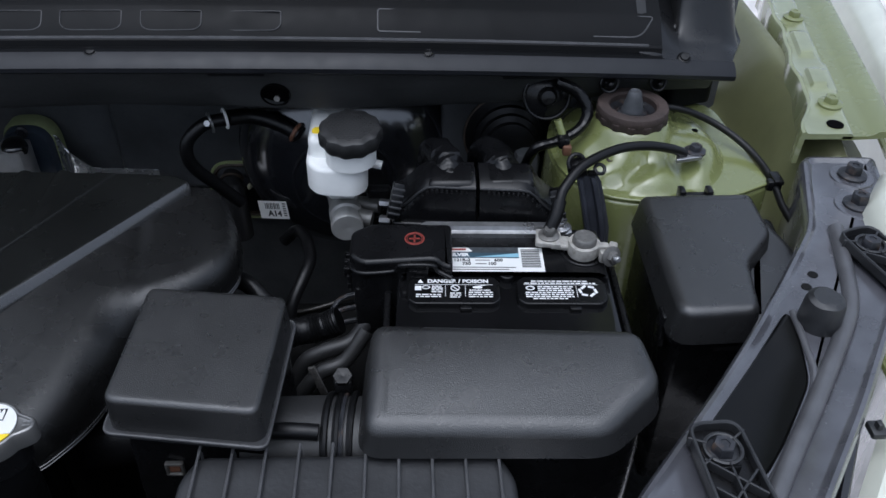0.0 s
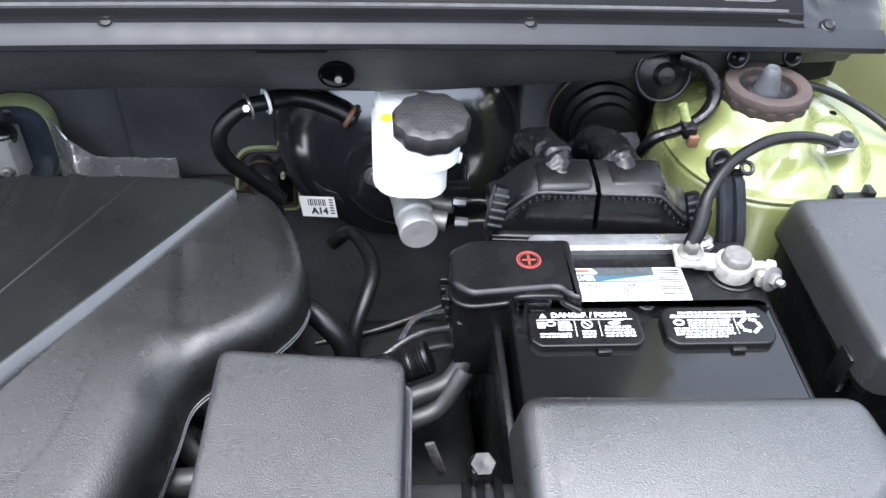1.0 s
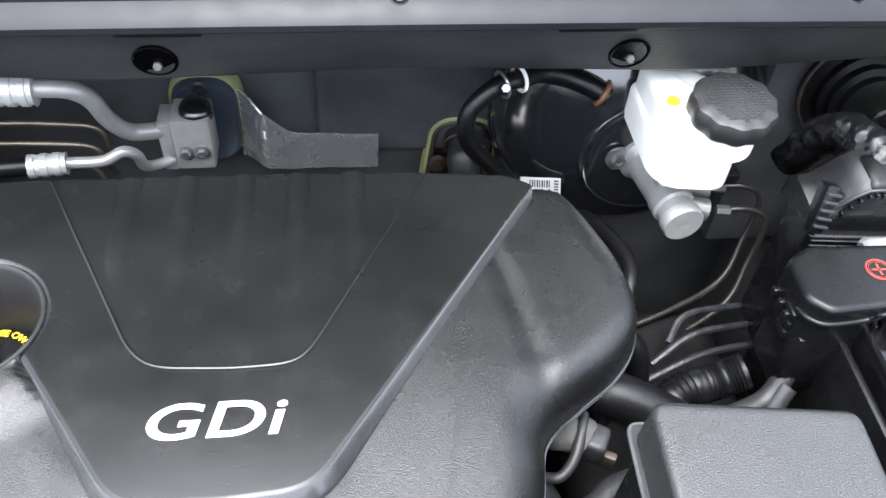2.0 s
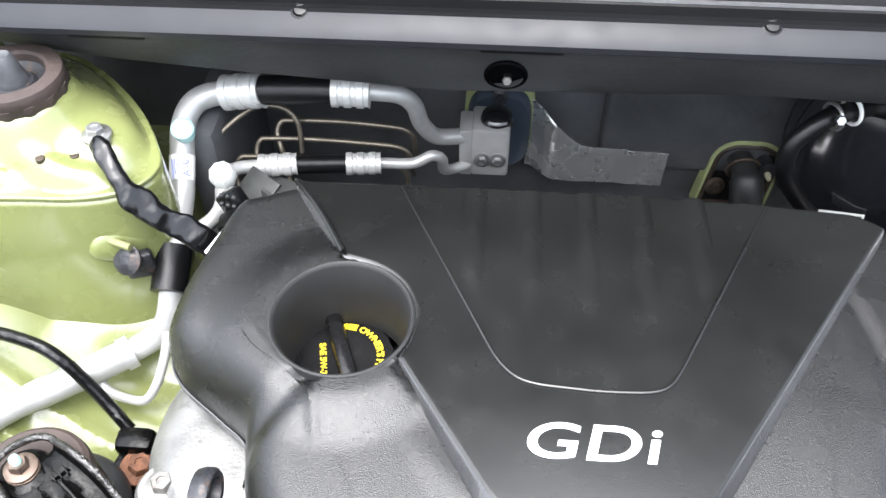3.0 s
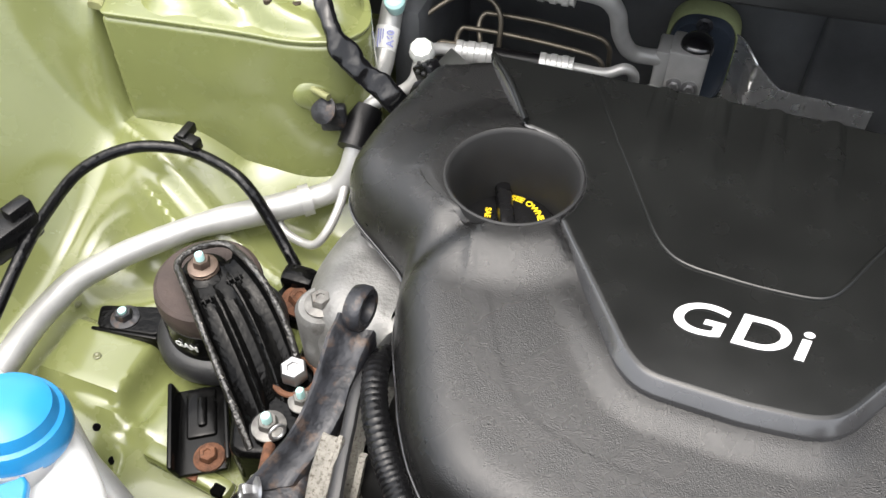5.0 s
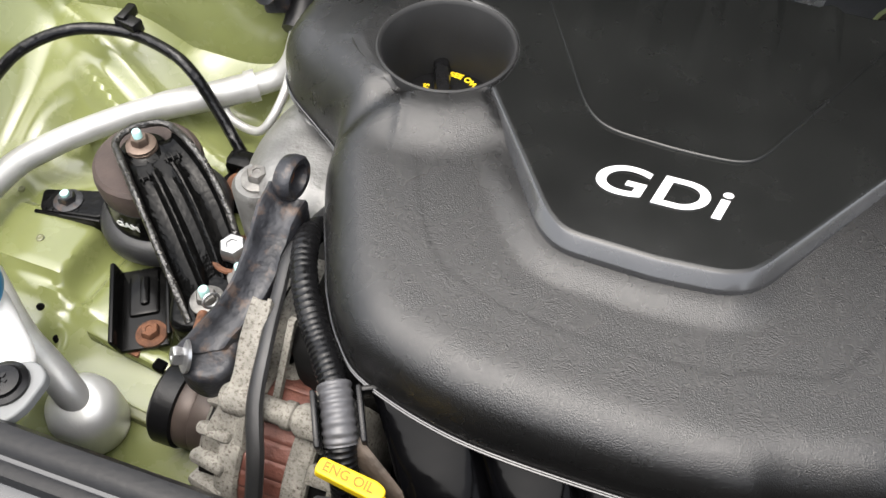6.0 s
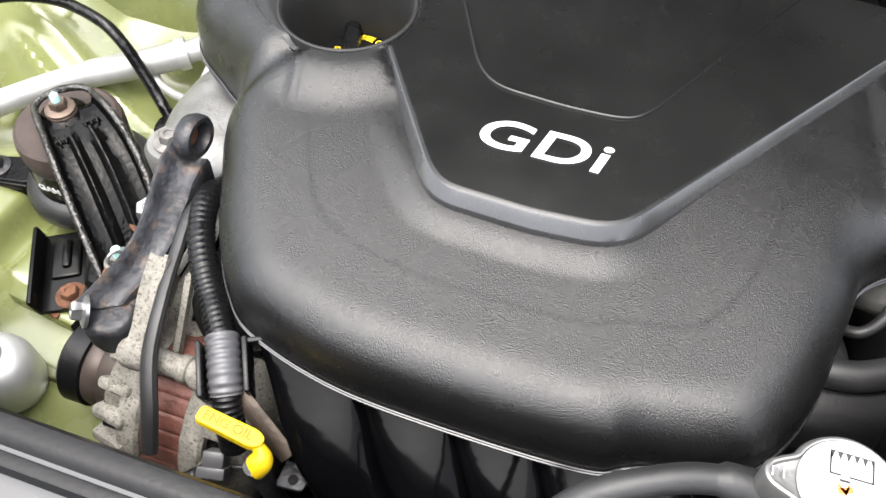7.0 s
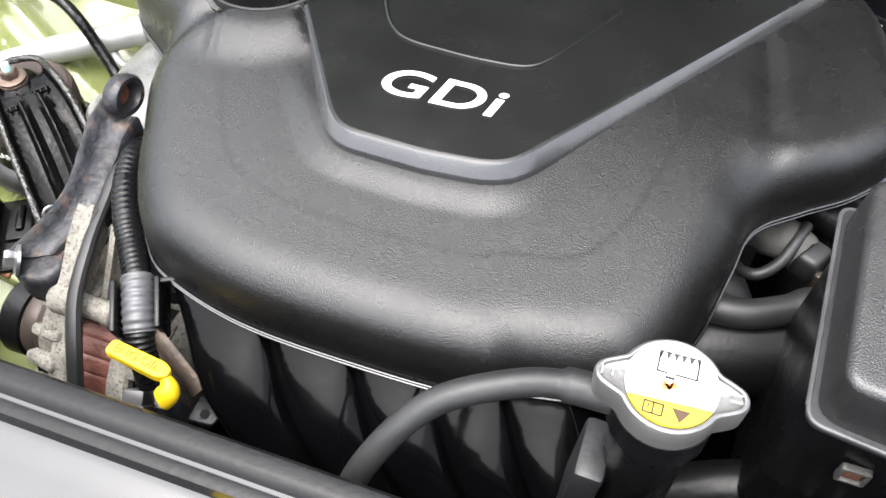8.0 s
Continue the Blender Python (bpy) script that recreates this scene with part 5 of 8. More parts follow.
def dipstick():
    t = thing("oil_dipstick", (-0.545, 0.337, 0.78), "yellow plastic oil dipstick handle with raised lettering", "dipstick")
    m = Matrix.Translation((-0.5560, 0.3400, 0.8870)) @ Matrix.Rotation(radians(-4), 4, "Z") @ Matrix.Rotation(radians(10), 4, "Y") @ Matrix.Rotation(radians(-4), 4, "X")
    b = lid([(-0.018, -0.0042), (0.014, -0.0048), (0.019, -0.002), (0.019, 0.003), (0.014, 0.0055), (-0.018, 0.0048)], -0.0026, 0.0026, 0.003, 0.0010)
    b.transform(m)
    h = part("handle", b, YELLOW, t, "yellow plastic tab")
    text("lettering", "ENG OIL", 0.0072, m @ Matrix.Translation((-0.001, 0.0004, 0.0027)), mat("raised yellow lettering", (0.30, 0.17, 0.006), 0.5), t, weight=0.0001, depth=0.0004)
    part("grip_end", tube([m @ Vector(p) for p in ((0.010, 0, -0.0005), (0.0165, -0.001, -0.002), (0.0200, -0.0030, -0.0050), (0.0208, -0.0055, -0.0085), (0.0200, -0.0072, -0.0112), (0.0190, -0.0080, -0.0122))], lambda q: 0.0030 + 0.0036 * smoothstep(0.15, 0.6, q) - 0.002 * smoothstep(0.92, 1.0, q), 8, 16), YELLOW, t, "rounded yellow grip end")
    part("guide_tube", tube([(-0.544, 0.334, 0.862), (-0.543, 0.338, 0.80), (-0.54, 0.345, 0.70)], 0.0062, 6, 12), IRON_WORN, t)
    u = thing("sensor_connector", (-0.575, 0.325, 0.82), "dark grey wiring connector with corrugated lead", "connector")
    n = Matrix.Translation((-0.5770, 0.3400, 0.8300)) @ Matrix.Rotation(radians(12), 4, "Z") @ Matrix.Rotation(radians(30), 4, "X") @ Matrix.Scale(0.8, 4)
    part("housing", merge(box((0.016, 0.012, 0.018), n, 0.002), box((0.003, 0.008, 0.020), n @ Matrix.Translation((-0.0085, -0.009, 0)), 0.001), box((0.003, 0.008, 0.020), n @ Matrix.Translation((0.0085, -0.009, 0)), 0.001),
                          box((0.020, 0.008, 0.003), n @ Matrix.Translation((0, -0.009, 0.0095)), 0.001)), STRIP, u)
    part("latch", merge(box((0.009, 0.004, 0.012), n @ Matrix.Translation((0, -0.008, -0.002)), 0.001), box((0.012, 0.003, 0.003), n @ Matrix.Translation((0.014, -0.006, -0.008)), 0.0008)), PLASTIC_GREY, u)
    part("lead", tube([(-0.579, 0.332, 0.830), (-0.590, 0.326, 0.822), (-0.604, 0.322, 0.808)], 0.0042, 20, 12, wave=(12, 0.10)), RUBBER, u)
    return t


dipstick()


# ---- cooling and front panel ----
def front_panel():
    t = thing("radiator_cover_panel", (-0.55, 0.15, 0.90), "gloss black front panel over the radiator, dusty and reflective", "front panel")
    rings = []
    for k in range(33):
        x = -1.02 + 1.02 * k / 32
        rings.append([Vector((x, y, z)) for y, z in ((0.286, 0.905), (0.288, 0.964), (0.284, 0.970), (0.276, 0.970), (0.271, 0.964), (0.266, 0.961), (0.255, 0.961), (0.20, 0.953), (0.10, 0.930), (-0.05, 0.86), (-0.12, 0.80), (-0.12, 0.78), (0.26, 0.88))])
    part("panel", loft(rings), PANEL, t)
    part("rear_seal", loft([[Vector((x, y, z)) for y, z in ((0.291, 0.930), (0.2915, 0.9680), (0.2890, 0.9725), (0.2835, 0.9735), (0.2790, 0.9720), (0.2770, 0.9690), (0.2740, 0.9700), (0.2705, 0.9690), (0.2690, 0.9655), (0.2690, 0.955), (0.280, 0.930))] for x in (-1.018, -0.6, -0.2, -0.002)]), RUBBER, t, "black rubber edge strip")
    b = lid([(-0.010, -0.014), (0.010, -0.014), (0.010, 0.014), (-0.010, 0.014)], 0, 0.0008, 0.006, 0.0003)
    b.transform(Matrix.Translation((-0.4435, 0.2535, 0.9614)) @ Matrix.Rotation(radians(3), 4, "X"))
    part("sticker", b, PRINT_YEL, t, "yellow warning sticker")
    part("radiator_core", box((1.15, 0.05, 0.50), Matrix.Translation((-0.42, 0.235, 0.60)), 0.006), DARK, t, "dark radiator below the panel")
    part("support_beam", box((0.9, 0.04, 0.05), Matrix.Translation((-0.50, 0.245, 0.85)), 0.008), GLOSS, t)
    return t


front_panel()


def radiator_cap():
    t = thing("radiator_filler_cap", (-0.298, 0.350, 0.985), "aluminium radiator cap with white and yellow warning label", "radiator cap")
    c = Vector((-0.2960, 0.3560, 0.990))
    m = Matrix.Translation(c) @ Matrix.Rotation(radians(4), 4, "Z") @ Matrix.Diagonal((0.74, 0.74, 0.8, 1))
    k = 96
    base = []
    radii = []
    for q in range(k):
        a = 2 * math.pi * q / k
        s = 0.0295 * abs(math.sin(a))
        radii.append(max(0.0270, 0.0295 * abs(math.cos(a)) + math.sqrt(0.0098 ** 2 - s * s)) if s < 0.0098 else 0.0270)
    for q in range(k):
        r = sum(radii[(q + w) % k] for w in (-2, -1, 0, 1, 2)) / 5
        a = 2 * math.pi * q / k
        base.append(Vector((r * math.cos(a), r * math.sin(a))))
    rings = [[m @ Vector((p.x, p.y, z)) for p in inset(base, d)] for d, z in ((0.002, -0.012), (0.0, -0.010), (-0.0005, 0.004), (0.0005, 0.0065), (0.0018, 0.0072), (0.0028, 0.0070), (0.0036, 0.0056), (0.0048, 0.0054))]
    part("cap", loft(rings), mat("satin aluminium cap", (0.21, 0.208, 0.203), 0.36, 0.7, rough_vary=0.08, grain=(300, 0.0002, "noise")), t)
    def half(sgn, cut, z):
        pts = [Vector((0.0235 * math.cos(a), 0.0235 * math.sin(a))) for a in [math.asin(cut / 0.0235) + (math.pi - 2 * math.asin(cut / 0.0235)) * q / 40 for q in range(41)]] if sgn > 0 else \
              [Vector((0.0235 * math.cos(a), 0.0235 * math.sin(a))) for a in [math.pi - math.asin(cut / 0.0235) + (math.pi + 2 * math.asin(cut / 0.0235)) * q / 40 for q in range(41)]]
        return loft([[m @ Vector((p.x, p.y, 0.0062)) for p in pts], [m @ Vector((p.x, p.y, z)) for p in pts]])
    part("label_white", half(1, -0.0100, 0.0076), LABEL, t, "white label field")
    part("label_yellow", half(-1, -0.0104, 0.0076), PRINT_YEL, t, "yellow label field")
    lm = m @ Matrix.Translation((0.001, 0.0005, 0.0078)) @ Matrix.Rotation(radians(-3), 4, "Z")
    part("pictogram", merge(box((0.021, 0.0042, 0.0002), lm @ Matrix.Translation((0.0005, 0.0150, 0)), 0), box((0.0010, 0.011, 0.0002), lm @ Matrix.Translation((-0.0095, 0.0100, 0)), 0), box((0.0010, 0.011, 0.0002), lm @ Matrix.Translation((0.0105, 0.0100, 0)), 0),
                            box((0.021, 0.0010, 0.0002), lm @ Matrix.Translation((0.0005, 0.0048, 0)), 0), box((0.0048, 0.0014, 0.0002), lm @ Matrix.Translation((-0.0025, 0.0022, 0)), 0)), INK, t, smooth=False)
    for q in range(5):
        part("pictogram_tooth", loft([[lm @ Vector((-0.0072 + 0.0039 * q + x, y, z)) for x, y in ((-0.0017, 0.0126), (0.0017, 0.0126), (0.0006, 0.0162), (-0.0006, 0.0162))] for z in (0.0, 0.0003)]), LABEL, t, smooth=False)
    part("pictogram_gap", box((0.0036, 0.0016, 0.0004), lm @ Matrix.Translation((-0.0025, 0.0048, 0)), 0), LABEL, t, smooth=False)
    part("pictogram", merge(box((0.0075, 0.0030, 0.0002), lm @ Matrix.Translation((-0.002, -0.0025, 0)) @ Matrix.Rotation(0.35, 4, "Z"), 0), box((0.0060, 0.0016, 0.0002), lm @ Matrix.Translation((-0.0035, -0.0022, 0)) @ Matrix.Rotation(-0.7, 4, "Z"), 0), box((0.0012, 0.006, 0.0002), lm @ Matrix.Translation((-0.0012, -0.0020, 0)) @ Matrix.Rotation(-0.3, 4, "Z"), 0)), mat("orange print", (0.52, 0.16, 0.03), 0.5), t, smooth=False)
    lm = m @ Matrix.Translation((-0.0005, -0.0020, 0.0078)) @ Matrix.Rotation(radians(-4), 4, "Z") @ Matrix.Diagonal((1.05, 1.05, 1, 1))
    brown = mat("brown print", (0.055, 0.026, 0.010), 0.5)
    part("pictogram", merge(box((0.0095, 0.001, 0.0002), lm @ Matrix.Translation((-0.006, -0.0105, 0)), 0), box((0.0095, 0.001, 0.0002), lm @ Matrix.Translation((-0.006, -0.0165, 0)), 0), box((0.001, 0.006, 0.0002), lm @ Matrix.Translation((-0.0105, -0.0135, 0)), 0),
                            box((0.001, 0.006, 0.0002), lm @ Matrix.Translation((-0.006, -0.0135, 0)), 0), box((0.001, 0.006, 0.0002), lm @ Matrix.Translation((-0.0015, -0.0135, 0)), 0), box((0.0009, 0.0026, 0.0002), lm @ Matrix.Translation((-0.0083, -0.0128, 0)), 0), box((0.0009, 0.0009, 0.0002), lm @ Matrix.Translation((-0.0083, -0.0152, 0)), 0),
                            loft([[lm @ Vector((x, y, z)) for x, y in ((0.0025, -0.0105), (0.0115, -0.0105), (0.007, -0.0175))] for z in (-0.0001, 0.0001)])), brown, t, smooth=False)
    text("embossed_rating", "1.1", 0.0075, m @ Matrix.Translation((-0.0325, 0.0, 0.0074)) @ Matrix.Rotation(radians(180), 4, "Z"), STEEL, t, depth=0.0003)
    bars("embossed_mark", [(0.029, 0.0315, 0.002), (0.0325, 0.035, 0.002), (0.029, 0.035, -0.002)], m @ Matrix.Translation((0, 0, 0.0074)), STEEL, t, 0.001)
    u = thing("radiator_neck", (-0.296, 0.350, 0.80), "black plastic radiator filler neck with overflow hose", "radiator neck")
    part("neck", lathe([(0.0165, 0.80), (0.0168, 0.962), (0.0205, 0.966), (0.0205, 0.982), (0.015, 0.982)], Matrix.Translation((c.x, c.y, 0)), 32), PLASTIC, u)
    part("tank", lid([(-0.60, 0.29), (-0.10, 0.29), (-0.10, 0.335), (-0.60, 0.335)], 0.50, 0.775, 0.012, 0.012), PLASTIC, u, "black radiator tank")
    part("rib_block", merge(*[box((0.004, 0.062, 0.10), Matrix.Translation((-0.265 + 0.014 * q, 0.345, 0.80)), 0.001) for q in range(6)]), PLASTIC, u)
    part("neck_wing", box((0.014, 0.030, 0.070), Matrix.Translation((-0.318, 0.352, 0.895)) @ Matrix.Rotation(radians(4), 4, "Y"), 0.003), PLASTIC_GREY, u)
    part("spout", tube([(-0.308, 0.3550, 0.975), (-0.325, 0.354, 0.976)], 0.0055, 3, 14), PLASTIC, u)
    part("overflow_hose", tube([(-0.312, 0.3550, 0.975), (-0.336, 0.353, 0.976), (-0.356, 0.346, 0.976), (-0.382, 0.332, 0.970), (-0.400, 0.314, 0.953), (-0.412, 0.298, 0.925), (-0.418, 0.29, 0.87)], lambda s: 0.0060 if s > 0.16 else 0.0074, 10, 16), RUBBER_GREY, u, "dusty grey overflow hose")
    return t


radiator_cap()


def washer_bottle():
    t = thing("washer_fluid_bottle", (-0.79, 0.34, 0.72), "white washer fluid bottle with bright blue cap", "washer bottle")
    part("bottle", lid([(-0.93, 0.25), (-0.765, 0.25), (-0.737, 0.322), (-0.741, 0.349), (-0.790, 0.384), (-0.86, 0.400), (-0.93, 0.38)], 0.835, 0.896, 0.014, 0.010, -0.050), WHITE, t)
    part("lower_body", lid([(-0.90, 0.26), (-0.83, 0.26), (-0.81, 0.320), (-0.83, 0.345), (-0.90, 0.34)], 0.60, 0.838, 0.014, 0.006), WHITE, t)
    part("neck", tube([(-0.808, 0.340, 0.85), (-0.804, 0.348, 0.885), (-0.802, 0.354, 0.905)], 0.026, 6, 24), WHITE, t)
    m = axis((-0.807, 0.360, 0.901), (0.10, 0.18, 1)) @ Matrix.Diagonal((0.88, 0.88, 1, 1))
    part("cap", lathe([(0.036, 0), (0.037, 0.003), (0.036, 0.010), (0.033, 0.016), (0.030, 0.017), (0.027, 0.024), (0.018, 0.028), (0.006, 0.029), (0, 0.029)], m, 40), BLUE, t, "bright blue snap cap")
    part("cap_tab", lid([(-0.797, 0.312), (-0.783, 0.309), (-0.770, 0.325), (-0.778, 0.34), (-0.80, 0.34)], 0.903, 0.908, 0.006, 0.002), BLUE, t)
    u = thing("bottle_bracket", (-0.735, 0.315, 0.85), "grey plastic bracket with a round black screw clip", "bracket")
    part("plate", lid([(-0.7096, 0.2840), (-0.6886, 0.2790), (-0.6777, 0.2975), (-0.6768, 0.3145), (-0.6860, 0.3197), (-0.7037, 0.3113), (-0.7096, 0.2975)], 0.9640, 0.9690, 0.005, 0.0013), CONNECTOR, u, "grey bracket plate")
    n = axis((-0.692, 0.305, 0.969), UP) @ Matrix.Scale(0.84, 4)
    part("screw_clip", merge(lathe([(0.0125, 0), (0.0125, 0.002), (0.010, 0.0035), (0.0085, 0.0025), (0.0085, 0.0045), (0.004, 0.0055), (0, 0.0055)], n, 28), box((0.007, 0.0016, 0.001), n @ Matrix.Translation((0, 0, 0.0058)), 0), box((0.0016, 0.007, 0.001), n @ Matrix.Translation((0, 0, 0.0058)), 0)), PLASTIC, u)
    part("leg", tube([(-0.700, 0.296, 0.966), (-0.730, 0.292, 0.938), (-0.765, 0.292, 0.894)], 0.006, 6, 12, flat=0.6), PLASTIC_GREY, u)
    return t


washer_bottle()


def silver_muffler():
    t = thing("aircon_muffler", (-0.768, 0.366, 0.70), "dull aluminium air conditioning muffler with pipe", "muffler")
    m = axis((-0.768, 0.366, 0.750), (0.10, -0.08, 1)) @ Matrix.Diagonal((0.82, 0.82, 1, 1))
    part("canister", lathe([(0.012, -0.05), (0.012, -0.012), (0.022, -0.008), (0.028, 0.0), (0.0295, 0.008), (0.0295, 0.030), (0.027, 0.039), (0.021, 0.045), (0.013, 0.047), (0, 0.047)], m, 40), ALU_CRIMP, t)
    part("pipe", tube([m @ Vector((0, 0, 0.040)), (-0.771, 0.366, 0.800), (-0.781, 0.371, 0.806), (-0.796, 0.378, 0.806), (-0.825, 0.392, 0.803), (-0.875, 0.425, 0.800)], 0.0105, 10, 18), ALU, t)
    u = thing("wiring_lead", (-0.735, 0.345, 0.68), "thin black looped wiring lead", "cable")
    part("lead", tube([(-0.755, 0.330, 0.70), (-0.738, 0.360, 0.735), (-0.712, 0.372, 0.74), (-0.690, 0.36, 0.72)], 0.0035, 10, 8), RUBBER, u)
    part("lead", tube([(-0.760, 0.320, 0.70), (-0.730, 0.348, 0.725), (-0.702, 0.355, 0.72), (-0.69, 0.34, 0.69)], 0.003, 10, 8), RUBBER, u)
    return t


silver_muffler()


# ---- air conditioning lines and firewall fittings ----
def ferrule(t, a, b, r):
    a, b = Vector(a), Vector(b)
    part("ferrule", tube([a.lerp(b, q / 36) for q in range(37)], lambda s: r * (1 - 0.09 * (math.sin(3 * 2 * math.pi * s) > 0.3)), 1, 20, raw=True), ALU_CRIMP, t, "crimped aluminium ferrule")


def ac_lines():
    t = thing("aircon_line", (-0.75, 0.70, 0.80), "dull aluminium air conditioning pipe with black hose section and blue label", "aircon pipe")
    part("block", merge(box((0.034, 0.036, 0.054), Matrix.Translation((-0.5065, 0.883, 0.847)), 0.003), box((0.012, 0.030, 0.052), Matrix.Translation((-0.5285, 0.880, 0.846)), 0.002)), ALU, t, "machined aluminium block")
    for x in (-0.5135, -0.4995):
        hexbolt("block_bolt", (x, 0.864, 0.8405), (0, -1, 0.1), 0.0046, t, STEEL, True)
    part("upper_pipe", tube([(-0.522, 0.876, 0.860), (-0.540, 0.868, 0.863), (-0.556, 0.860, 0.870), (-0.566, 0.849, 0.892), (-0.571, 0.838, 0.920), (-0.582, 0.830, 0.936), (-0.602, 0.826, 0.941), (-0.625, 0.825, 0.942)], 0.0074, 10, 18), ALU, t)
    part("hose", tube([(-0.625, 0.825, 0.942), (-0.660, 0.826, 0.940), (-0.700, 0.829, 0.935)], 0.0120, 8, 20), RUBBER, t, "black rubber hose section")
    ferrule(t, (-0.604, 0.826, 0.941), (-0.634, 0.825, 0.942), 0.0140)
    ferrule(t, (-0.691, 0.829, 0.936), (-0.724, 0.832, 0.929), 0.0148)
    part("main_pipe", tube([(-0.718, 0.832, 0.930), (-0.737, 0.832, 0.926), (-0.750, 0.824, 0.922), (-0.756, 0.808, 0.912), (-0.756, 0.790, 0.894), (-0.753, 0.765, 0.877), (-0.751, 0.735, 0.867), (-0.750, 0.708, 0.854), (-0.751, 0.693, 0.836), (-0.756, 0.682, 0.817), (-0.768, 0.674, 0.804), (-0.788, 0.661, 0.799)], 0.0100, 10, 20), ALU, t)
    part("long_pipe", tube([(-0.786, 0.6625, 0.799), (-0.817, 0.640, 0.797), (-0.860, 0.607, 0.797), (-0.8945, 0.569, 0.797), (-0.909, 0.5485, 0.797), (-0.922, 0.525, 0.797), (-0.9265, 0.498, 0.797), (-0.9275, 0.468, 0.797), (-0.925, 0.43, 0.795)], lambda s: 0.0120 - 0.0016 * smoothstep(0.20, 0.24, s), 10, 22), ALU, t)
    part("pipe_collar", tube([(-0.7830, 0.6645, 0.7995), (-0.7900, 0.6590, 0.7990)], 0.0138, 3, 22), ALU, t)
    part("port_cap", lathe([(0.0075, -0.006), (0.0085, 0), (0.009, 0.003), (0.009, 0.008), (0.007, 0.010), (0, 0.0105)], axis((-0.750, 0.794, 0.918), (0.15, -0.55, 1)), 24), CYAN, t, "pale cyan valve cap")
    part("pipe_label", tube([(-0.7562, 0.7910, 0.8950), (-0.7555, 0.7830, 0.8885), (-0.7545, 0.7740, 0.8825)], 0.0104, 4, 20), LABEL, t, "white label with blue bars")
    lm = axis((-0.7515, 0.7755, 0.8960), (0.30, -0.62, 0.72))
    text("print", "A60", 0.0085, lm @ Matrix.Rotation(radians(80), 4, "Z") @ Matrix.Translation((0.0, -0.003, 0.0002)), PRINT_BLUE, t, weight=0.0002)
    bars("print", [(-0.008, 0.008, 0.0035), (-0.008, 0.008, 0.0055), (-0.008, 0.008, 0.0075)], lm @ Matrix.Rotation(radians(80), 4, "Z") @ Matrix.Translation((0.0, 0.000, -0.0012)), PRINT_BLUE, t, 0.0011)
    part("drip_tube", tube([(-0.808, 0.645, 0.790), (-0.798, 0.636, 0.783), (-0.780, 0.632, 0.779), (-0.765, 0.630, 0.784), (-0.756, 0.640, 0.796), (-0.753, 0.660, 0.808), (-0.755, 0.676, 0.815)], 0.0038, 10, 12), ALU, t, "thin curled tube")
    u = thing("aircon_line", (-0.64, 0.82, 0.80), "thin aluminium air conditioning line with white cap", "aircon pipe")
    part("line", tube([(-0.526, 0.868, 0.831), (-0.540, 0.858, 0.833), (-0.547, 0.848, 0.842), (-0.548, 0.838, 0.862), (-0.556, 0.831, 0.872), (-0.572, 0.826, 0.867), (-0.598, 0.822, 0.869), (-0.625, 0.818, 0.870)], 0.0048, 10, 14), ALU, u)
    part("hose", tube([(-0.618, 0.819, 0.870), (-0.650, 0.814, 0.872), (-0.680, 0.808, 0.875)], 0.0078, 6, 16), RUBBER, u, "black rubber hose section")
    ferrule(u, (-0.599, 0.822, 0.869), (-0.628, 0.818, 0.870), 0.0098)
    ferrule(u, (-0.668, 0.810, 0.875), (-0.699, 0.804, 0.876), 0.0098)
    part("end_pipe", tube([(-0.696, 0.804, 0.876), (-0.713, 0.796, 0.880), (-0.722, 0.784, 0.882), (-0.722, 0.772, 0.878), (-0.720, 0.758, 0.874), (-0.724, 0.742, 0.873), (-0.736, 0.728, 0.872), (-0.748, 0.718, 0.868)], 0.0056, 10, 14), ALU, u)
    part("port_cap", lathe([(0.0085, -0.006), (0.0105, 0), (0.0105, 0.008), (0.0085, 0.012), (0, 0.0125)], axis((-0.721, 0.779, 0.885), (0.1, -0.5, 1)), 27, lambda a: 1 + 0.05 * math.cos(9 * a)), mat("white plastic cap", (0.70, 0.72, 0.69), 0.45, vary=0.05), u, "white ribbed valve cap")
    part("support_bracket", merge(box((0.034, 0.024, 0.003), Matrix.Translation((-0.692, 0.774, 0.880)) @ Matrix.Rotation(radians(-38), 4, "Z") @ Matrix.Rotation(radians(32), 4, "X"), 0.0008), box((0.020, 0.003, 0.030), Matrix.Translation((-0.676, 0.752, 0.880)) @ Matrix.Rotation(radians(-38), 4, "Z"), 0.0008)), mat("grey speckled bracket", (0.032, 0.034, 0.032), 0.5, vary=0.35, vary_scale=90), u, "dull grey support bracket")
    v = thing("pipe_clamp", (-0.755, 0.70, 0.85), "black rubber lined pipe clamp on a tower stud", "clamp")
    part("band", tube([(-0.7505, 0.722, 0.862), (-0.7505, 0.690, 0.844)], 0.0140, 6, 22), RUBBER, v)
    part("ear", merge(box((0.022, 0.010, 0.024), Matrix.Translation((-0.770, 0.699, 0.866)) @ Matrix.Rotation(radians(20), 4, "Z"), 0.003), lathe([(0.011, 0), (0.012, 0.003), (0.008, 0.006), (0, 0.006)], axis((-0.774, 0.694, 0.876), (-0.2, -0.6, 0.6)), 16)), IRON_WORN, v, "rusty clamp ear")
    w = thing("earth_strap", (-0.76, 0.72, 0.88), "wrinkled black taped earth cable with steel lug", "cable")
    run = smooth_path([(-0.786, 0.731, 0.958), (-0.779, 0.722, 0.961), (-0.767, 0.708, 0.950), (-0.758, 0.700, 0.939), (-0.748, 0.698, 0.930), (-0.737, 0.697, 0.920), (-0.725, 0.697, 0.911), (-0.713, 0.697, 0.899), (-0.700, 0.698, 0.882)], 8)
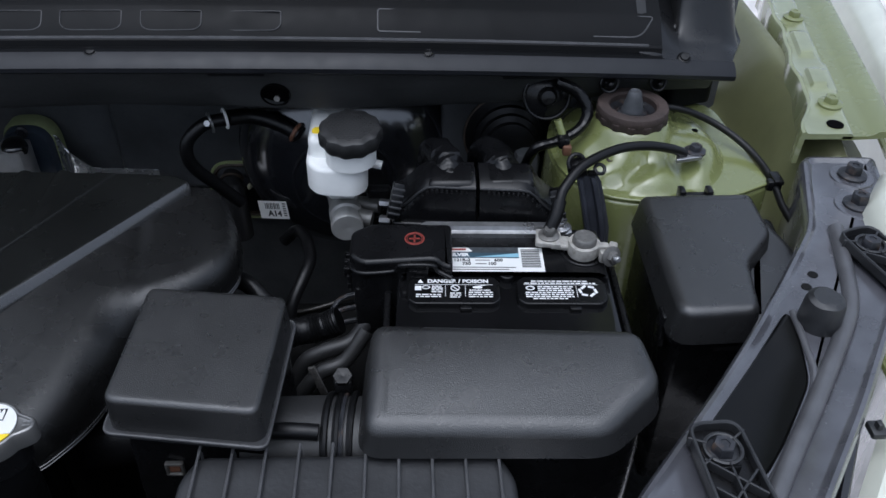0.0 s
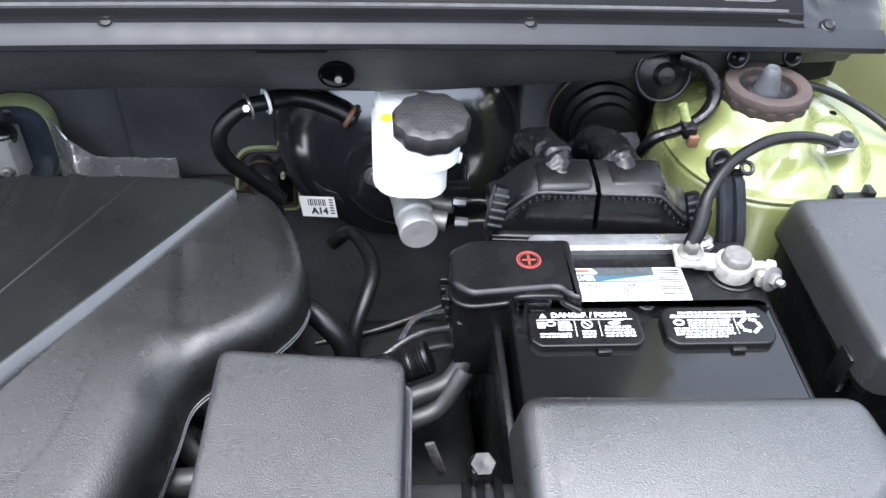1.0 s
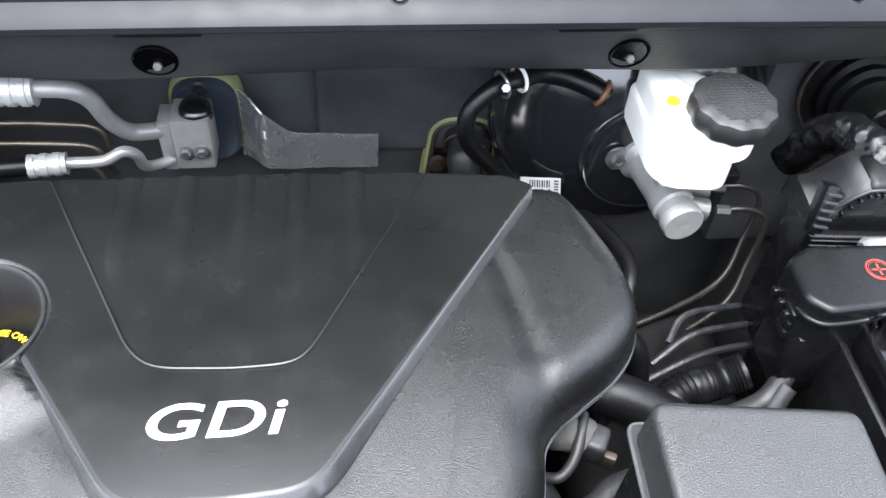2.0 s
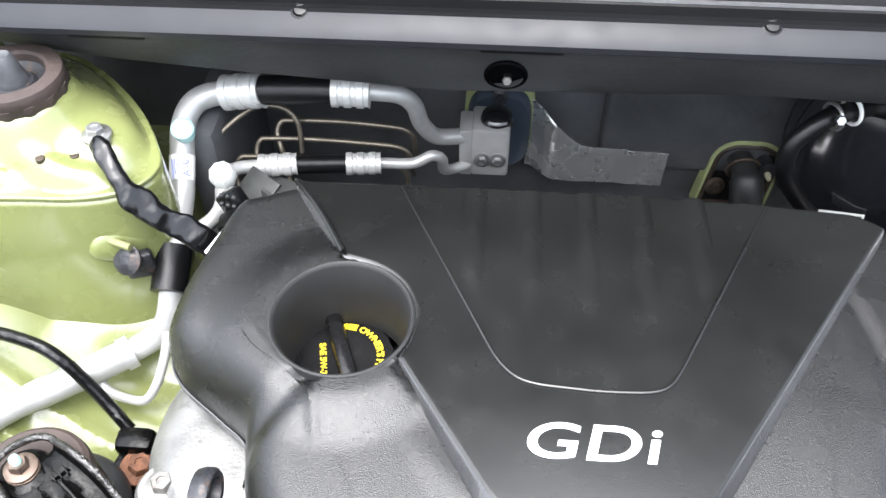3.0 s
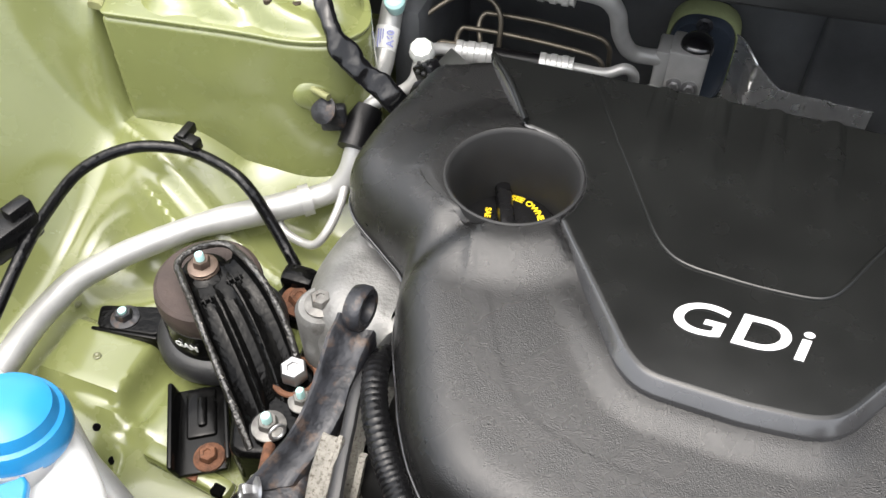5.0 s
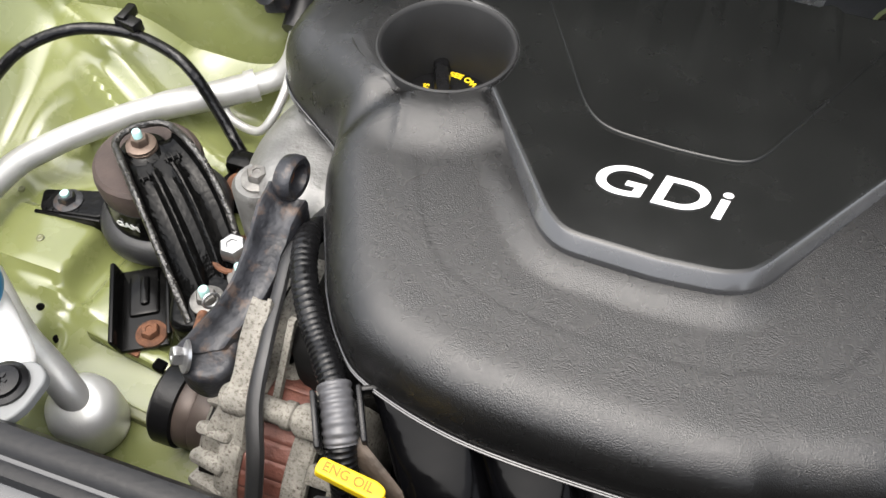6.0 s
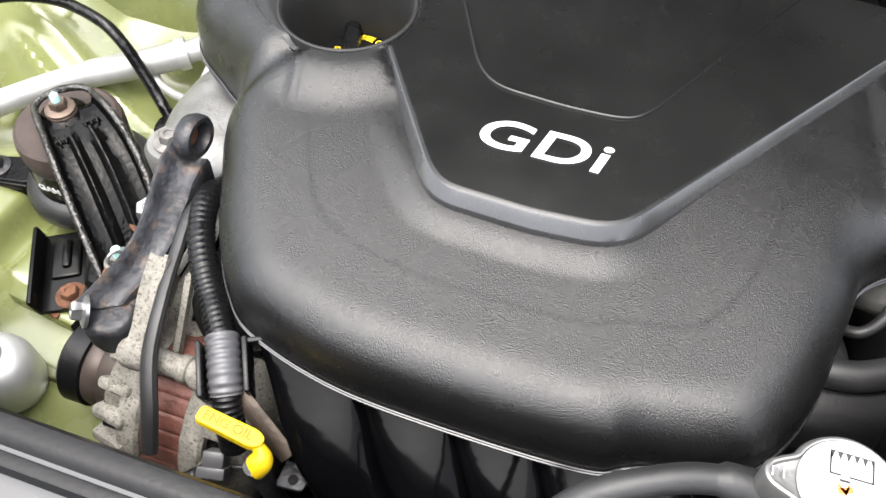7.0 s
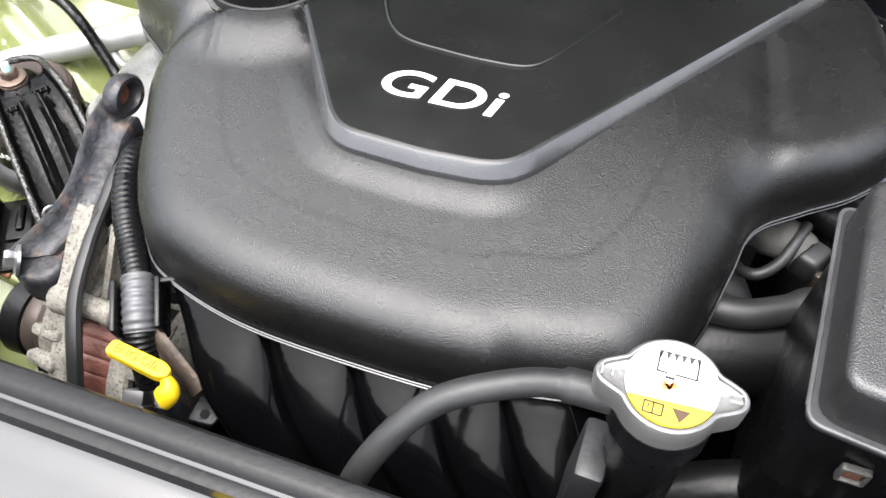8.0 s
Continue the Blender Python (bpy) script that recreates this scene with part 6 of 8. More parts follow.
    rings, face = [], Vector((0.15, -0.55, 0.82)).normalized()
    for i, p in enumerate(run):
        f = i / (len(run) - 1)
        d = (run[min(i + 1, len(run) - 1)] - run[max(i - 1, 0)]).normalized()
        side = face.cross(d).normalized()
        wide = 0.0068 + 0.0030 * smoothstep(0.28, 0.40, f) + 0.0006 * math.sin(17 * f)
        deep = 0.0042 + 0.0010 * math.sin(23 * f + 1)
        rings.append([p + side * (wide * math.cos(a)) + d.cross(side) * (deep * math.sin(a)) for a in (2 * math.pi * q / 18 for q in range(18))])
    part("cable", crumple(crumple(loft(rings), 0.0018, 75), 0.0009, 190, 3), mat("glossy black wrapping tape", (0.004, 0.004, 0.0045), 0.20, grain=(60, 0.0012, "noise"), vary=0.3, spec=0.45), w, "crumpled black tape")
    for k, (x, y, z, r) in enumerate(((-0.697, 0.735, 0.896, 12), (-0.692, 0.716, 0.892, 40))):
        part("plug", box((0.018, 0.016, 0.030), Matrix.Translation((x, y, z)) @ Matrix.Rotation(radians(-35 + r), 4, "Z") @ Matrix.Rotation(radians(-30), 4, "Y"), 0.0025), SHELL_DARK, w, "black plug beside the tag")
    part("plug_rib", merge(*[box((0.0030, 0.0030, 0.0025), Matrix.Translation((-0.7045 + 0.0050 * (q % 3), 0.728 - 0.001 * q, 0.9150 - 0.0060 * (q // 3))), 0.0008) for q in range(6)]), PLASTIC_GREY, w)
    part("lug", lid([(-0.803, 0.748), (-0.795, 0.732), (-0.782, 0.730), (-0.780, 0.742), (-0.79, 0.756)], 0.951, 0.955, 0.005, 0.001), STEEL, w, "steel cable lug")
    hexbolt("lug_bolt", (-0.792, 0.744, 0.955), UP, 0.0066, w, STEEL, True, label="bright bolt")
    part("tag", box((0.014, 0.028, 0.003), Matrix.Translation((-0.6955, 0.6900, 0.9055)) @ Matrix.Rotation(radians(-38), 4, "Z") @ Matrix.Rotation(radians(25), 4, "X"), 0.001), LABEL, w, "small white paper tag")
    h = thing("apron_wiring_harness", (-0.90, 0.60, 0.80), "black taped wiring harness with clip over the inner fender", "cable")
    part("harness", tube([(-0.772, 0.606, 0.778), (-0.796, 0.622, 0.800), (-0.818, 0.632, 0.828), (-0.842, 0.639, 0.840), (-0.885, 0.645, 0.843), (-0.925, 0.630, 0.846), (-0.946, 0.594, 0.848), (-0.944, 0.545, 0.848), (-0.935, 0.500, 0.846), (-0.930, 0.450, 0.83)], 0.0050, 10, 12), CLOTH, h)
    part("clip", merge(box((0.022, 0.012, 0.012), Matrix.Translation((-0.882, 0.650, 0.848)) @ Matrix.Rotation(radians(-12), 4, "Z"), 0.002), box((0.008, 0.020, 0.010), Matrix.Translation((-0.886, 0.656, 0.852)), 0.002)), PLASTIC, h, "black harness clip")
    part("connector", merge(box((0.028, 0.044, 0.024), Matrix.Translation((-0.957, 0.515, 0.850)) @ Matrix.Rotation(radians(-15), 4, "Z"), 0.004), box((0.012, 0.020, 0.030), Matrix.Translation((-0.950, 0.528, 0.856)) @ Matrix.Rotation(radians(-15), 4, "Z"), 0.002)), PLASTIC, h, "black harness connector")
    return t


ac_lines()


def brake_unit():
    t = thing("brake_modulator", (-0.70, 0.74, 0.80), "dusty grey brake hydraulic unit with bronze pipes", "brake unit")
    part("valve_block", box((0.070, 0.060, 0.06), Matrix.Translation((-0.672, 0.768, 0.836)) @ Matrix.Rotation(radians(-24), 4, "Z"), 0.004), mat("grey brake block", (0.09, 0.09, 0.09), 0.5, 0.4, vary=0.2), t, "grey metal valve block")
    part("connector", box((0.018, 0.050, 0.05), Matrix.Translation((-0.708, 0.752, 0.846)) @ Matrix.Rotation(radians(-24), 4, "Z"), 0.004), PLASTIC, t)
    for k in range(5):
        part("pin_mark", box((0.0022, 0.0022, 0.001), Matrix.Translation((-0.712 + 0.005 * (k % 3), 0.748 + 0.008 * (k // 3) - 0.002 * k, 0.8715)), 0), PRINT_W, t)
    for k in range(3):
        y, z = 0.846 - 0.012 * k, 0.890 - 0.011 * k
        xl, xr = -0.690 - 0.017 * k, -0.574 - 0.002 * k
        part("brake_pipe", tube([(-0.664 - 0.01 * k, 0.775, 0.860), (xl + 0.006, y - 0.018, z - 0.022), (xl, y - 0.006, z - 0.010), (xl + 0.003, y, z - 0.001), (xl + 0.012, y + 0.002, z), (xl + 0.05, y + 0.003, z), (xr - 0.03, y + 0.004, z - 0.003), (xr - 0.008, y + 0.005, z - 0.007), (xr, y + 0.006, z - 0.016), (xr + 0.001, y + 0.010, z - 0.034), (xr, y + 0.03, z - 0.06)], 0.0023, 8, 10), PIPE, t, "thin bronze brake pipe")
    part("brake_pipe", tube([(-0.742, 0.806, 0.886), (-0.728, 0.824, 0.898), (-0.705, 0.838, 0.910), (-0.682, 0.842, 0.908), (-0.670, 0.838, 0.895), (-0.668, 0.83, 0.87)], 0.0023, 8, 10), PIPE, t, "thin bronze brake pipe")
    return t


brake_unit()


def firewall_fittings():
    t = thing("expansion_valve_seal", (-0.50, 0.92, 0.85), "oval rubber seal with faded green foam edge on the firewall", "seal")
    oval = fillet([(-0.033, -0.048), (0.033, -0.048), (0.033, 0.049), (-0.033, 0.049)], 0.034, 10)
    m = Matrix.Translation((-0.499, 0.936, 0.838)) @ Matrix.Rotation(radians(90), 4, "X")
    part("foam_edge", loft([[m @ Vector((p.x, p.y, z)) for p in inset(oval, d)] for d, z in ((0, 0), (0, 0.016), (0.003, 0.020), (0.006, 0.016))]), GREENSEAL, t)
    part("rubber_plate", loft([[m @ Vector((p.x, p.y, z)) for p in inset(oval, d)] for d, z in ((0.004, 0.004), (0.004, 0.026), (0.007, 0.030), (0.012, 0.027), (0.02, 0.027))]), NAVY, t, "dark blue grey rubber plate")
    part("valve_cap", merge(lathe([(0.0135, 0), (0.0145, 0.003), (0.0150, 0.004), (0.0150, 0.006), (0.0142, 0.011), (0.012, 0.0145), (0.008, 0.0165), (0.004, 0.0175), (0, 0.0178)], axis((-0.502, 0.884, 0.866), (0, -0.30, 1)), 32)), PANEL, t, "gloss black cap")
    hexbolt("screw", (-0.500, 0.906, 0.879), (0, -1, 0.1), 0.0045, t, IRON_WORN, True)
    u = thing("foil_heat_shield", (-0.40, 0.90, 0.84), "crinkled aluminium foil strip on the firewall", "foil")
    rings = []
    for q in range(41):
        s = q / 40
        x = -0.472 + 0.130 * s
        hi = 0.868 - 0.034 * smoothstep(0.02, 0.45, s)
        lo = 0.790 + 0.004 * s
        wob = 0.0005 * math.sin(13 * s) + 0.0003 * math.sin(31 * s)
        y = 0.897 - 0.006 * s + 0.021 * smoothstep(0.22, 0.0, s) + wob
        rings.append([Vector((x, y, lo)), Vector((x, y - 0.001 + 0.5 * wob, (lo + hi) / 2)), Vector((x, y, hi)), Vector((x, y + 0.0008, hi)), Vector((x, y + 0.0008, lo))])
    part("foil", loft(rings), FOIL, u)
    part("foil_fold", tube([ring_[2] for ring_ in rings], 0.0011, 1, 6, raw=True), FOIL, u, "bright folded foil edge")
    v = thing("heater_hose_port", (-0.26, 0.92, 0.82), "heater hose opening with rusty clamp and foam seal", "hose port")
    rnd = fillet([(-0.042, -0.060), (0.034, -0.060), (0.038, 0.016), (0.018, 0.032), (-0.020, 0.032), (-0.034, 0.018)], [0.012, 0.012, 0.016, 0.012, 0.014, 0.010], 8)
    m = Matrix.Translation((-0.256, 0.938, 0.792)) @ Matrix.Rotation(radians(90), 4, "X")
    part("foam_edge", loft([[m @ Vector((p.x, p.y, z)) for p in inset(rnd, d)] for d, z in ((0, 0), (0, 0.010), (0.0015, 0.013), (0.0040, 0.013), (0.0055, 0.008))]), GREENSEAL, v, "green brown foam edge")
    part("plate", loft([[m @ Vector((p.x, p.y, z)) for p in inset(rnd, d)] for d, z in ((0.0045, 0.004), (0.0045, 0.012), (0.0070, 0.0135), (0.0095, 0.012), (0.0105, 0.007))]), BROWN_PLATE, v, "rusty brown plate")
    part("backing", loft([[m @ Vector((p.x, p.y, z)) for p in inset(rnd, 0.010)] for z in (0.002, 0.0085)]), DARK, v, "dark opening behind the hose")
    part("pipe", tube([(-0.262, 0.930, 0.800), (-0.259, 0.910, 0.797), (-0.257, 0.898, 0.786), (-0.255, 0.893, 0.765), (-0.254, 0.893, 0.730)], lambda q: 0.0125 + 0.0035 * smoothstep(0.25, 0.35, q), 10, 22), RUBBER_GREY, v, "black heater hose")
    part("clamp", ring(0.0150, 0.0020, axis((-0.2605, 0.916, 0.7985), (0.05, -1, -0.25)), 28, 8), BROWN_PLATE, v, "rusty hose clamp")
    part("pipe", tube([(-0.238, 0.930, 0.800), (-0.238, 0.912, 0.800)], 0.0085, 5, 18), IRON_WORN, v, "short steel pipe")
    part("pipe_tip", lathe([(0.0030, 0), (0.0032, 0.004), (0.0020, 0.009), (0, 0.009)], axis((-0.2375, 0.912, 0.7960), (0, -1, 0.1)), 12), TAPE, v, "yellowed plastic tip")
    hexbolt("screw", (-0.2790, 0.924, 0.7660), (0, -1, 0.2), 0.0060, v, BROWN_PLATE, True)
    w = thing("vacuum_hose", (-0.25, 0.82, 0.88), "black rubber vacuum hose with pale clamp", "hose")
    part("hose", tube([(-0.2313, 0.822, 0.9447), (-0.2539, 0.812, 0.9437), (-0.2729, 0.805, 0.928), (-0.2762, 0.802, 0.909), (-0.2694, 0.806, 0.8886), (-0.2525, 0.815, 0.863), (-0.2293, 0.820, 0.834)], 0.0074, 10, 20), RUBBER, w)
    part("clamp", ring(0.0105, 0.0016, axis((-0.2330, 0.821, 0.9455), (0.9, 0.4, 0.05)), 26, 8), LABEL, w, "pale white hose clamp")
    part("clamp", ring(0.0105, 0.0015, axis((-0.2480, 0.8145, 0.9445), (0.9, 0.4, 0.1)), 26, 8), STEEL, w, "steel hose clamp")
    hexbolt("clamp_screw", (-0.2480, 0.8035, 0.9500), (0, -1, 0.5), 0.004, w, STEEL, False)
    part("hose_end", tube([(-0.2313, 0.822, 0.9455), (-0.2127, 0.836, 0.9400), (-0.190, 0.838, 0.934), (-0.1695, 0.832, 0.9283), (-0.1552, 0.826, 0.9216)], 0.0088, 8, 16), RUBBER, w)
    part("end_clamp", ring(0.0098, 0.0024, axis((-0.1590, 0.828, 0.9235), (0.8, -0.3, -0.4)), 24, 8), ORANGE, w, "brown hose end clip")
    return t


firewall_fittings()


# ---- brakes ----
def booster():
    t = thing("brake_booster", (-0.112, 0.89, 0.72), "gloss black brake booster drum with white barcode label", "brake booster")
    m = axis((-0.107, 0.925, 0.860), (0, -1, 0.0))
    part("drum", lathe([(0.126, 0.004), (0.130, 0.010), (0.131, 0.030), (0.130, 0.040), (0.127, 0.050), (0.121, 0.061), (0.112, 0.0715), (0.100, 0.0820), (0.085, 0.0915), (0.070, 0.0980), (0.0615, 0.1015), (0.0595, 0.1065), (0.0565, 0.1085), (0.045, 0.1090), (0.0, 0.1092)], m, 96), BOOSTER, t)
    part("rolled_edge", ring(0.1295, 0.0032, m @ Matrix.Translation((0, 0, 0.030)), 84, 8), BOOSTER, t)
    part("step_ring", ring(0.0590, 0.0018, m @ Matrix.Translation((0, 0, 0.1070)), 64, 8), BOOSTER, t)
    nrm = Vector((-0.27, -0.95, 0.08)).normalized()
    side = Vector(UP).cross(nrm).normalized()
    lm = Matrix.Translation(Vector((-0.1940, 0.8365, 0.8145)) + 0.0060 * nrm) @ Matrix((side, nrm.cross(side), nrm)).transposed().to_4x4() @ Matrix.Rotation(radians(8), 4, "Z")
    part("label", box((0.037, 0.024, 0.0006), lm, 0), LABEL, t, "white barcode label")
    text("print", "A14", 0.0105, lm @ Matrix.Translation((0.001, -0.0050, 0.0005)), INK, t, weight=0.0004)
    bars("print", [(-0.010 + 0.0022 * k, -0.0090 + 0.0022 * k + 0.0004 * (k % 2), 0.0055) for k in range(9)], lm @ Matrix.Translation((0, 0, 0.0005)), INK, t, 0.008)
    bars("print", [(0.0125, 0.0165, 0.009 - 0.0032 * k) for k in range(6)], lm @ Matrix.Translation((0, 0, 0.0005)), INK, t, 0.0016)
    u = thing("brake_master_cylinder", (-0.105, 0.79, 0.82), "cast aluminium brake master cylinder with white fluid reservoir", "master cylinder")
    part("body", merge(lathe([(0.024, 0.0), (0.024, 0.012), (0.0185, 0.018), (0.017, 0.055), (0.018, 0.060), (0.018, 0.072), (0.0155, 0.074), (0.0155, 0.081), (0.0175, 0.083), (0.0175, 0.092), (0.0165, 0.0935), (0.004, 0.0935), (0.0, 0.0925)],
                             axis((-0.112, 0.826, 0.862), (0.13, -1, -0.02)), 40),
                       box((0.062, 0.010, 0.030), Matrix.Translation((-0.112, 0.820, 0.862)), 0.005), box((0.030, 0.050, 0.016), Matrix.Translation((-0.105, 0.790, 0.880)), 0.005)), ALU, u)
    hexbolt("flange_nut", (-0.138, 0.812, 0.866), (0, -1, 0.05), 0.0065, u, STEEL, True)
    part("port_boss", merge(tube([(-0.098, 0.782, 0.860), (-0.066, 0.772, 0.862)], 0.0085, 3, 16), tube([(-0.1, 0.758, 0.861), (-0.074, 0.752, 0.858)], 0.0095, 3, 16)), CAST, u)
    for k, (x, y, z) in enumerate(((-0.066, 0.772, 0.866), (-0.066, 0.752, 0.858))):
        hexbolt("pipe_nut", (x, y, z), (1, -0.15, 0), 0.0048, u, STEEL, False, h=0.012)
        part("brake_pipe", tube([(x + 0.008, y, z), (x + 0.03, y - 0.003, z + 0.001), (x + 0.044, y - 0.008, z - 0.010), (x + 0.036, y - 0.02, z - 0.045), (x + 0.012, y - 0.045, z - 0.075), (x - 0.06, y - 0.075, z - 0.085 - 0.008 * k), (x - 0.13, y - 0.09, z - 0.09 - 0.012 * k)], 0.0027, 10, 10), mat("dark brake pipe", (0.025, 0.023, 0.020), 0.35, 0.3), u, "thin brake pipe")
    # reservoir
    a = lid([(-0.140, 0.745), (-0.128, 0.728), (-0.088, 0.724), (-0.076, 0.738), (-0.078, 0.790), (-0.108, 0.826), (-0.140, 0.826)], 0.908, 0.940, 0.010, 0.006)
    b = lid([(-0.137, 0.750), (-0.080, 0.745), (-0.080, 0.788), (-0.108, 0.824), (-0.137, 0.824)], 0.936, 0.963, 0.010, 0.008)
    res = part("reservoir", merge(a, b, box((0.030, 0.040, 0.020), Matrix.Translation((-0.106, 0.775, 0.892)), 0.004), lathe([(0.026, 0.94), (0.0265, 0.968), (0.02, 0.970)], Matrix.Translation((-0.0925, 0.745, 0)), 32),
                                  tube([(-0.080, 0.770, 0.922), (-0.062, 0.768, 0.918)], 0.005, 3, 12)), TANK, u, "milky white fluid reservoir")
    cm = Matrix.Translation((-0.0915, 0.743, 0.9655)) @ Matrix.Rotation(radians(6), 4, "X")
    part("cap", lathe([(0.0295, -0.002), (0.0315, 0.001), (0.0318, 0.011), (0.0300, 0.0150), (0.0265, 0.0168), (0.0, 0.0172)], cm, 88, lambda a: 1 + 0.030 * math.cos(11 * a)), KNURL, res, "black scalloped reservoir cap")
    pads = [box((0.0034, 0.0020, 0.0007), cm @ Matrix.Translation((0.0042 * i + 0.0021 * (j % 2), 0.0029 * j, 0.0172)), 0.0003) for i in range(-6, 6) for j in range(-8, 9) if math.hypot(0.0042 * i + 0.0021 * (j % 2), 0.0029 * j) < 0.0235]
    part("cap_grip", merge(*pads), KNURL, res, "rows of small raised pads")
    part("warning_dot", lathe([(0.0052, 0), (0.0052, 0.001), (0, 0.0012)], axis((-0.1275, 0.764, 0.9630), (0, -0.2, 1)), 20), PRINT_YEL, u, "dull yellow warning dot")
    part("level_switch", box((0.026, 0.014, 0.012), Matrix.Translation((-0.066, 0.762, 0.888)), 0.003), PLASTIC, u)
    return t


booster()


# ---- battery and electrics ----
def battery():
    t = thing("car_battery", (0.05, 0.55, 0.72), "black car battery with white label and warning panels in a tray", "battery")
    y0, y1 = 0.462, 0.640
    m = Matrix.Translation((0.050, 0.554, 0)) @ Matrix.Rotation(radians(-1.5), 4, "Z")
    M = lambda x, y, z=0.0: m @ Matrix.Translation((x, y, z))
    case = lid([(-0.095, -0.088), (0.096, -0.088), (0.096, 0.088), (-0.095, 0.088)], 0.72, 0.922, 0.006, 0.003)
    case.transform(m)
    part("case", case, mat("glossy black battery plastic", (0.005, 0.005, 0.0055), 0.12, spec=0.6, vary=0.3, rough_vary=0.05, grain=(40, 0.0002, "noise")), t)
    top = lid([(-0.092, 0.014), (-0.086, 0.021), (-0.006, 0.021), (-0.001, 0.014), (0.006, 0.014), (0.010, 0.021), (0.086, 0.021), (0.092, 0.014), (0.092, 0.086), (-0.092, 0.086)], 0.918, 0.9285, 0.004, 0.0015)
    top.transform(m)
    part("lid", top, PLASTIC, t)
    for cx, w in ((-0.045, 0.080), (0.049, 0.078)):
        b = lid([(cx - w / 2 + 0.006, -0.018), (cx + w / 2 - 0.006, -0.018), (cx + w / 2, -0.012), (cx + w / 2, 0.011), (cx + w / 2 - 0.006, 0.018), (cx - w / 2 + 0.006, 0.018), (cx - w / 2, 0.011), (cx - w / 2, -0.012)], 0.918, 0.9275, 0.003, 0.0015)
        b.transform(m)
        p = part("vent_cover", b, PLASTIC, t, "black vent cover with white print")
        part("latch", box((0.010, 0.005, 0.003), M(cx + 0.01, -0.020, 0.924), 0.001), PLASTIC, p)
    tm = M(-0.045, -0.0005, 0.9278)
    text("print", "DANGER / POISON", 0.0060, tm @ Matrix.Translation((0.0035, 0.0100, 0.0008)), PRINT_W, t, weight=0.00022, widen=1.05)
    part("print", loft([[tm @ Vector((x, y, z)) for x, y in ((-0.0318, 0.0080), (-0.0268, 0.0080), (-0.0293, 0.0122))] for z in (0.0006, 0.0010)]), PRINT_W, t, smooth=False)
    part("print", ring(0.0036, 0.0005, tm @ Matrix.Translation((0.0010, 0.0022, 0)), 24, 6), PRINT_W, t, smooth=False)
    part("print", box((0.0008, 0.0070, 0.0003), tm @ Matrix.Translation((0.0010, 0.0022, 0)) @ Matrix.Rotation(0.8, 4, "Z"), 0), PRINT_W, t, smooth=False)
    part("print", ring(0.0024, 0.0005, tm @ Matrix.Translation((-0.0245, 0.0030, 0)) @ Matrix.Diagonal((1.3, 0.8, 1, 1)), 20, 6), PRINT_W, t, smooth=False)
    part("print", loft([[tm @ Vector((x, y, z)) for x, y in ((-0.0340, 0.0046), (-0.0285, 0.0046), (-0.0285, -0.0010), (-0.0340, -0.0010))] for z in (0.0, 0.0003)]), PRINT_W, t, smooth=False)
    part("print", lathe([(0.0026, 0), (0.0026, 0.0002), (0, 0.0003)], tm @ Matrix.Translation((0.0205, 0.0030, 0)) @ Matrix.Diagonal((1.7, 0.6, 1, 1)), 20), PRINT_W, t, smooth=False)
    part("print", box((0.009, 0.0009, 0.0003), tm @ Matrix.Translation((0.0235, 0.0052, 0)) @ Matrix.Rotation(0.25, 4, "Z"), 0), PRINT_W, t, smooth=False)
    text("print", "SHIELD", 0.0026, tm @ Matrix.Translation((-0.0150, 0.0040, 0)), PRINT_W, t, weight=0.0001)
    text("print", "SULFURIC ACID", 0.0026, tm @ Matrix.Translation((0.0225, -0.0008, 0)), PRINT_W, t, weight=0.0001)
    bars("print", [(-0.034, 0.034, 0.0066)], tm, PRINT_W, t, 0.0004)
    bars("print", words(-0.0195, -0.0100, 0.0018, -0.0004) + words(-0.0330, -0.0100, -0.0065, -0.0090) + words(-0.0195, -0.0100, -0.0028) + words(-0.0035, 0.0060, -0.0045, -0.0070, -0.0095) + words(0.0125, 0.0335, -0.0035, -0.0062, -0.0089), tm, PRINT_W, t, 0.0013)
    for x in (-0.0078, 0.0095):
        bars("print", [(x, x + 0.0006, y) for y in (0.0045, 0.0020, -0.0005, -0.0030, -0.0055, -0.0080)], tm, PRINT_W, t, 0.0016)
    um = M(0.049, -0.0005, 0.9278)
    bars("print", [(-0.033, 0.032, 0.0072)], um, PRINT_W, t, 0.0004)
    bars("print", words(-0.026, 0.024, 0.0118) + words(-0.032, 0.031, 0.0090) + words(-0.021, 0.010, 0.0045, 0.0020, -0.0005) + words(-0.032, 0.010, -0.0032, -0.0058, -0.0084) + words(-0.026, 0.004, -0.0110), um, PRINT_W, t, 0.0014)
    part("print", ring(0.0026, 0.0006, um @ Matrix.Translation((-0.0275, 0.0025, 0)) @ Matrix.Diagonal((1.3, 0.9, 1, 1)), 20, 6), PRINT_W, t, smooth=False)
    for k in range(6):
        a = k * math.pi / 3
        part("print", box((0.0056, 0.0024, 0.0003), um @ Matrix.Translation((0.0225 + 0.0068 * math.cos(a), -0.001 + 0.0058 * math.sin(a), 0)) @ Matrix.Rotation(a + math.pi / 2 + 0.25, 4, "Z"), 0), PRINT_W, t, smooth=False)
    bars("print", [(0.0125, 0.0131, y) for y in (0.0045, 0.0020, -0.0005, -0.0030, -0.0055, -0.0080)], um, PRINT_W, t, 0.0016)
    # paper label
    w = M(-0.013, 0.0400, 0.9287)
    part("paper_label", box((0.100, 0.034, 0.0004), w, 0), LABEL, t, "white maker's label with blue band")
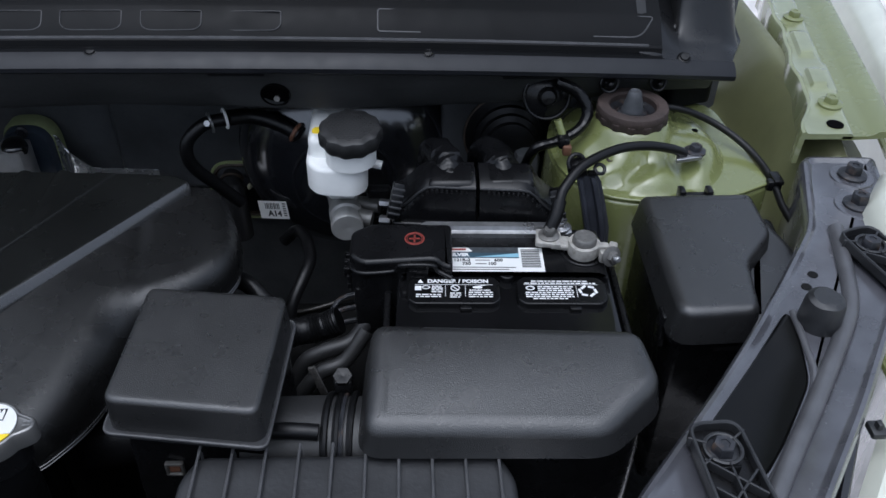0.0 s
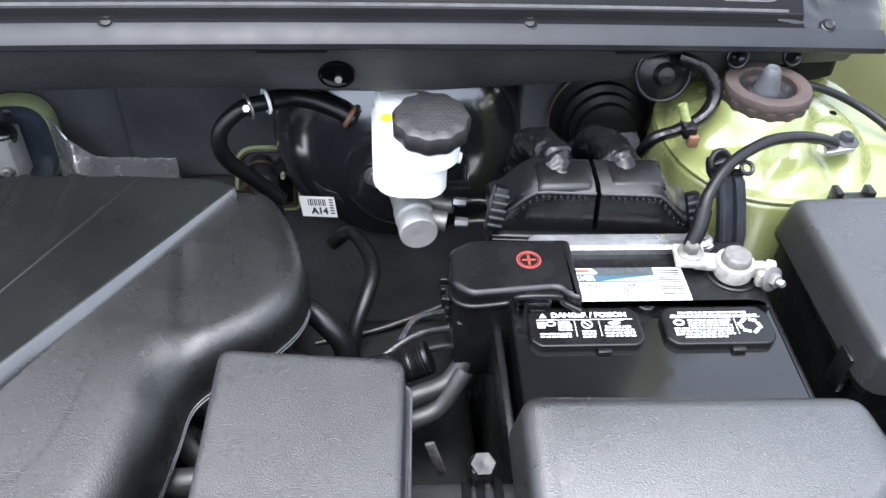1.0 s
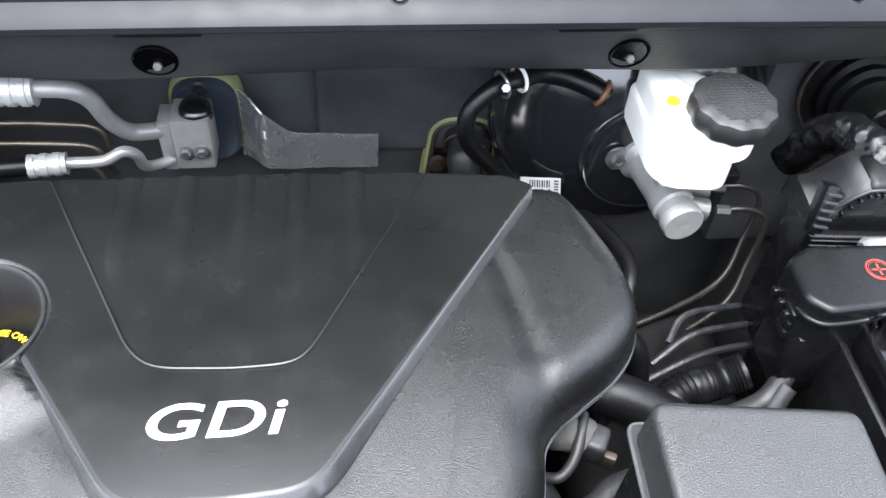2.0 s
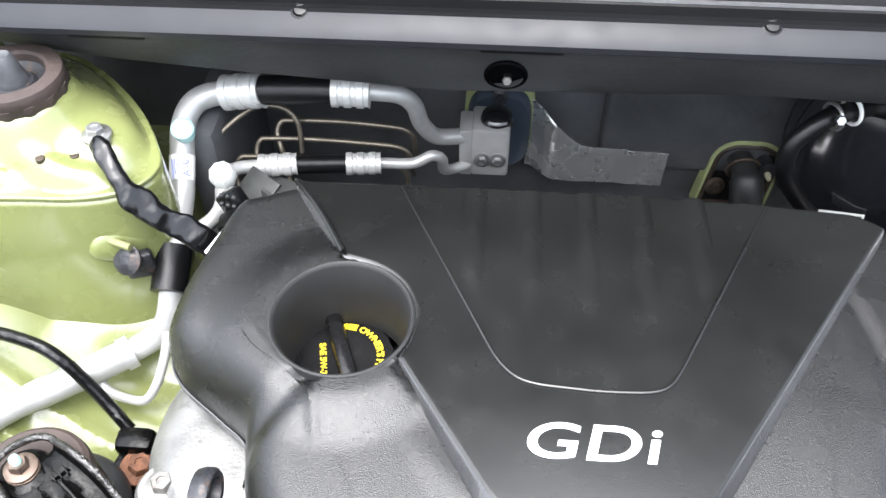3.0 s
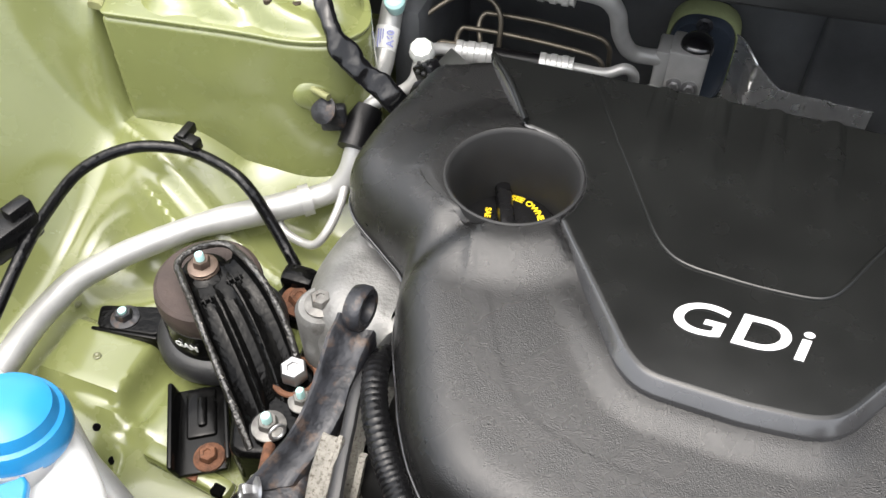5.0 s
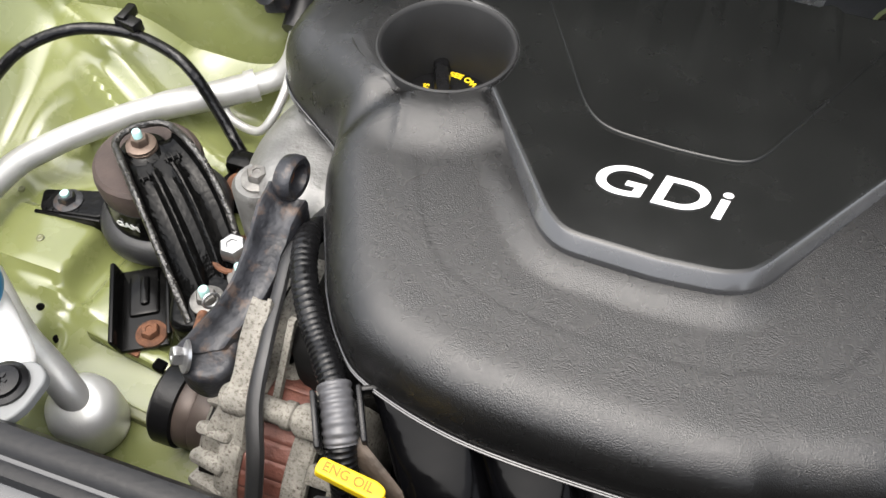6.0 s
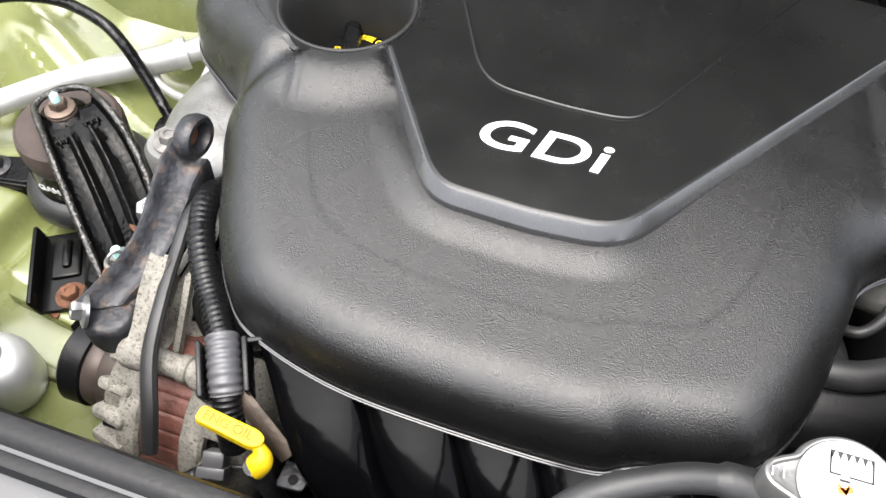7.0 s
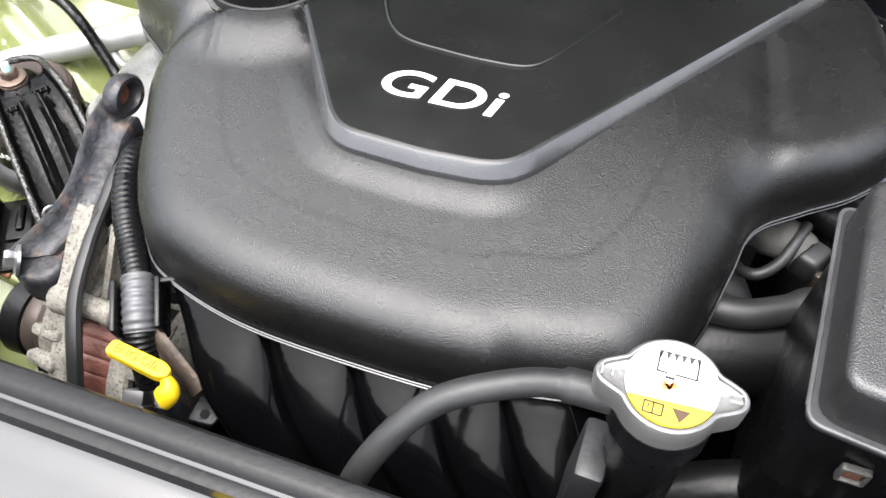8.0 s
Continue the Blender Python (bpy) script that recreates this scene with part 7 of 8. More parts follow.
    part("label_band", box((0.078, 0.008, 0.0003), w @ Matrix.Translation((-0.011, 0.0130, 0.0003)), 0), mat("dark striped label band", (0.045, 0.05, 0.055), 0.4, vary=0.4, vary_scale=300), t, "dark grey label band")
    part("label_band", box((0.078, 0.0075, 0.0003), w @ Matrix.Translation((-0.011, 0.0055, 0.0003)), 0), PRINT_TEAL, t, "blue grey label band")
    part("label_streak", loft([[w @ Vector((x, y, z)) for x, y in ((-0.012, 0.0030), (0.028, 0.0030), (0.028, 0.0085))] for z in (0.0004, 0.0006)]), mat("pale blue streak", (0.25, 0.45, 0.55), 0.4), t, "pale blue streak", False)
    part("maker_patch", loft([[w @ Vector((p.x, p.y, z)) for p in fillet([(-0.050, 0.0105), (-0.014, 0.0105), (-0.018, 0.0160), (-0.050, 0.0160)], 0.002)] for z in (0.0004, 0.0007)]), LABEL, t, "white maker patch", False)
    part("maker_mark", box((0.026, 0.0026, 0.0002), w @ Matrix.Translation((-0.033, 0.0134, 0.0008)), 0), PRINT_RED, t, "red maker mark")
    text("print", "SILVER", 0.0060, w @ Matrix.Translation((-0.0265, 0.0058, 0.0006)), PRINT_W, t, weight=0.0003)
    bars("print", [(0.030, 0.047, 0.0135 - 0.0024 * k) for k in range(11)], w @ Matrix.Translation((0, 0, 0.0004)), INK, t, 0.0013)
    for s, x, y in (("121R-2", -0.024, -0.0015), ("750", -0.020, -0.0065), ("600", 0.009, -0.0015), ("100", 0.003, -0.0065)):
        text("print", s, 0.0052, w @ Matrix.Translation((x, y, 0.0003)), INK, t, weight=0.00016)
    bars("print", [(-0.046, 0.024, -0.0115), (-0.040, 0.018, -0.0145), (-0.012, 0.001, -0.0015), (-0.012, -0.002, -0.0065)], w @ Matrix.Translation((0, 0, 0.0004)), INK, t, 0.0008)
    # tray edge and wall beside the battery
    tray = thing("battery_tray", (0.05, 0.55, 0.70), "black plastic battery tray around the battery", "battery tray")
    for nm, sx, sy, x, y, z in (("side_wall", 0.006, 0.20, -0.1035, -0.004, 0.80), ("side_wall", 0.006, 0.20, 0.105, -0.004, 0.80), ("front_wall", 0.21, 0.006, 0.0, -0.100, 0.80)):
        part(nm, box((sx, sy, 0.215), M(x, y, z), 0.002), PLASTIC, tray)
    part("base", box((0.23, 0.22, 0.02), M(0, 0, 0.70), 0.004), PLASTIC, tray)
    # hold-down bar
    h = thing("battery_clamp_bar", (0.05, 0.65, 0.93), "bright steel battery hold-down bar", "clamp bar")
    rings = []
    for x in (-0.075, -0.07, 0.062, 0.067):
        e = 0.6 if x in (-0.075, 0.067) else 1.0
        rings.append([m @ Vector((x, 0.081 + dy * e, 0.9325 + dz * e)) for dy, dz in ((-0.009, -0.004), (-0.009, 0.001), (-0.005, 0.002), (-0.0035, 0.0055), (0.0035, 0.0055), (0.005, 0.002), (0.009, 0.001), (0.009, -0.004))])
    part("bar", loft(rings), STEEL, h)
    hexbolt("nut", m @ Vector((0.056, 0.081, 0.936)), UP, 0.006, h, STEEL, True)
    # positive cover
    p = thing("positive_terminal_cover", (-0.045, 0.61, 0.90), "black plastic positive terminal cover with red plus mark", "terminal cover")
    b = lid([(-0.138, 0.030), (-0.125, 0.018), (-0.062, 0.024), (-0.056, 0.016), (-0.046, 0.012), (-0.046, 0.076), (-0.120, 0.076), (-0.138, 0.064)], 0.900, 0.9425, 0.006, 0.0045)
    b.transform(m)
    part("shell", b, PLASTIC, p)
    part("lower_shell", box((0.045, 0.045, 0.06), M(-0.112, 0.042, 0.880), 0.006), PLASTIC, p)
    part("latch", merge(box((0.020, 0.007, 0.024), M(-0.077, 0.0195, 0.928), 0.002), box((0.012, 0.004, 0.010), M(-0.077, 0.0150, 0.925), 0.001), box((0.015, 0.003, 0.003), M(-0.077, 0.0150, 0.935), 0.001)), PLASTIC, p, "square latch")
    part("front_bead", tube([m @ Vector(v) for v in ((-0.1375, 0.034, 0.9280), (-0.1340, 0.0240, 0.9290), (-0.1240, 0.0180, 0.9300), (-0.1000, 0.0195, 0.9310), (-0.0945, 0.0190, 0.9350), (-0.0900, 0.0165, 0.9405), (-0.0640, 0.0165, 0.9405), (-0.0595, 0.0160, 0.9350), (-0.0470, 0.0110, 0.9310))], 0.0022, 6, 10), PLASTIC, p, "rolled front edge")
    part("side_clip", merge(*[box((0.004, 0.014, 0.006), M(-0.139, 0.036, 0.905 + 0.009 * k), 0.001) for k in range(3)]), PLASTIC, p)
    part("hinge", merge(*[box((0.008, 0.005, 0.010), M(-0.140, 0.035 + 0.010 * k, 0.918), 0.001) for k in range(3)]), PLASTIC, p)
    pm = M(-0.080, 0.052, 0.9428)
    part("plus_mark", merge(ring(0.0085, 0.0007, pm, 32, 6), ring(0.0068, 0.0003, pm, 32, 6), box((0.010, 0.0016, 0.0005), pm, 0), box((0.0016, 0.010, 0.0005), pm, 0)), PRINT_RED, p, "red plus mark")
    part("battery_cable", tube([m @ Vector(v) for v in ((-0.120, 0.03, 0.87), (-0.138, 0.015, 0.85), (-0.165, 0.005, 0.845), (-0.185, 0.002, 0.83), (-0.2, 0.0, 0.78))], 0.0075, 8, 14), RUBBER_GREY, p, "grey sleeved battery cable")
    part("battery_cable", tube([m @ Vector(v) for v in ((-0.125, 0.018, 0.86), (-0.145, 0.0, 0.838), (-0.168, -0.008, 0.83), (-0.188, -0.01, 0.80), (-0.2, -0.01, 0.76))], 0.0075, 8, 14), RUBBER_GREY, p, "grey sleeved battery cable")
    # negative clamp
    g = thing("negative_terminal_clamp", (0.12, 0.60, 0.925), "corroded lead negative battery clamp", "battery clamp")
    part("post", lathe([(0.0125, 0.926), (0.0115, 0.940), (0.0105, 0.9475), (0.0095, 0.9485), (0, 0.9485)], M(0.074, 0.050, 0), 24), STEEL_DULL, g, "grey lead post")
    part("clamp_ring", lathe([(0.0112, 0.930), (0.0145, 0.930), (0.0150, 0.936), (0.0142, 0.9415), (0.0112, 0.942)], M(0.074, 0.050, 0), 28, lambda a: 1 + 0.03 * math.cos(3 * a), True), LEAD, g)
    part("jaw", merge(box((0.012, 0.008, 0.012), M(0.090, 0.046, 0.9365), 0.002), box((0.012, 0.007, 0.012), M(0.092, 0.036, 0.9365), 0.002)), LEAD, g)
    part("tang", crumple(box((0.026, 0.016, 0.006), M(0.058, 0.056, 0.9350) @ Matrix.Rotation(radians(-8), 4, "Z"), 0.002, 3), 0.0006, 200), LEAD, g)
    part("lug_plate", crumple(box((0.023, 0.022, 0.005), M(0.0425, 0.0600, 0.9375) @ Matrix.Rotation(radians(-6), 4, "Z"), 0.0015, 2), 0.0005, 220), LEAD, g, "pale square lug plate")
    hexbolt("lug_nut", m @ Vector((0.043, 0.061, 0.9402)), UP, 0.0060, g, STEEL_DULL, True, h=0.008)
    hexbolt("clamp_nut", m @ Vector((0.0965, 0.034, 0.938)), (0.45, -1, 0.35), 0.0058, g, STEEL_DULL, True, h=0.006)
    part("clamp_bolt_end", lathe([(0.0030, 0), (0.0030, 0.004), (0.0022, 0.005), (0, 0.005)], axis(m @ Vector((0.0990, 0.0285, 0.940)), (0.45, -1, 0.35)), 14), STEEL, g)
    part("clamp_wing", box((0.008, 0.018, 0.010), M(0.0985, 0.043, 0.9370) @ Matrix.Rotation(radians(-20), 4, "Z"), 0.002), LEAD, g)
    part("post_base", ring(0.0185, 0.0018, M(0.074, 0.050, 0.9285), 36, 8), PLASTIC, g, "black post collar")
    # ground cable to the tower
    c = thing("ground_cable", (0.15, 0.68, 0.93), "thick black ground cable arching to the strut tower", "cable")
    part("cable", tube([m @ Vector((0.045, 0.068, 0.944)), (0.1013, 0.625, 0.9539), (0.1052, 0.634, 0.9655), (0.111, 0.644, 0.974), (0.1306, 0.664, 0.9844), (0.1662, 0.688, 0.9861), (0.1974, 0.7, 0.9825), (0.2274, 0.711, 0.9721), (0.2435, 0.716, 0.9632)], 0.0047, 10, 16), RUBBER, c)
    part("sleeve", tube([m @ Vector((0.044, 0.066, 0.942)), (0.1013, 0.625, 0.9539), (0.1052, 0.634, 0.9655)], 0.0062, 6, 16), RUBBER, c, "rubber sleeve")
    part("lug", lid([(0.232, 0.705), (0.262, 0.712), (0.266, 0.730), (0.240, 0.730)], 0.9585, 0.9625, 0.004, 0.001), STEEL, c, "steel lug")
    hexbolt("lug_bolt", (0.256, 0.722, 0.9625), UP, 0.0065, c, IRON_WORN, True)
    return t


battery()


def fuse_box():
    t = thing("fuse_box", (0.24, 0.58, 0.80), "grained black plastic fuse box with snap lid", "fuse box")
    b = lid([(0.184, 0.502), (0.192, 0.494), (0.252, 0.497), (0.262, 0.56), (0.296, 0.60), (0.297, 0.664), (0.187, 0.662)], 0.9205, 0.953, 0.010, 0.008, 0.004)
    part("lid", b, GRAIN_BOX, t)
    part("lid_shoulder", lid([(0.246, 0.497), (0.305, 0.510), (0.322, 0.60), (0.305, 0.664), (0.286, 0.650), (0.256, 0.57)], 0.900, 0.936, 0.010, 0.010), GRAIN_BOX, t)
    part("base", lid([(0.190, 0.508), (0.30, 0.508), (0.318, 0.66), (0.192, 0.664)], 0.72, 0.915, 0.008, 0.003), PLASTIC, t)
    part("rim", lid([(0.182, 0.498), (0.308, 0.500), (0.325, 0.664), (0.186, 0.668)], 0.913, 0.9205, 0.010, 0.002), PLASTIC, t)
    part("catch", merge(box((0.030, 0.008, 0.016), Matrix.Translation((0.245, 0.671, 0.938)), 0.002), box((0.006, 0.012, 0.022), Matrix.Translation((0.232, 0.672, 0.94)), 0.001), box((0.006, 0.012, 0.022), Matrix.Translation((0.259, 0.672, 0.94)), 0.001)), PLASTIC, t)
    part("front_catch", box((0.03, 0.005, 0.006), Matrix.Translation((0.235, 0.4985, 0.909)), 0.001), PLASTIC, t)
    part("side_catch", box((0.005, 0.016, 0.034), Matrix.Translation((0.1815, 0.522, 0.912)), 0.001), PLASTIC, t)
    u = thing("tower_bracket", (0.145, 0.68, 0.88), "dark pressed steel bracket beside the battery", "bracket")
    part("arm", loft([[Vector((x + w * a, y + 0.007 * b, z)) for a, b in ((-1, 0.6), (-1, -0.8), (-0.80, -1), (-0.62, -0.8), (-0.5, 0.2), (0.1, 0.2), (0.25, -0.4), (0.6, -0.4), (0.75, 0.2), (1, 0.2), (1, 0.6))] for x, y, z, w in ((0.158, 0.662, 0.84, 0.0125), (0.152, 0.664, 0.91, 0.0125), (0.145, 0.666, 0.940, 0.0120), (0.139, 0.668, 0.962, 0.0115), (0.137, 0.669, 0.968, 0.010))]), BRACKET_BLUE, u)
    part("head", merge(box((0.018, 0.014, 0.018), Matrix.Translation((0.126, 0.672, 0.976)) @ Matrix.Rotation(radians(-15), 4, "Y"), 0.004), ring(0.008, 0.0022, axis((0.124, 0.668, 0.984), (0.2, -0.8, 0.5)), 20, 8)), PLASTIC, u, "black clip head")
    part("tab", merge(ring(0.0048, 0.0018, axis((0.147, 0.668, 0.977), (0.1, -0.6, 0.8)), 20, 8), box((0.010, 0.006, 0.004), Matrix.Translation((0.141, 0.669, 0.972)), 0.001)), PLASTIC, u, "black eyelet tab")
    return t


fuse_box()


def ecu_connectors():
    t = thing("control_unit_connectors", (0.03, 0.69, 0.85), "two black plastic control unit connectors with taped cables", "connector")
    part("unit", lid([(-0.050, 0.655), (0.112, 0.640), (0.118, 0.690), (-0.046, 0.70)], 0.80, 0.926, 0.006, 0.003), SHELL_DARK, t, "black control unit body")
    for z in (0.9225, 0.9175):
        part("seam_line", tube([(-0.048, 0.6546, z), (0.03, 0.6472, z), (0.110, 0.6400, z)], 0.0008, 2, 6), PLASTIC_GREY, t)
    for k, (x0, x1) in enumerate(((-0.047, 0.030), (0.034, 0.110))):
        rings = []
        for q in range(11):
            s = q / 10
            x = x0 + (x1 - x0) * s
            hump = smoothstep(0.0, 0.45, s if k == 0 else 1 - s)
            y = 0.657 - 0.10 * (x - 0.03) * 0.8
            zt = 0.938 + 0.026 * hump
            rings.append([Vector((x, y + a, z)) for a, z in ((-0.002, 0.918), (-0.002, 0.932), (0.004, zt - 0.004), (0.010, zt), (0.038, zt + 0.004), (0.046, zt - 0.004), (0.048, 0.918))])
        part("connector_shell", loft(rings), SHELL_DARK, t, "ridged connector shell")
        part("edge_bead", tube([r_[2] + Vector((0, -0.001, 0.001)) for r_ in rings], 0.0013, 1, 8, raw=True), PLASTIC_GREY, t, "thin raised edge")
        part("hump", box((0.048, 0.034, 0.016), Matrix.Translation(((0.008 if k == 0 else 0.064), 0.680, 0.9590)) @ Matrix.Rotation(radians(10), 4, "X"), 0.0075, 4), SHELL_DARK, t, "connector hump")
        part("rib_strip", merge(*[box((0.0022, 0.004, 0.0035), Matrix.Translation((x0 + 0.008 + 0.0046 * q, 0.657 - 0.08 * (x0 + 0.0046 * q - 0.03), 0.9345 + 0.024 * smoothstep(0.0, 0.45, (q / 13) if k == 0 else 1 - q / 13))), 0.0008) for q in range(14)]), PLASTIC, t)
        mid = 0.010 if k == 0 else 0.062
        boot = tube([(mid, 0.680, 0.946), (mid - 0.003, 0.698, 0.957), (mid - 0.008, 0.716, 0.960), (mid - 0.016, 0.738, 0.952), (mid - 0.022, 0.765, 0.90)], lambda s: 0.0165 - 0.003 * s, 14, 26, flat=1.15)
        part("cable_boot", crumple(crumple(boot, 0.0026, 90, k), 0.0012, 230, k), CLOTH, t, "crumpled taped cable bundle")
        lx, ly = (-0.046, 0.664) if k == 0 else (0.108, 0.651)
        lever = Matrix.Translation((lx, ly, 0.946)) @ Matrix.Rotation(radians(14 if k == 0 else -14), 4, "Y") @ Matrix.Rotation(radians(-22), 4, "X")
        part("lever", box((0.011, 0.012, 0.036), lever, 0.002), SHELL_DARK, t, "upright ribbed lever")
        for q in range(5):
            part("lever_rib", box((0.012, 0.003, 0.0026), lever @ Matrix.Translation((0, -0.0070, -0.012 + 0.006 * q)), 0.0008), PLASTIC_GREY, t)
    u = thing("tower_wiring_loom", (0.14, 0.75, 0.93), "black taped wiring loom with clips on the tower", "cable")
    part("loom", tube([(0.122, 0.785, 1.006), (0.141, 0.774, 1.001), (0.151, 0.764, 0.984), (0.141, 0.752, 0.970), (0.117, 0.742, 0.962), (0.096, 0.737, 0.957), (0.088, 0.75, 0.925)], lambda s: 0.0062 - 0.0012 * s, 10, 12, flat=1.3), CLOTH, u)
    part("clip", box((0.012, 0.018, 0.012), Matrix.Translation((0.124, 0.738, 0.966)), 0.003), PLASTIC, u)
    part("brown_clip", box((0.009, 0.009, 0.011), Matrix.Translation((0.127, 0.730, 0.960)), 0.002), ORANGE, u, "brown clip")
    part("green_stud", tube([(0.124, 0.742, 0.968), (0.118, 0.748, 0.984)], 0.0042, 3, 10), GREEN, u)
    v = thing("steering_grommet", (0.085, 0.85, 0.88), "black rubber grommet bellows on the firewall", "grommet")
    m = axis((0.082, 0.855, 0.905), (0, -1, 0.1))
    part("bellows", lathe([(0.050, 0.0), (0.050, 0.008), (0.040, 0.010), (0.040, 0.018), (0.034, 0.020), (0.034, 0.028), (0.028, 0.030), (0.028, 0.038), (0.020, 0.040), (0.0, 0.041)], m, 40), RUBBER, v)
    part("rim", ring(0.050, 0.0022, m @ Matrix.Translation((0, 0, 0.006)), 44, 8), BROWN_PLATE, v, "dirty rim")
    part("backing", box((0.16, 0.03, 0.30), Matrix.Translation((0.085, 0.875, 0.85)), 0.006), FELT, v)
    w = thing("hood_release_cable", (0.30, 0.72, 0.93), "thin black cable curving over the inner fender", "cable")
    part("cable", tube([(0.215, 0.790, 0.975), (0.255, 0.792, 0.972), (0.295, 0.785, 0.958), (0.325, 0.755, 0.945), (0.338, 0.715, 0.935), (0.340, 0.675, 0.925), (0.345, 0.640, 0.92)], 0.0038, 10, 12), RUBBER, w)
    part("cable_clip", merge(box((0.016, 0.010, 0.012), Matrix.Translation((0.338, 0.704, 0.933)), 0.003), box((0.010, 0.02, 0.005), Matrix.Translation((0.341, 0.708, 0.938)), 0.001)), PLASTIC, w)
    return t


ecu_connectors()


# ---- air intake ----
def air_intake():
    t = thing("air_intake_box", (0.03, 0.40, 0.86), "grained black plastic intake box with rounded edges and one cut corner", "air box")

    def fall(x, y):
        return -0.008 * smoothstep(0.40, 0.36, y) - 0.05 * (x + 0.06) * 0.1
    part("shell", lid([(-0.066, 0.362), (0.098, 0.358), (0.141, 0.396), (0.136, 0.448), (-0.062, 0.458)], 0.953, 0.985, 0.014, 0.011, 0.004, plane=fall, steps=7), GRAIN_BOX, t)
    part("lower_shell", lid([(-0.062, 0.374), (0.09, 0.374), (0.134, 0.392), (0.132, 0.446), (-0.058, 0.454)], 0.70, 0.956, 0.014, 0.004), PLASTIC, t)
    u = thing("intake_hose", (-0.10, 0.40, 0.90), "black rubber intake hose with steel clamp", "hose")
    part("hose", tube([(-0.150, 0.408, 0.905), (-0.115, 0.406, 0.908), (-0.085, 0.404, 0.910), (-0.06, 0.402, 0.91)], 0.036, 12, 32), RUBBER_GREY, u)
    for x in (-0.092, -0.084, -0.074):
        part("hose_rib", ring(0.0365, 0.0028, axis((x, 0.4045, 0.9095), (1, -0.06, 0.05)), 40, 8), RUBBER, u)
    part("clamp", ring(0.0372, 0.0018, axis((-0.080, 0.404, 0.9097), (1, -0.06, 0.05)), 40, 6), IRON_WORN, u, "dark hose clamp")
    part("clamp_screw", merge(lathe([(0.0065, 0), (0.007, 0.003), (0.007, 0.006), (0.003, 0.006), (0, 0.005)], axis((-0.083, 0.432, 0.950), (0, -0.3, 1)), 6), box((0.014, 0.014, 0.014), Matrix.Translation((-0.083, 0.434, 0.944)), 0.003)), PLASTIC, u, "clamp screw")
    part("finger", tube([(-0.135, 0.392, 0.942), (-0.115, 0.389, 0.945), (-0.098, 0.388, 0.944)], 0.0060, 6, 14), RUBBER, u)
    v = thing("relay_box", (-0.18, 0.42, 0.90), "grained black square relay box lid with flange", "relay box")
    part("lid", lid([(-0.2345, 0.3800), (-0.1315, 0.3660), (-0.1245, 0.4785), (-0.2295, 0.4915)], 0.962, 0.9915, 0.009, 0.004, 0.0015), GRAIN_BOX, v)
    part("flange", lid([(-0.2395, 0.3760), (-0.1280, 0.3605), (-0.1205, 0.4815), (-0.2340, 0.4960)], 0.9592, 0.9628, 0.007, 0.0012), PLASTIC_GREY, v, "thin grey lid flange")
    part("flange_edge", tube([Vector((p.x, p.y, 0.9622)) for p in fillet([(-0.2390, 0.3765), (-0.1285, 0.3610), (-0.1210, 0.4810), (-0.2335, 0.4955)] , 0.007, 6)] + [Vector((-0.2390, 0.3835, 0.9622))], 0.0012, 1, 8, raw=True), RIB, v, "light flange edge")
    part("base", lid([(-0.2335, 0.3955), (-0.1335, 0.3810), (-0.1270, 0.4740), (-0.2280, 0.4880)], 0.80, 0.9595, 0.006, 0.002, 0.005), PLASTIC, v)
    part("clip_frame", merge(*[box(d, Matrix.Translation((-0.2028 + x, 0.3870, 0.9084 + z)), 0.0008) for d, x, z in (((0.0125, 0.004, 0.0022), 0, 0.0055), ((0.0125, 0.004, 0.0022), 0, -0.0055), ((0.0022, 0.004, 0.0125), 0.0055, 0), ((0.0022, 0.004, 0.0125), -0.0055, 0))]), STEEL_DULL, v, "small square steel clip with rust")
    part("clip_core", box((0.008, 0.003, 0.008), Matrix.Translation((-0.2028, 0.3878, 0.9084)), 0.001), RUST, v, "rusty clip core")
    w = thing("air_filter_lid", (-0.07, 0.30, 0.88), "ribbed black plastic air filter lid", "air filter box")
    part("lid", lid([(-0.190, 0.20), (0.036, 0.20), (0.036, 0.345), (0.026, 0.366), (-0.176, 0.368), (-0.186, 0.350)], 0.86, 0.948, 0.008, 0.006), PLASTIC_GREY, w)
    for k in range(10):
        x = -0.175 + 0.0222 * k
        part("rib", tube([(x, 0.3700, 0.91), (x, 0.3700, 0.944), (x, 0.366, 0.951), (x, 0.36, 0.952), (x, 0.21, 0.952)], 0.0011, 4, 8), RIB, w)
    return t


air_intake()


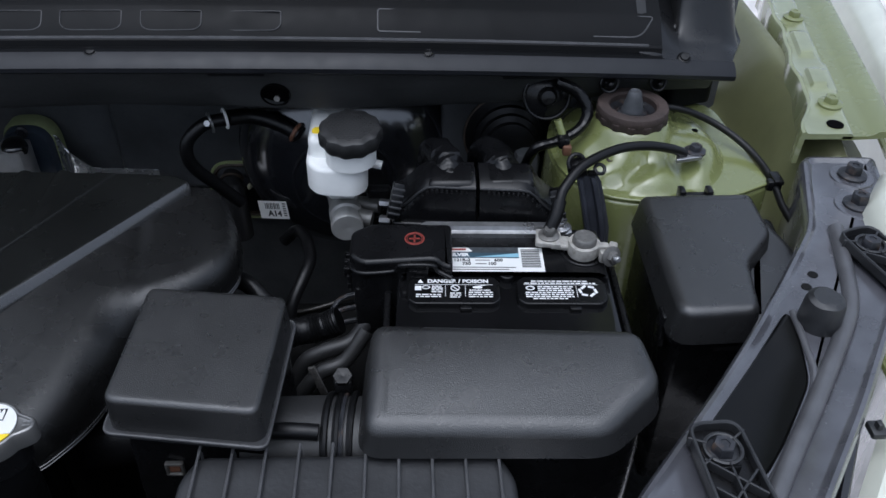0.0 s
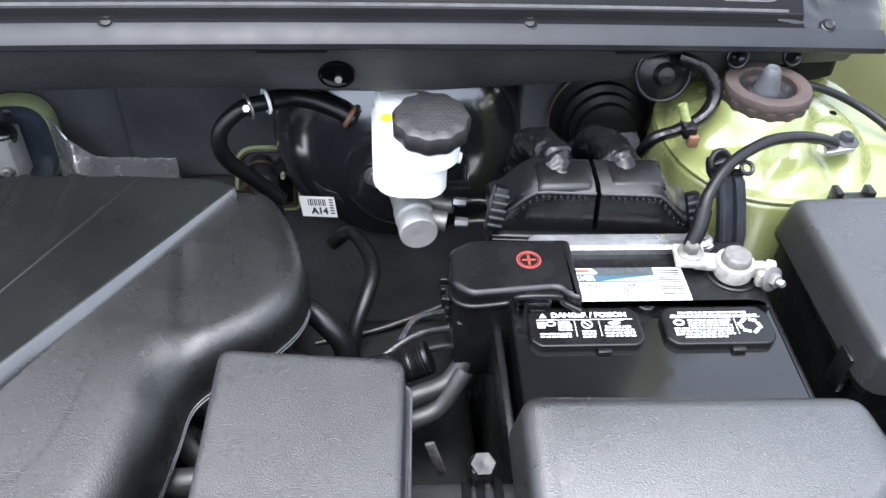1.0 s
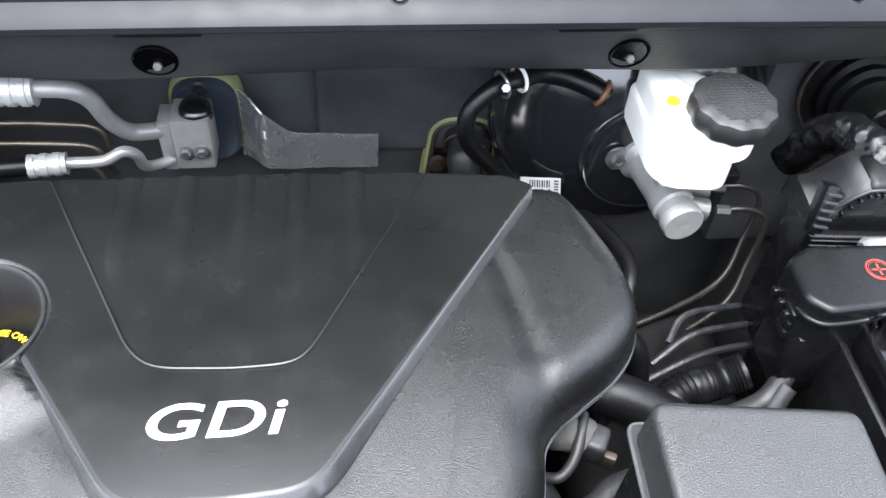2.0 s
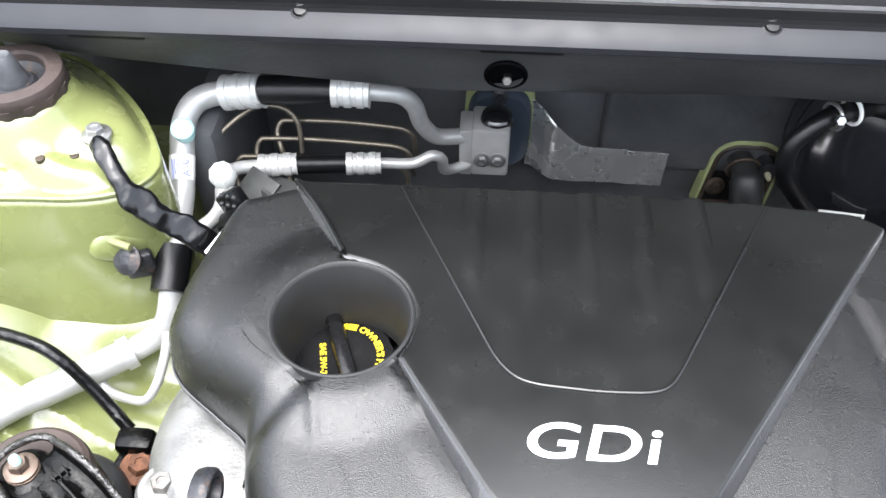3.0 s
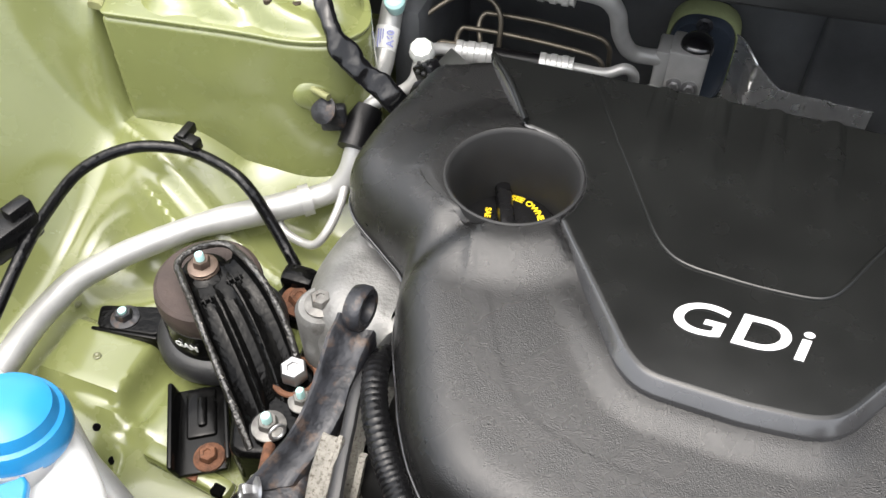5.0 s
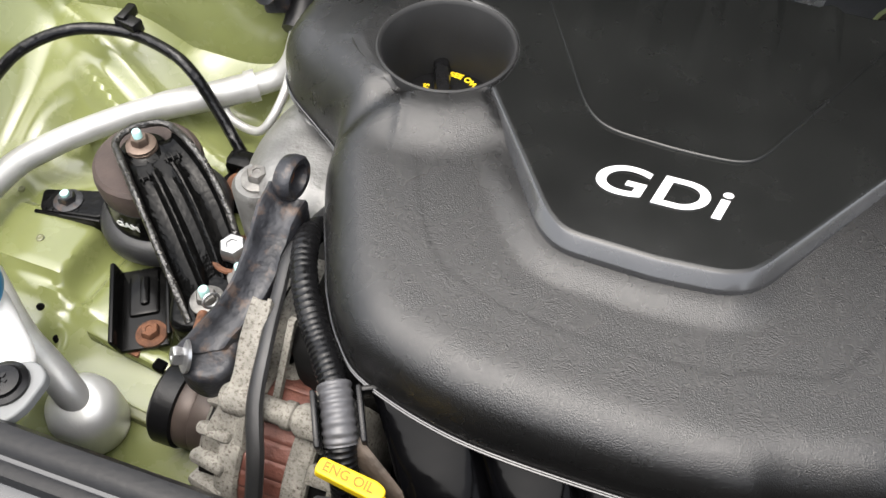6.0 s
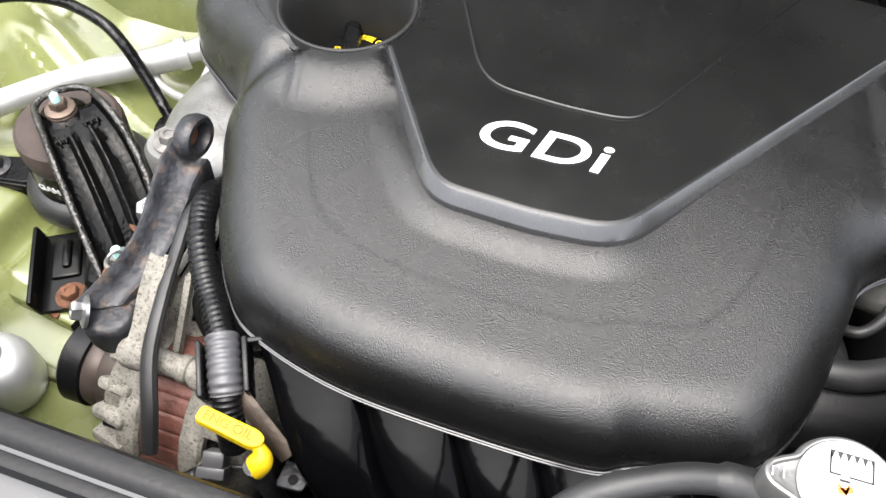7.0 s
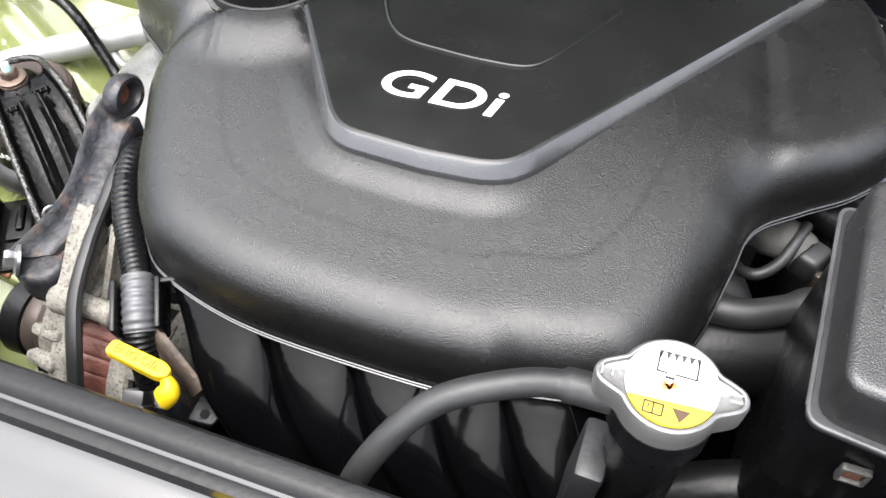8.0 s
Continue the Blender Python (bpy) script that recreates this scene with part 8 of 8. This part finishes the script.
def engine_hoses():
    specs = (("radiator_hose", [(-0.300, 0.468, 0.842), (-0.274, 0.470, 0.845), (-0.239, 0.478, 0.845), (-0.209, 0.492, 0.845), (-0.165, 0.51, 0.835)], 0.0265, RUBBER, "thick black radiator hose"),
             ("heater_hose", [(-0.300, 0.486, 0.868), (-0.276, 0.480, 0.875), (-0.254, 0.481, 0.876), (-0.233, 0.491, 0.876), (-0.215, 0.503, 0.875), (-0.16, 0.52, 0.86)], 0.0088, RUBBER_GREY, "grey rubber heater hose with faint print"),
             ("coolant_hose", [(-0.270, 0.594, 0.862), (-0.245, 0.589, 0.866), (-0.228, 0.584, 0.866), (-0.197, 0.571, 0.866), (-0.16, 0.555, 0.855)], 0.0165, RUBBER, "smooth black coolant hose"),
             ("breather_hose", [(-0.280, 0.530, 0.850), (-0.262, 0.518, 0.842), (-0.250, 0.505, 0.825)], 0.013, RUBBER_GREY, "dusty grey breather hose"),
             ("fuel_hose", [(-0.215, 0.655, 0.855), (-0.196, 0.640, 0.866), (-0.178, 0.626, 0.858), (-0.1665, 0.618, 0.841), (-0.163, 0.606, 0.80)], 0.0090, RUBBER, "thin black hose beside the engine"),
             ("fuel_hose", [(-0.182, 0.800, 0.792), (-0.168, 0.797, 0.808), (-0.158, 0.785, 0.815), (-0.147, 0.752, 0.824), (-0.142, 0.722, 0.826), (-0.149, 0.695, 0.819), (-0.160, 0.672, 0.800), (-0.165, 0.650, 0.760)], 0.0070, RUBBER, "thin black hose beside the engine"),
             ("lower_radiator_hose", [(-0.33, 0.37, 0.775), (-0.29, 0.385, 0.795), (-0.25, 0.40, 0.815), (-0.21, 0.41, 0.825)], 0.016, RUBBER, "black corrugated lower hose"))
    for name, pts, r, material, label in specs:
        t = thing(name, pts[0], label, "hose")
        part("hose", tube(pts, r, 10, 20), material, t)
        if name == "heater_hose":
            for q in range(15):
                part("hose_print", box((0.0014 + 0.0008 * (q % 3), 0.0016, 0.0003), Matrix.Translation((-0.276 + 0.0041 * q, float(np.interp(-0.276 + 0.0041 * q, (-0.276, -0.254, -0.233, -0.215), (0.4745, 0.4755, 0.4855, 0.4975))), 0.8818)) @ Matrix.Rotation(radians(38), 4, "X"), 0), RIB, t, "faint grey print")
    t = thing("wiring_loom", (-0.17, 0.55, 0.85), "black corrugated wiring loom in the dark gap", "cable")
    part("loom", tube([(-0.175, 0.560, 0.835), (-0.150, 0.580, 0.85), (-0.120, 0.588, 0.852), (-0.10, 0.59, 0.86)], 0.013, 16, 16, wave=(22, 0.06)), RUBBER, t)
    part("connector", box((0.03, 0.022, 0.024), Matrix.Translation((-0.205, 0.575, 0.852)) @ Matrix.Rotation(radians(30), 4, "Z"), 0.004), PLASTIC, t)
    part("tape", box((0.018, 0.004, 0.012), Matrix.Translation((-0.165, 0.548, 0.856)) @ Matrix.Rotation(radians(40), 4, "Z"), 0.001), TAPE, t, "scrap of pale tape")
    part("cloth_tag", box((0.006, 0.003, 0.034), Matrix.Translation((-0.106, 0.462, 0.915)) @ Matrix.Rotation(radians(-15), 4, "Y"), 0.001), mat("frayed woven braid", (0.05, 0.047, 0.044), 0.8, grain=(500, 0.001, "noise"), vary=0.5, vary_scale=300), t, "frayed woven braid")
    u = thing("gearbox", (-0.08, 0.55, 0.50), "dark grimy gearbox below the hoses", "gearbox")
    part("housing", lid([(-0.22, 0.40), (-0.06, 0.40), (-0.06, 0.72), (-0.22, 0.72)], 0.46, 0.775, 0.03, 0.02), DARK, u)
    for k in range(3):
        part("rear_pipe", tube([(-0.16 + 0.02 * k, 0.62 + 0.02 * k, 0.80), (-0.10, 0.64 + 0.02 * k, 0.81), (-0.04, 0.655 + 0.02 * k, 0.80)], 0.003, 6, 8), IRON_WORN, u)
    v = thing("vacuum_valve", (-0.235, 0.535, 0.85), "small dusty valve with a curled lead", "valve")
    part("valve_body", crumple(tube([(-0.272, 0.562, 0.862), (-0.257, 0.557, 0.866), (-0.244, 0.550, 0.868), (-0.232, 0.544, 0.868), (-0.226, 0.540, 0.867)], lambda s: 0.0155 - 0.0035 * s, 8, 18, flat=1.2), 0.0016, 110), mat("dusty grey cloth tape", (0.060, 0.058, 0.053), 0.75, vary=0.3, vary_scale=70, grain=(220, 0.0006, "noise")), v, "dusty taped elbow")
    part("plug", box((0.017, 0.020, 0.020), Matrix.Translation((-0.2225, 0.5385, 0.866)) @ Matrix.Rotation(radians(-28), 4, "Z"), 0.004, 3), RUBBER_GREY, v, "grey plug end")
    part("plug_tab", box((0.010, 0.006, 0.014), Matrix.Translation((-0.214, 0.530, 0.858)) @ Matrix.Rotation(radians(-28), 4, "Z"), 0.0015), BROWN_PLATE, v, "brown plug tab")
    part("lead", tube([(-0.229, 0.552, 0.880), (-0.233, 0.540, 0.880), (-0.240, 0.524, 0.875), (-0.250, 0.514, 0.872), (-0.259, 0.516, 0.868), (-0.264, 0.525, 0.862)], 0.0036, 10, 10), RUBBER_GREY, v, "curled grey lead")


engine_hoses()


# ---- headlight carrier ----
def carrier():
    t = thing("headlight_carrier", (0.28, 0.48, 0.85), "dusty gloss black front carrier panel beside the headlight", "carrier panel")
    edge = [(0.355, 0.703), (0.335, 0.640), (0.318, 0.588), (0.269, 0.517), (0.225, 0.458), (0.179, 0.400), (0.106, 0.314), (0.06, 0.25), (0.12, 0.16), (0.20, 0.27), (0.282, 0.38), (0.340, 0.465), (0.395, 0.56), (0.430, 0.700)]
    out = fillet(edge, [0.014] + [0.02] * 12 + [0.012], 5)
    prof = [(0.0, 0.80), (-0.001, 0.958), (0.0, 0.9655), (0.0025, 0.9690), (0.0055, 0.9695), (0.0080, 0.9675), (0.0105, 0.9660)]
    part("panel", loft([[Vector((p.x, p.y, z)) for p in inset(out, d)] for d, z in prof]), CARRIER, t)
    # near-black sheet flush on the panel paints the recess's shade; raised edge towards the headlight
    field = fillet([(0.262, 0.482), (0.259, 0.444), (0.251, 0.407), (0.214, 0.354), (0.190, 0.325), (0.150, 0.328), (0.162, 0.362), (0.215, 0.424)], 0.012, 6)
    part("recess", loft([[Vector((p.x, p.y, z)) for p in inset(field, d)] for d, z in ((-0.001, 0.9655), (0.0, 0.9672), (0.0008, 0.9665), (0.0012, 0.9662))]), mat("black recess shade", (0.002, 0.002, 0.002), 0.30, spec=0.25, vary=0.3), t, "flush black sheet for the recess's shade")
    part("ridge", tube([(0.266, 0.480, 0.966), (0.262, 0.444, 0.966), (0.254, 0.405, 0.966), (0.217, 0.352, 0.966), (0.192, 0.320, 0.966)], 0.0030, 8, 10), STRIP, t, "worn raised ridge")
    part("seal_strip", tube([(0.343, 0.585, 0.967), (0.326, 0.520, 0.967), (0.310, 0.478, 0.967), (0.264, 0.410, 0.967), (0.200, 0.322, 0.967), (0.165, 0.27, 0.967)], 0.0066, 8, 12), STRIP, t, "grey rubber seal strip")
    for x, y in ((0.393, 0.668), (0.378, 0.620)):
        part("bolt_pad", lathe([(0.021, 0), (0.020, 0.0016), (0.0, 0.0018)], Matrix.Translation((x, y, 0.9658)), 32), CARRIER, t)
        hexbolt("bolt", (x, y, 0.9682), UP, 0.0082, t, IRON_WORN, True, h=0.012, label="black flange bolt")
    for x, y in ((0.299, 0.524), (0.288, 0.509)):
        part("hole", lathe([(0.0042, 0), (0.0042, 0.0006), (0, 0.0006)], Matrix.Translation((x, y, 0.9661)), 16), DARK, t, "dark hole")
    part("rubber_stop", crumple(lathe([(0.0165, 0.964), (0.0165, 0.970), (0.0150, 0.986), (0.0140, 0.9905), (0.010, 0.993), (0.004, 0.9925), (0, 0.9925)], Matrix.Translation((0.281, 0.468, 0)), 40), 0.0009, 80), PLASTIC_GREY, t, "grey rubber hood stop")
    u = thing("headlight_housing", (0.33, 0.42, 0.85), "black plastic headlight housing with ribbed mounting tabs", "headlight")
    part("rear_shell", loft([[Vector((0.160 + 0.20 * s + 0.55 * dx, 0.245 + 0.345 * s + 0.55 * dy, 0.962 + dz)) for dx, dy, dz in ((0.015, -0.005, -0.15), (0.015, -0.005, -0.004), (0.018, -0.008, 0.001), (0.027, -0.013, 0.001), (0.031, -0.015, -0.005), (0.048, -0.026, -0.008), (0.052, -0.028, -0.004), (0.058, -0.032, -0.004), (0.062, -0.034, -0.012), (0.066, -0.036, -0.03), (0.066, -0.036, -0.15))] for s in [q / 20 for q in range(21)]]), PANEL, u)
    for (cx, cy, ang, L) in ((0.355, 0.549, -74, 0.105), (0.166, 0.341, -86, 0.08)):
        m = Matrix.Translation((cx, cy, 0.970)) @ Matrix.Rotation(radians(ang), 4, "Z")
        b = lid([(-0.022, -0.018), (L, -0.020), (L, 0.020), (-0.022, 0.018)], 0.0, 0.003, 0.012, 0.001)
        b.transform(m)
        tab = part("mounting_tab", b, PLASTIC, u, "ribbed grey mounting tab")
        rim = fillet([(-0.022, -0.018), (L, -0.020), (L, 0.020), (-0.022, 0.018)], 0.012, 6)
        part("tab_rim", loft([[m @ Vector((p.x, p.y, z)) for p in inset(rim, d)] for d, z in ((0, 0.001), (0, 0.0095), (0.0008, 0.0105), (0.0020, 0.0105), (0.0028, 0.0095), (0.0028, 0.001))], cap=False), PLASTIC_GREY, tab)
        part("bolt_seat", lathe([(0.0105, 0.002), (0.0125, 0.002), (0.0130, 0.009), (0.0115, 0.0095), (0.0105, 0.009)], m, 30, None, True), PLASTIC_GREY, tab)
        for k in range(5):
            part("rib", box((0.0016, 0.012, 0.008), m @ Matrix.Rotation(0.6 + 1.05 * k, 4, "Z") @ Matrix.Translation((0, 0.0165, 0.006)) if k in (0, 2, 3) else m @ Matrix.Translation((0.015, 0, 0.006)), 0.0004), PLASTIC_GREY, tab)
        for k in range(6):
            x = 0.018 + k * (L - 0.016) / 6
            part("rib", box((0.0016, 0.042, 0.008), m @ Matrix.Translation((x + 0.004, 0, 0.006)) @ Matrix.Rotation(0.75 if k % 2 else -0.75, 4, "Z") @ Matrix.Diagonal((1, 1.0, 1, 1)), 0.0004), PLASTIC_GREY, tab)
        part("rib", box((L - 0.012, 0.0016, 0.008), m @ Matrix.Translation((L / 2 + 0.006, 0, 0.006)), 0.0004), PLASTIC_GREY, tab)
        hexbolt("bolt", m @ Vector((0, 0, 0.004)), UP, 0.0080, tab, IRON_WORN, True, h=0.010)
    part("clip_hole", lathe([(0.0095, 0), (0.0095, 0.0015), (0.007, 0.002), (0.006, -0.002), (0, -0.002)], axis((0.270, 0.383, 0.956), (0.2, -0.1, 1)), 24), DARK, u, "dark clip hole")
    part("side_clip", merge(box((0.012, 0.014, 0.006), Matrix.Translation((0.292, 0.376, 0.950)), 0.002), box((0.004, 0.006, 0.010), Matrix.Translation((0.292, 0.376, 0.953)), 0.001)), PLASTIC_GREY, u)
    v = thing("bumper_corner", (0.45, 0.45, 0.70), "dusty bumper corner beside the headlight, glare put into its pale colour", "bumper")
    part("skin", loft([[Vector((0.165 + 0.33 * s + dx, 0.22 + 0.46 * s + dy, 0.94 + dz)) for dx, dy, dz in ((0.02, 0.0, -0.2), (0.02, 0.0, -0.01), (0.028, -0.005, 0.0), (0.06, -0.02, -0.004), (0.10, -0.04, -0.03), (0.12, -0.05, -0.2))] for s in [q / 12 for q in range(13)]]), WHITEPAINT, v)
    return t


carrier()
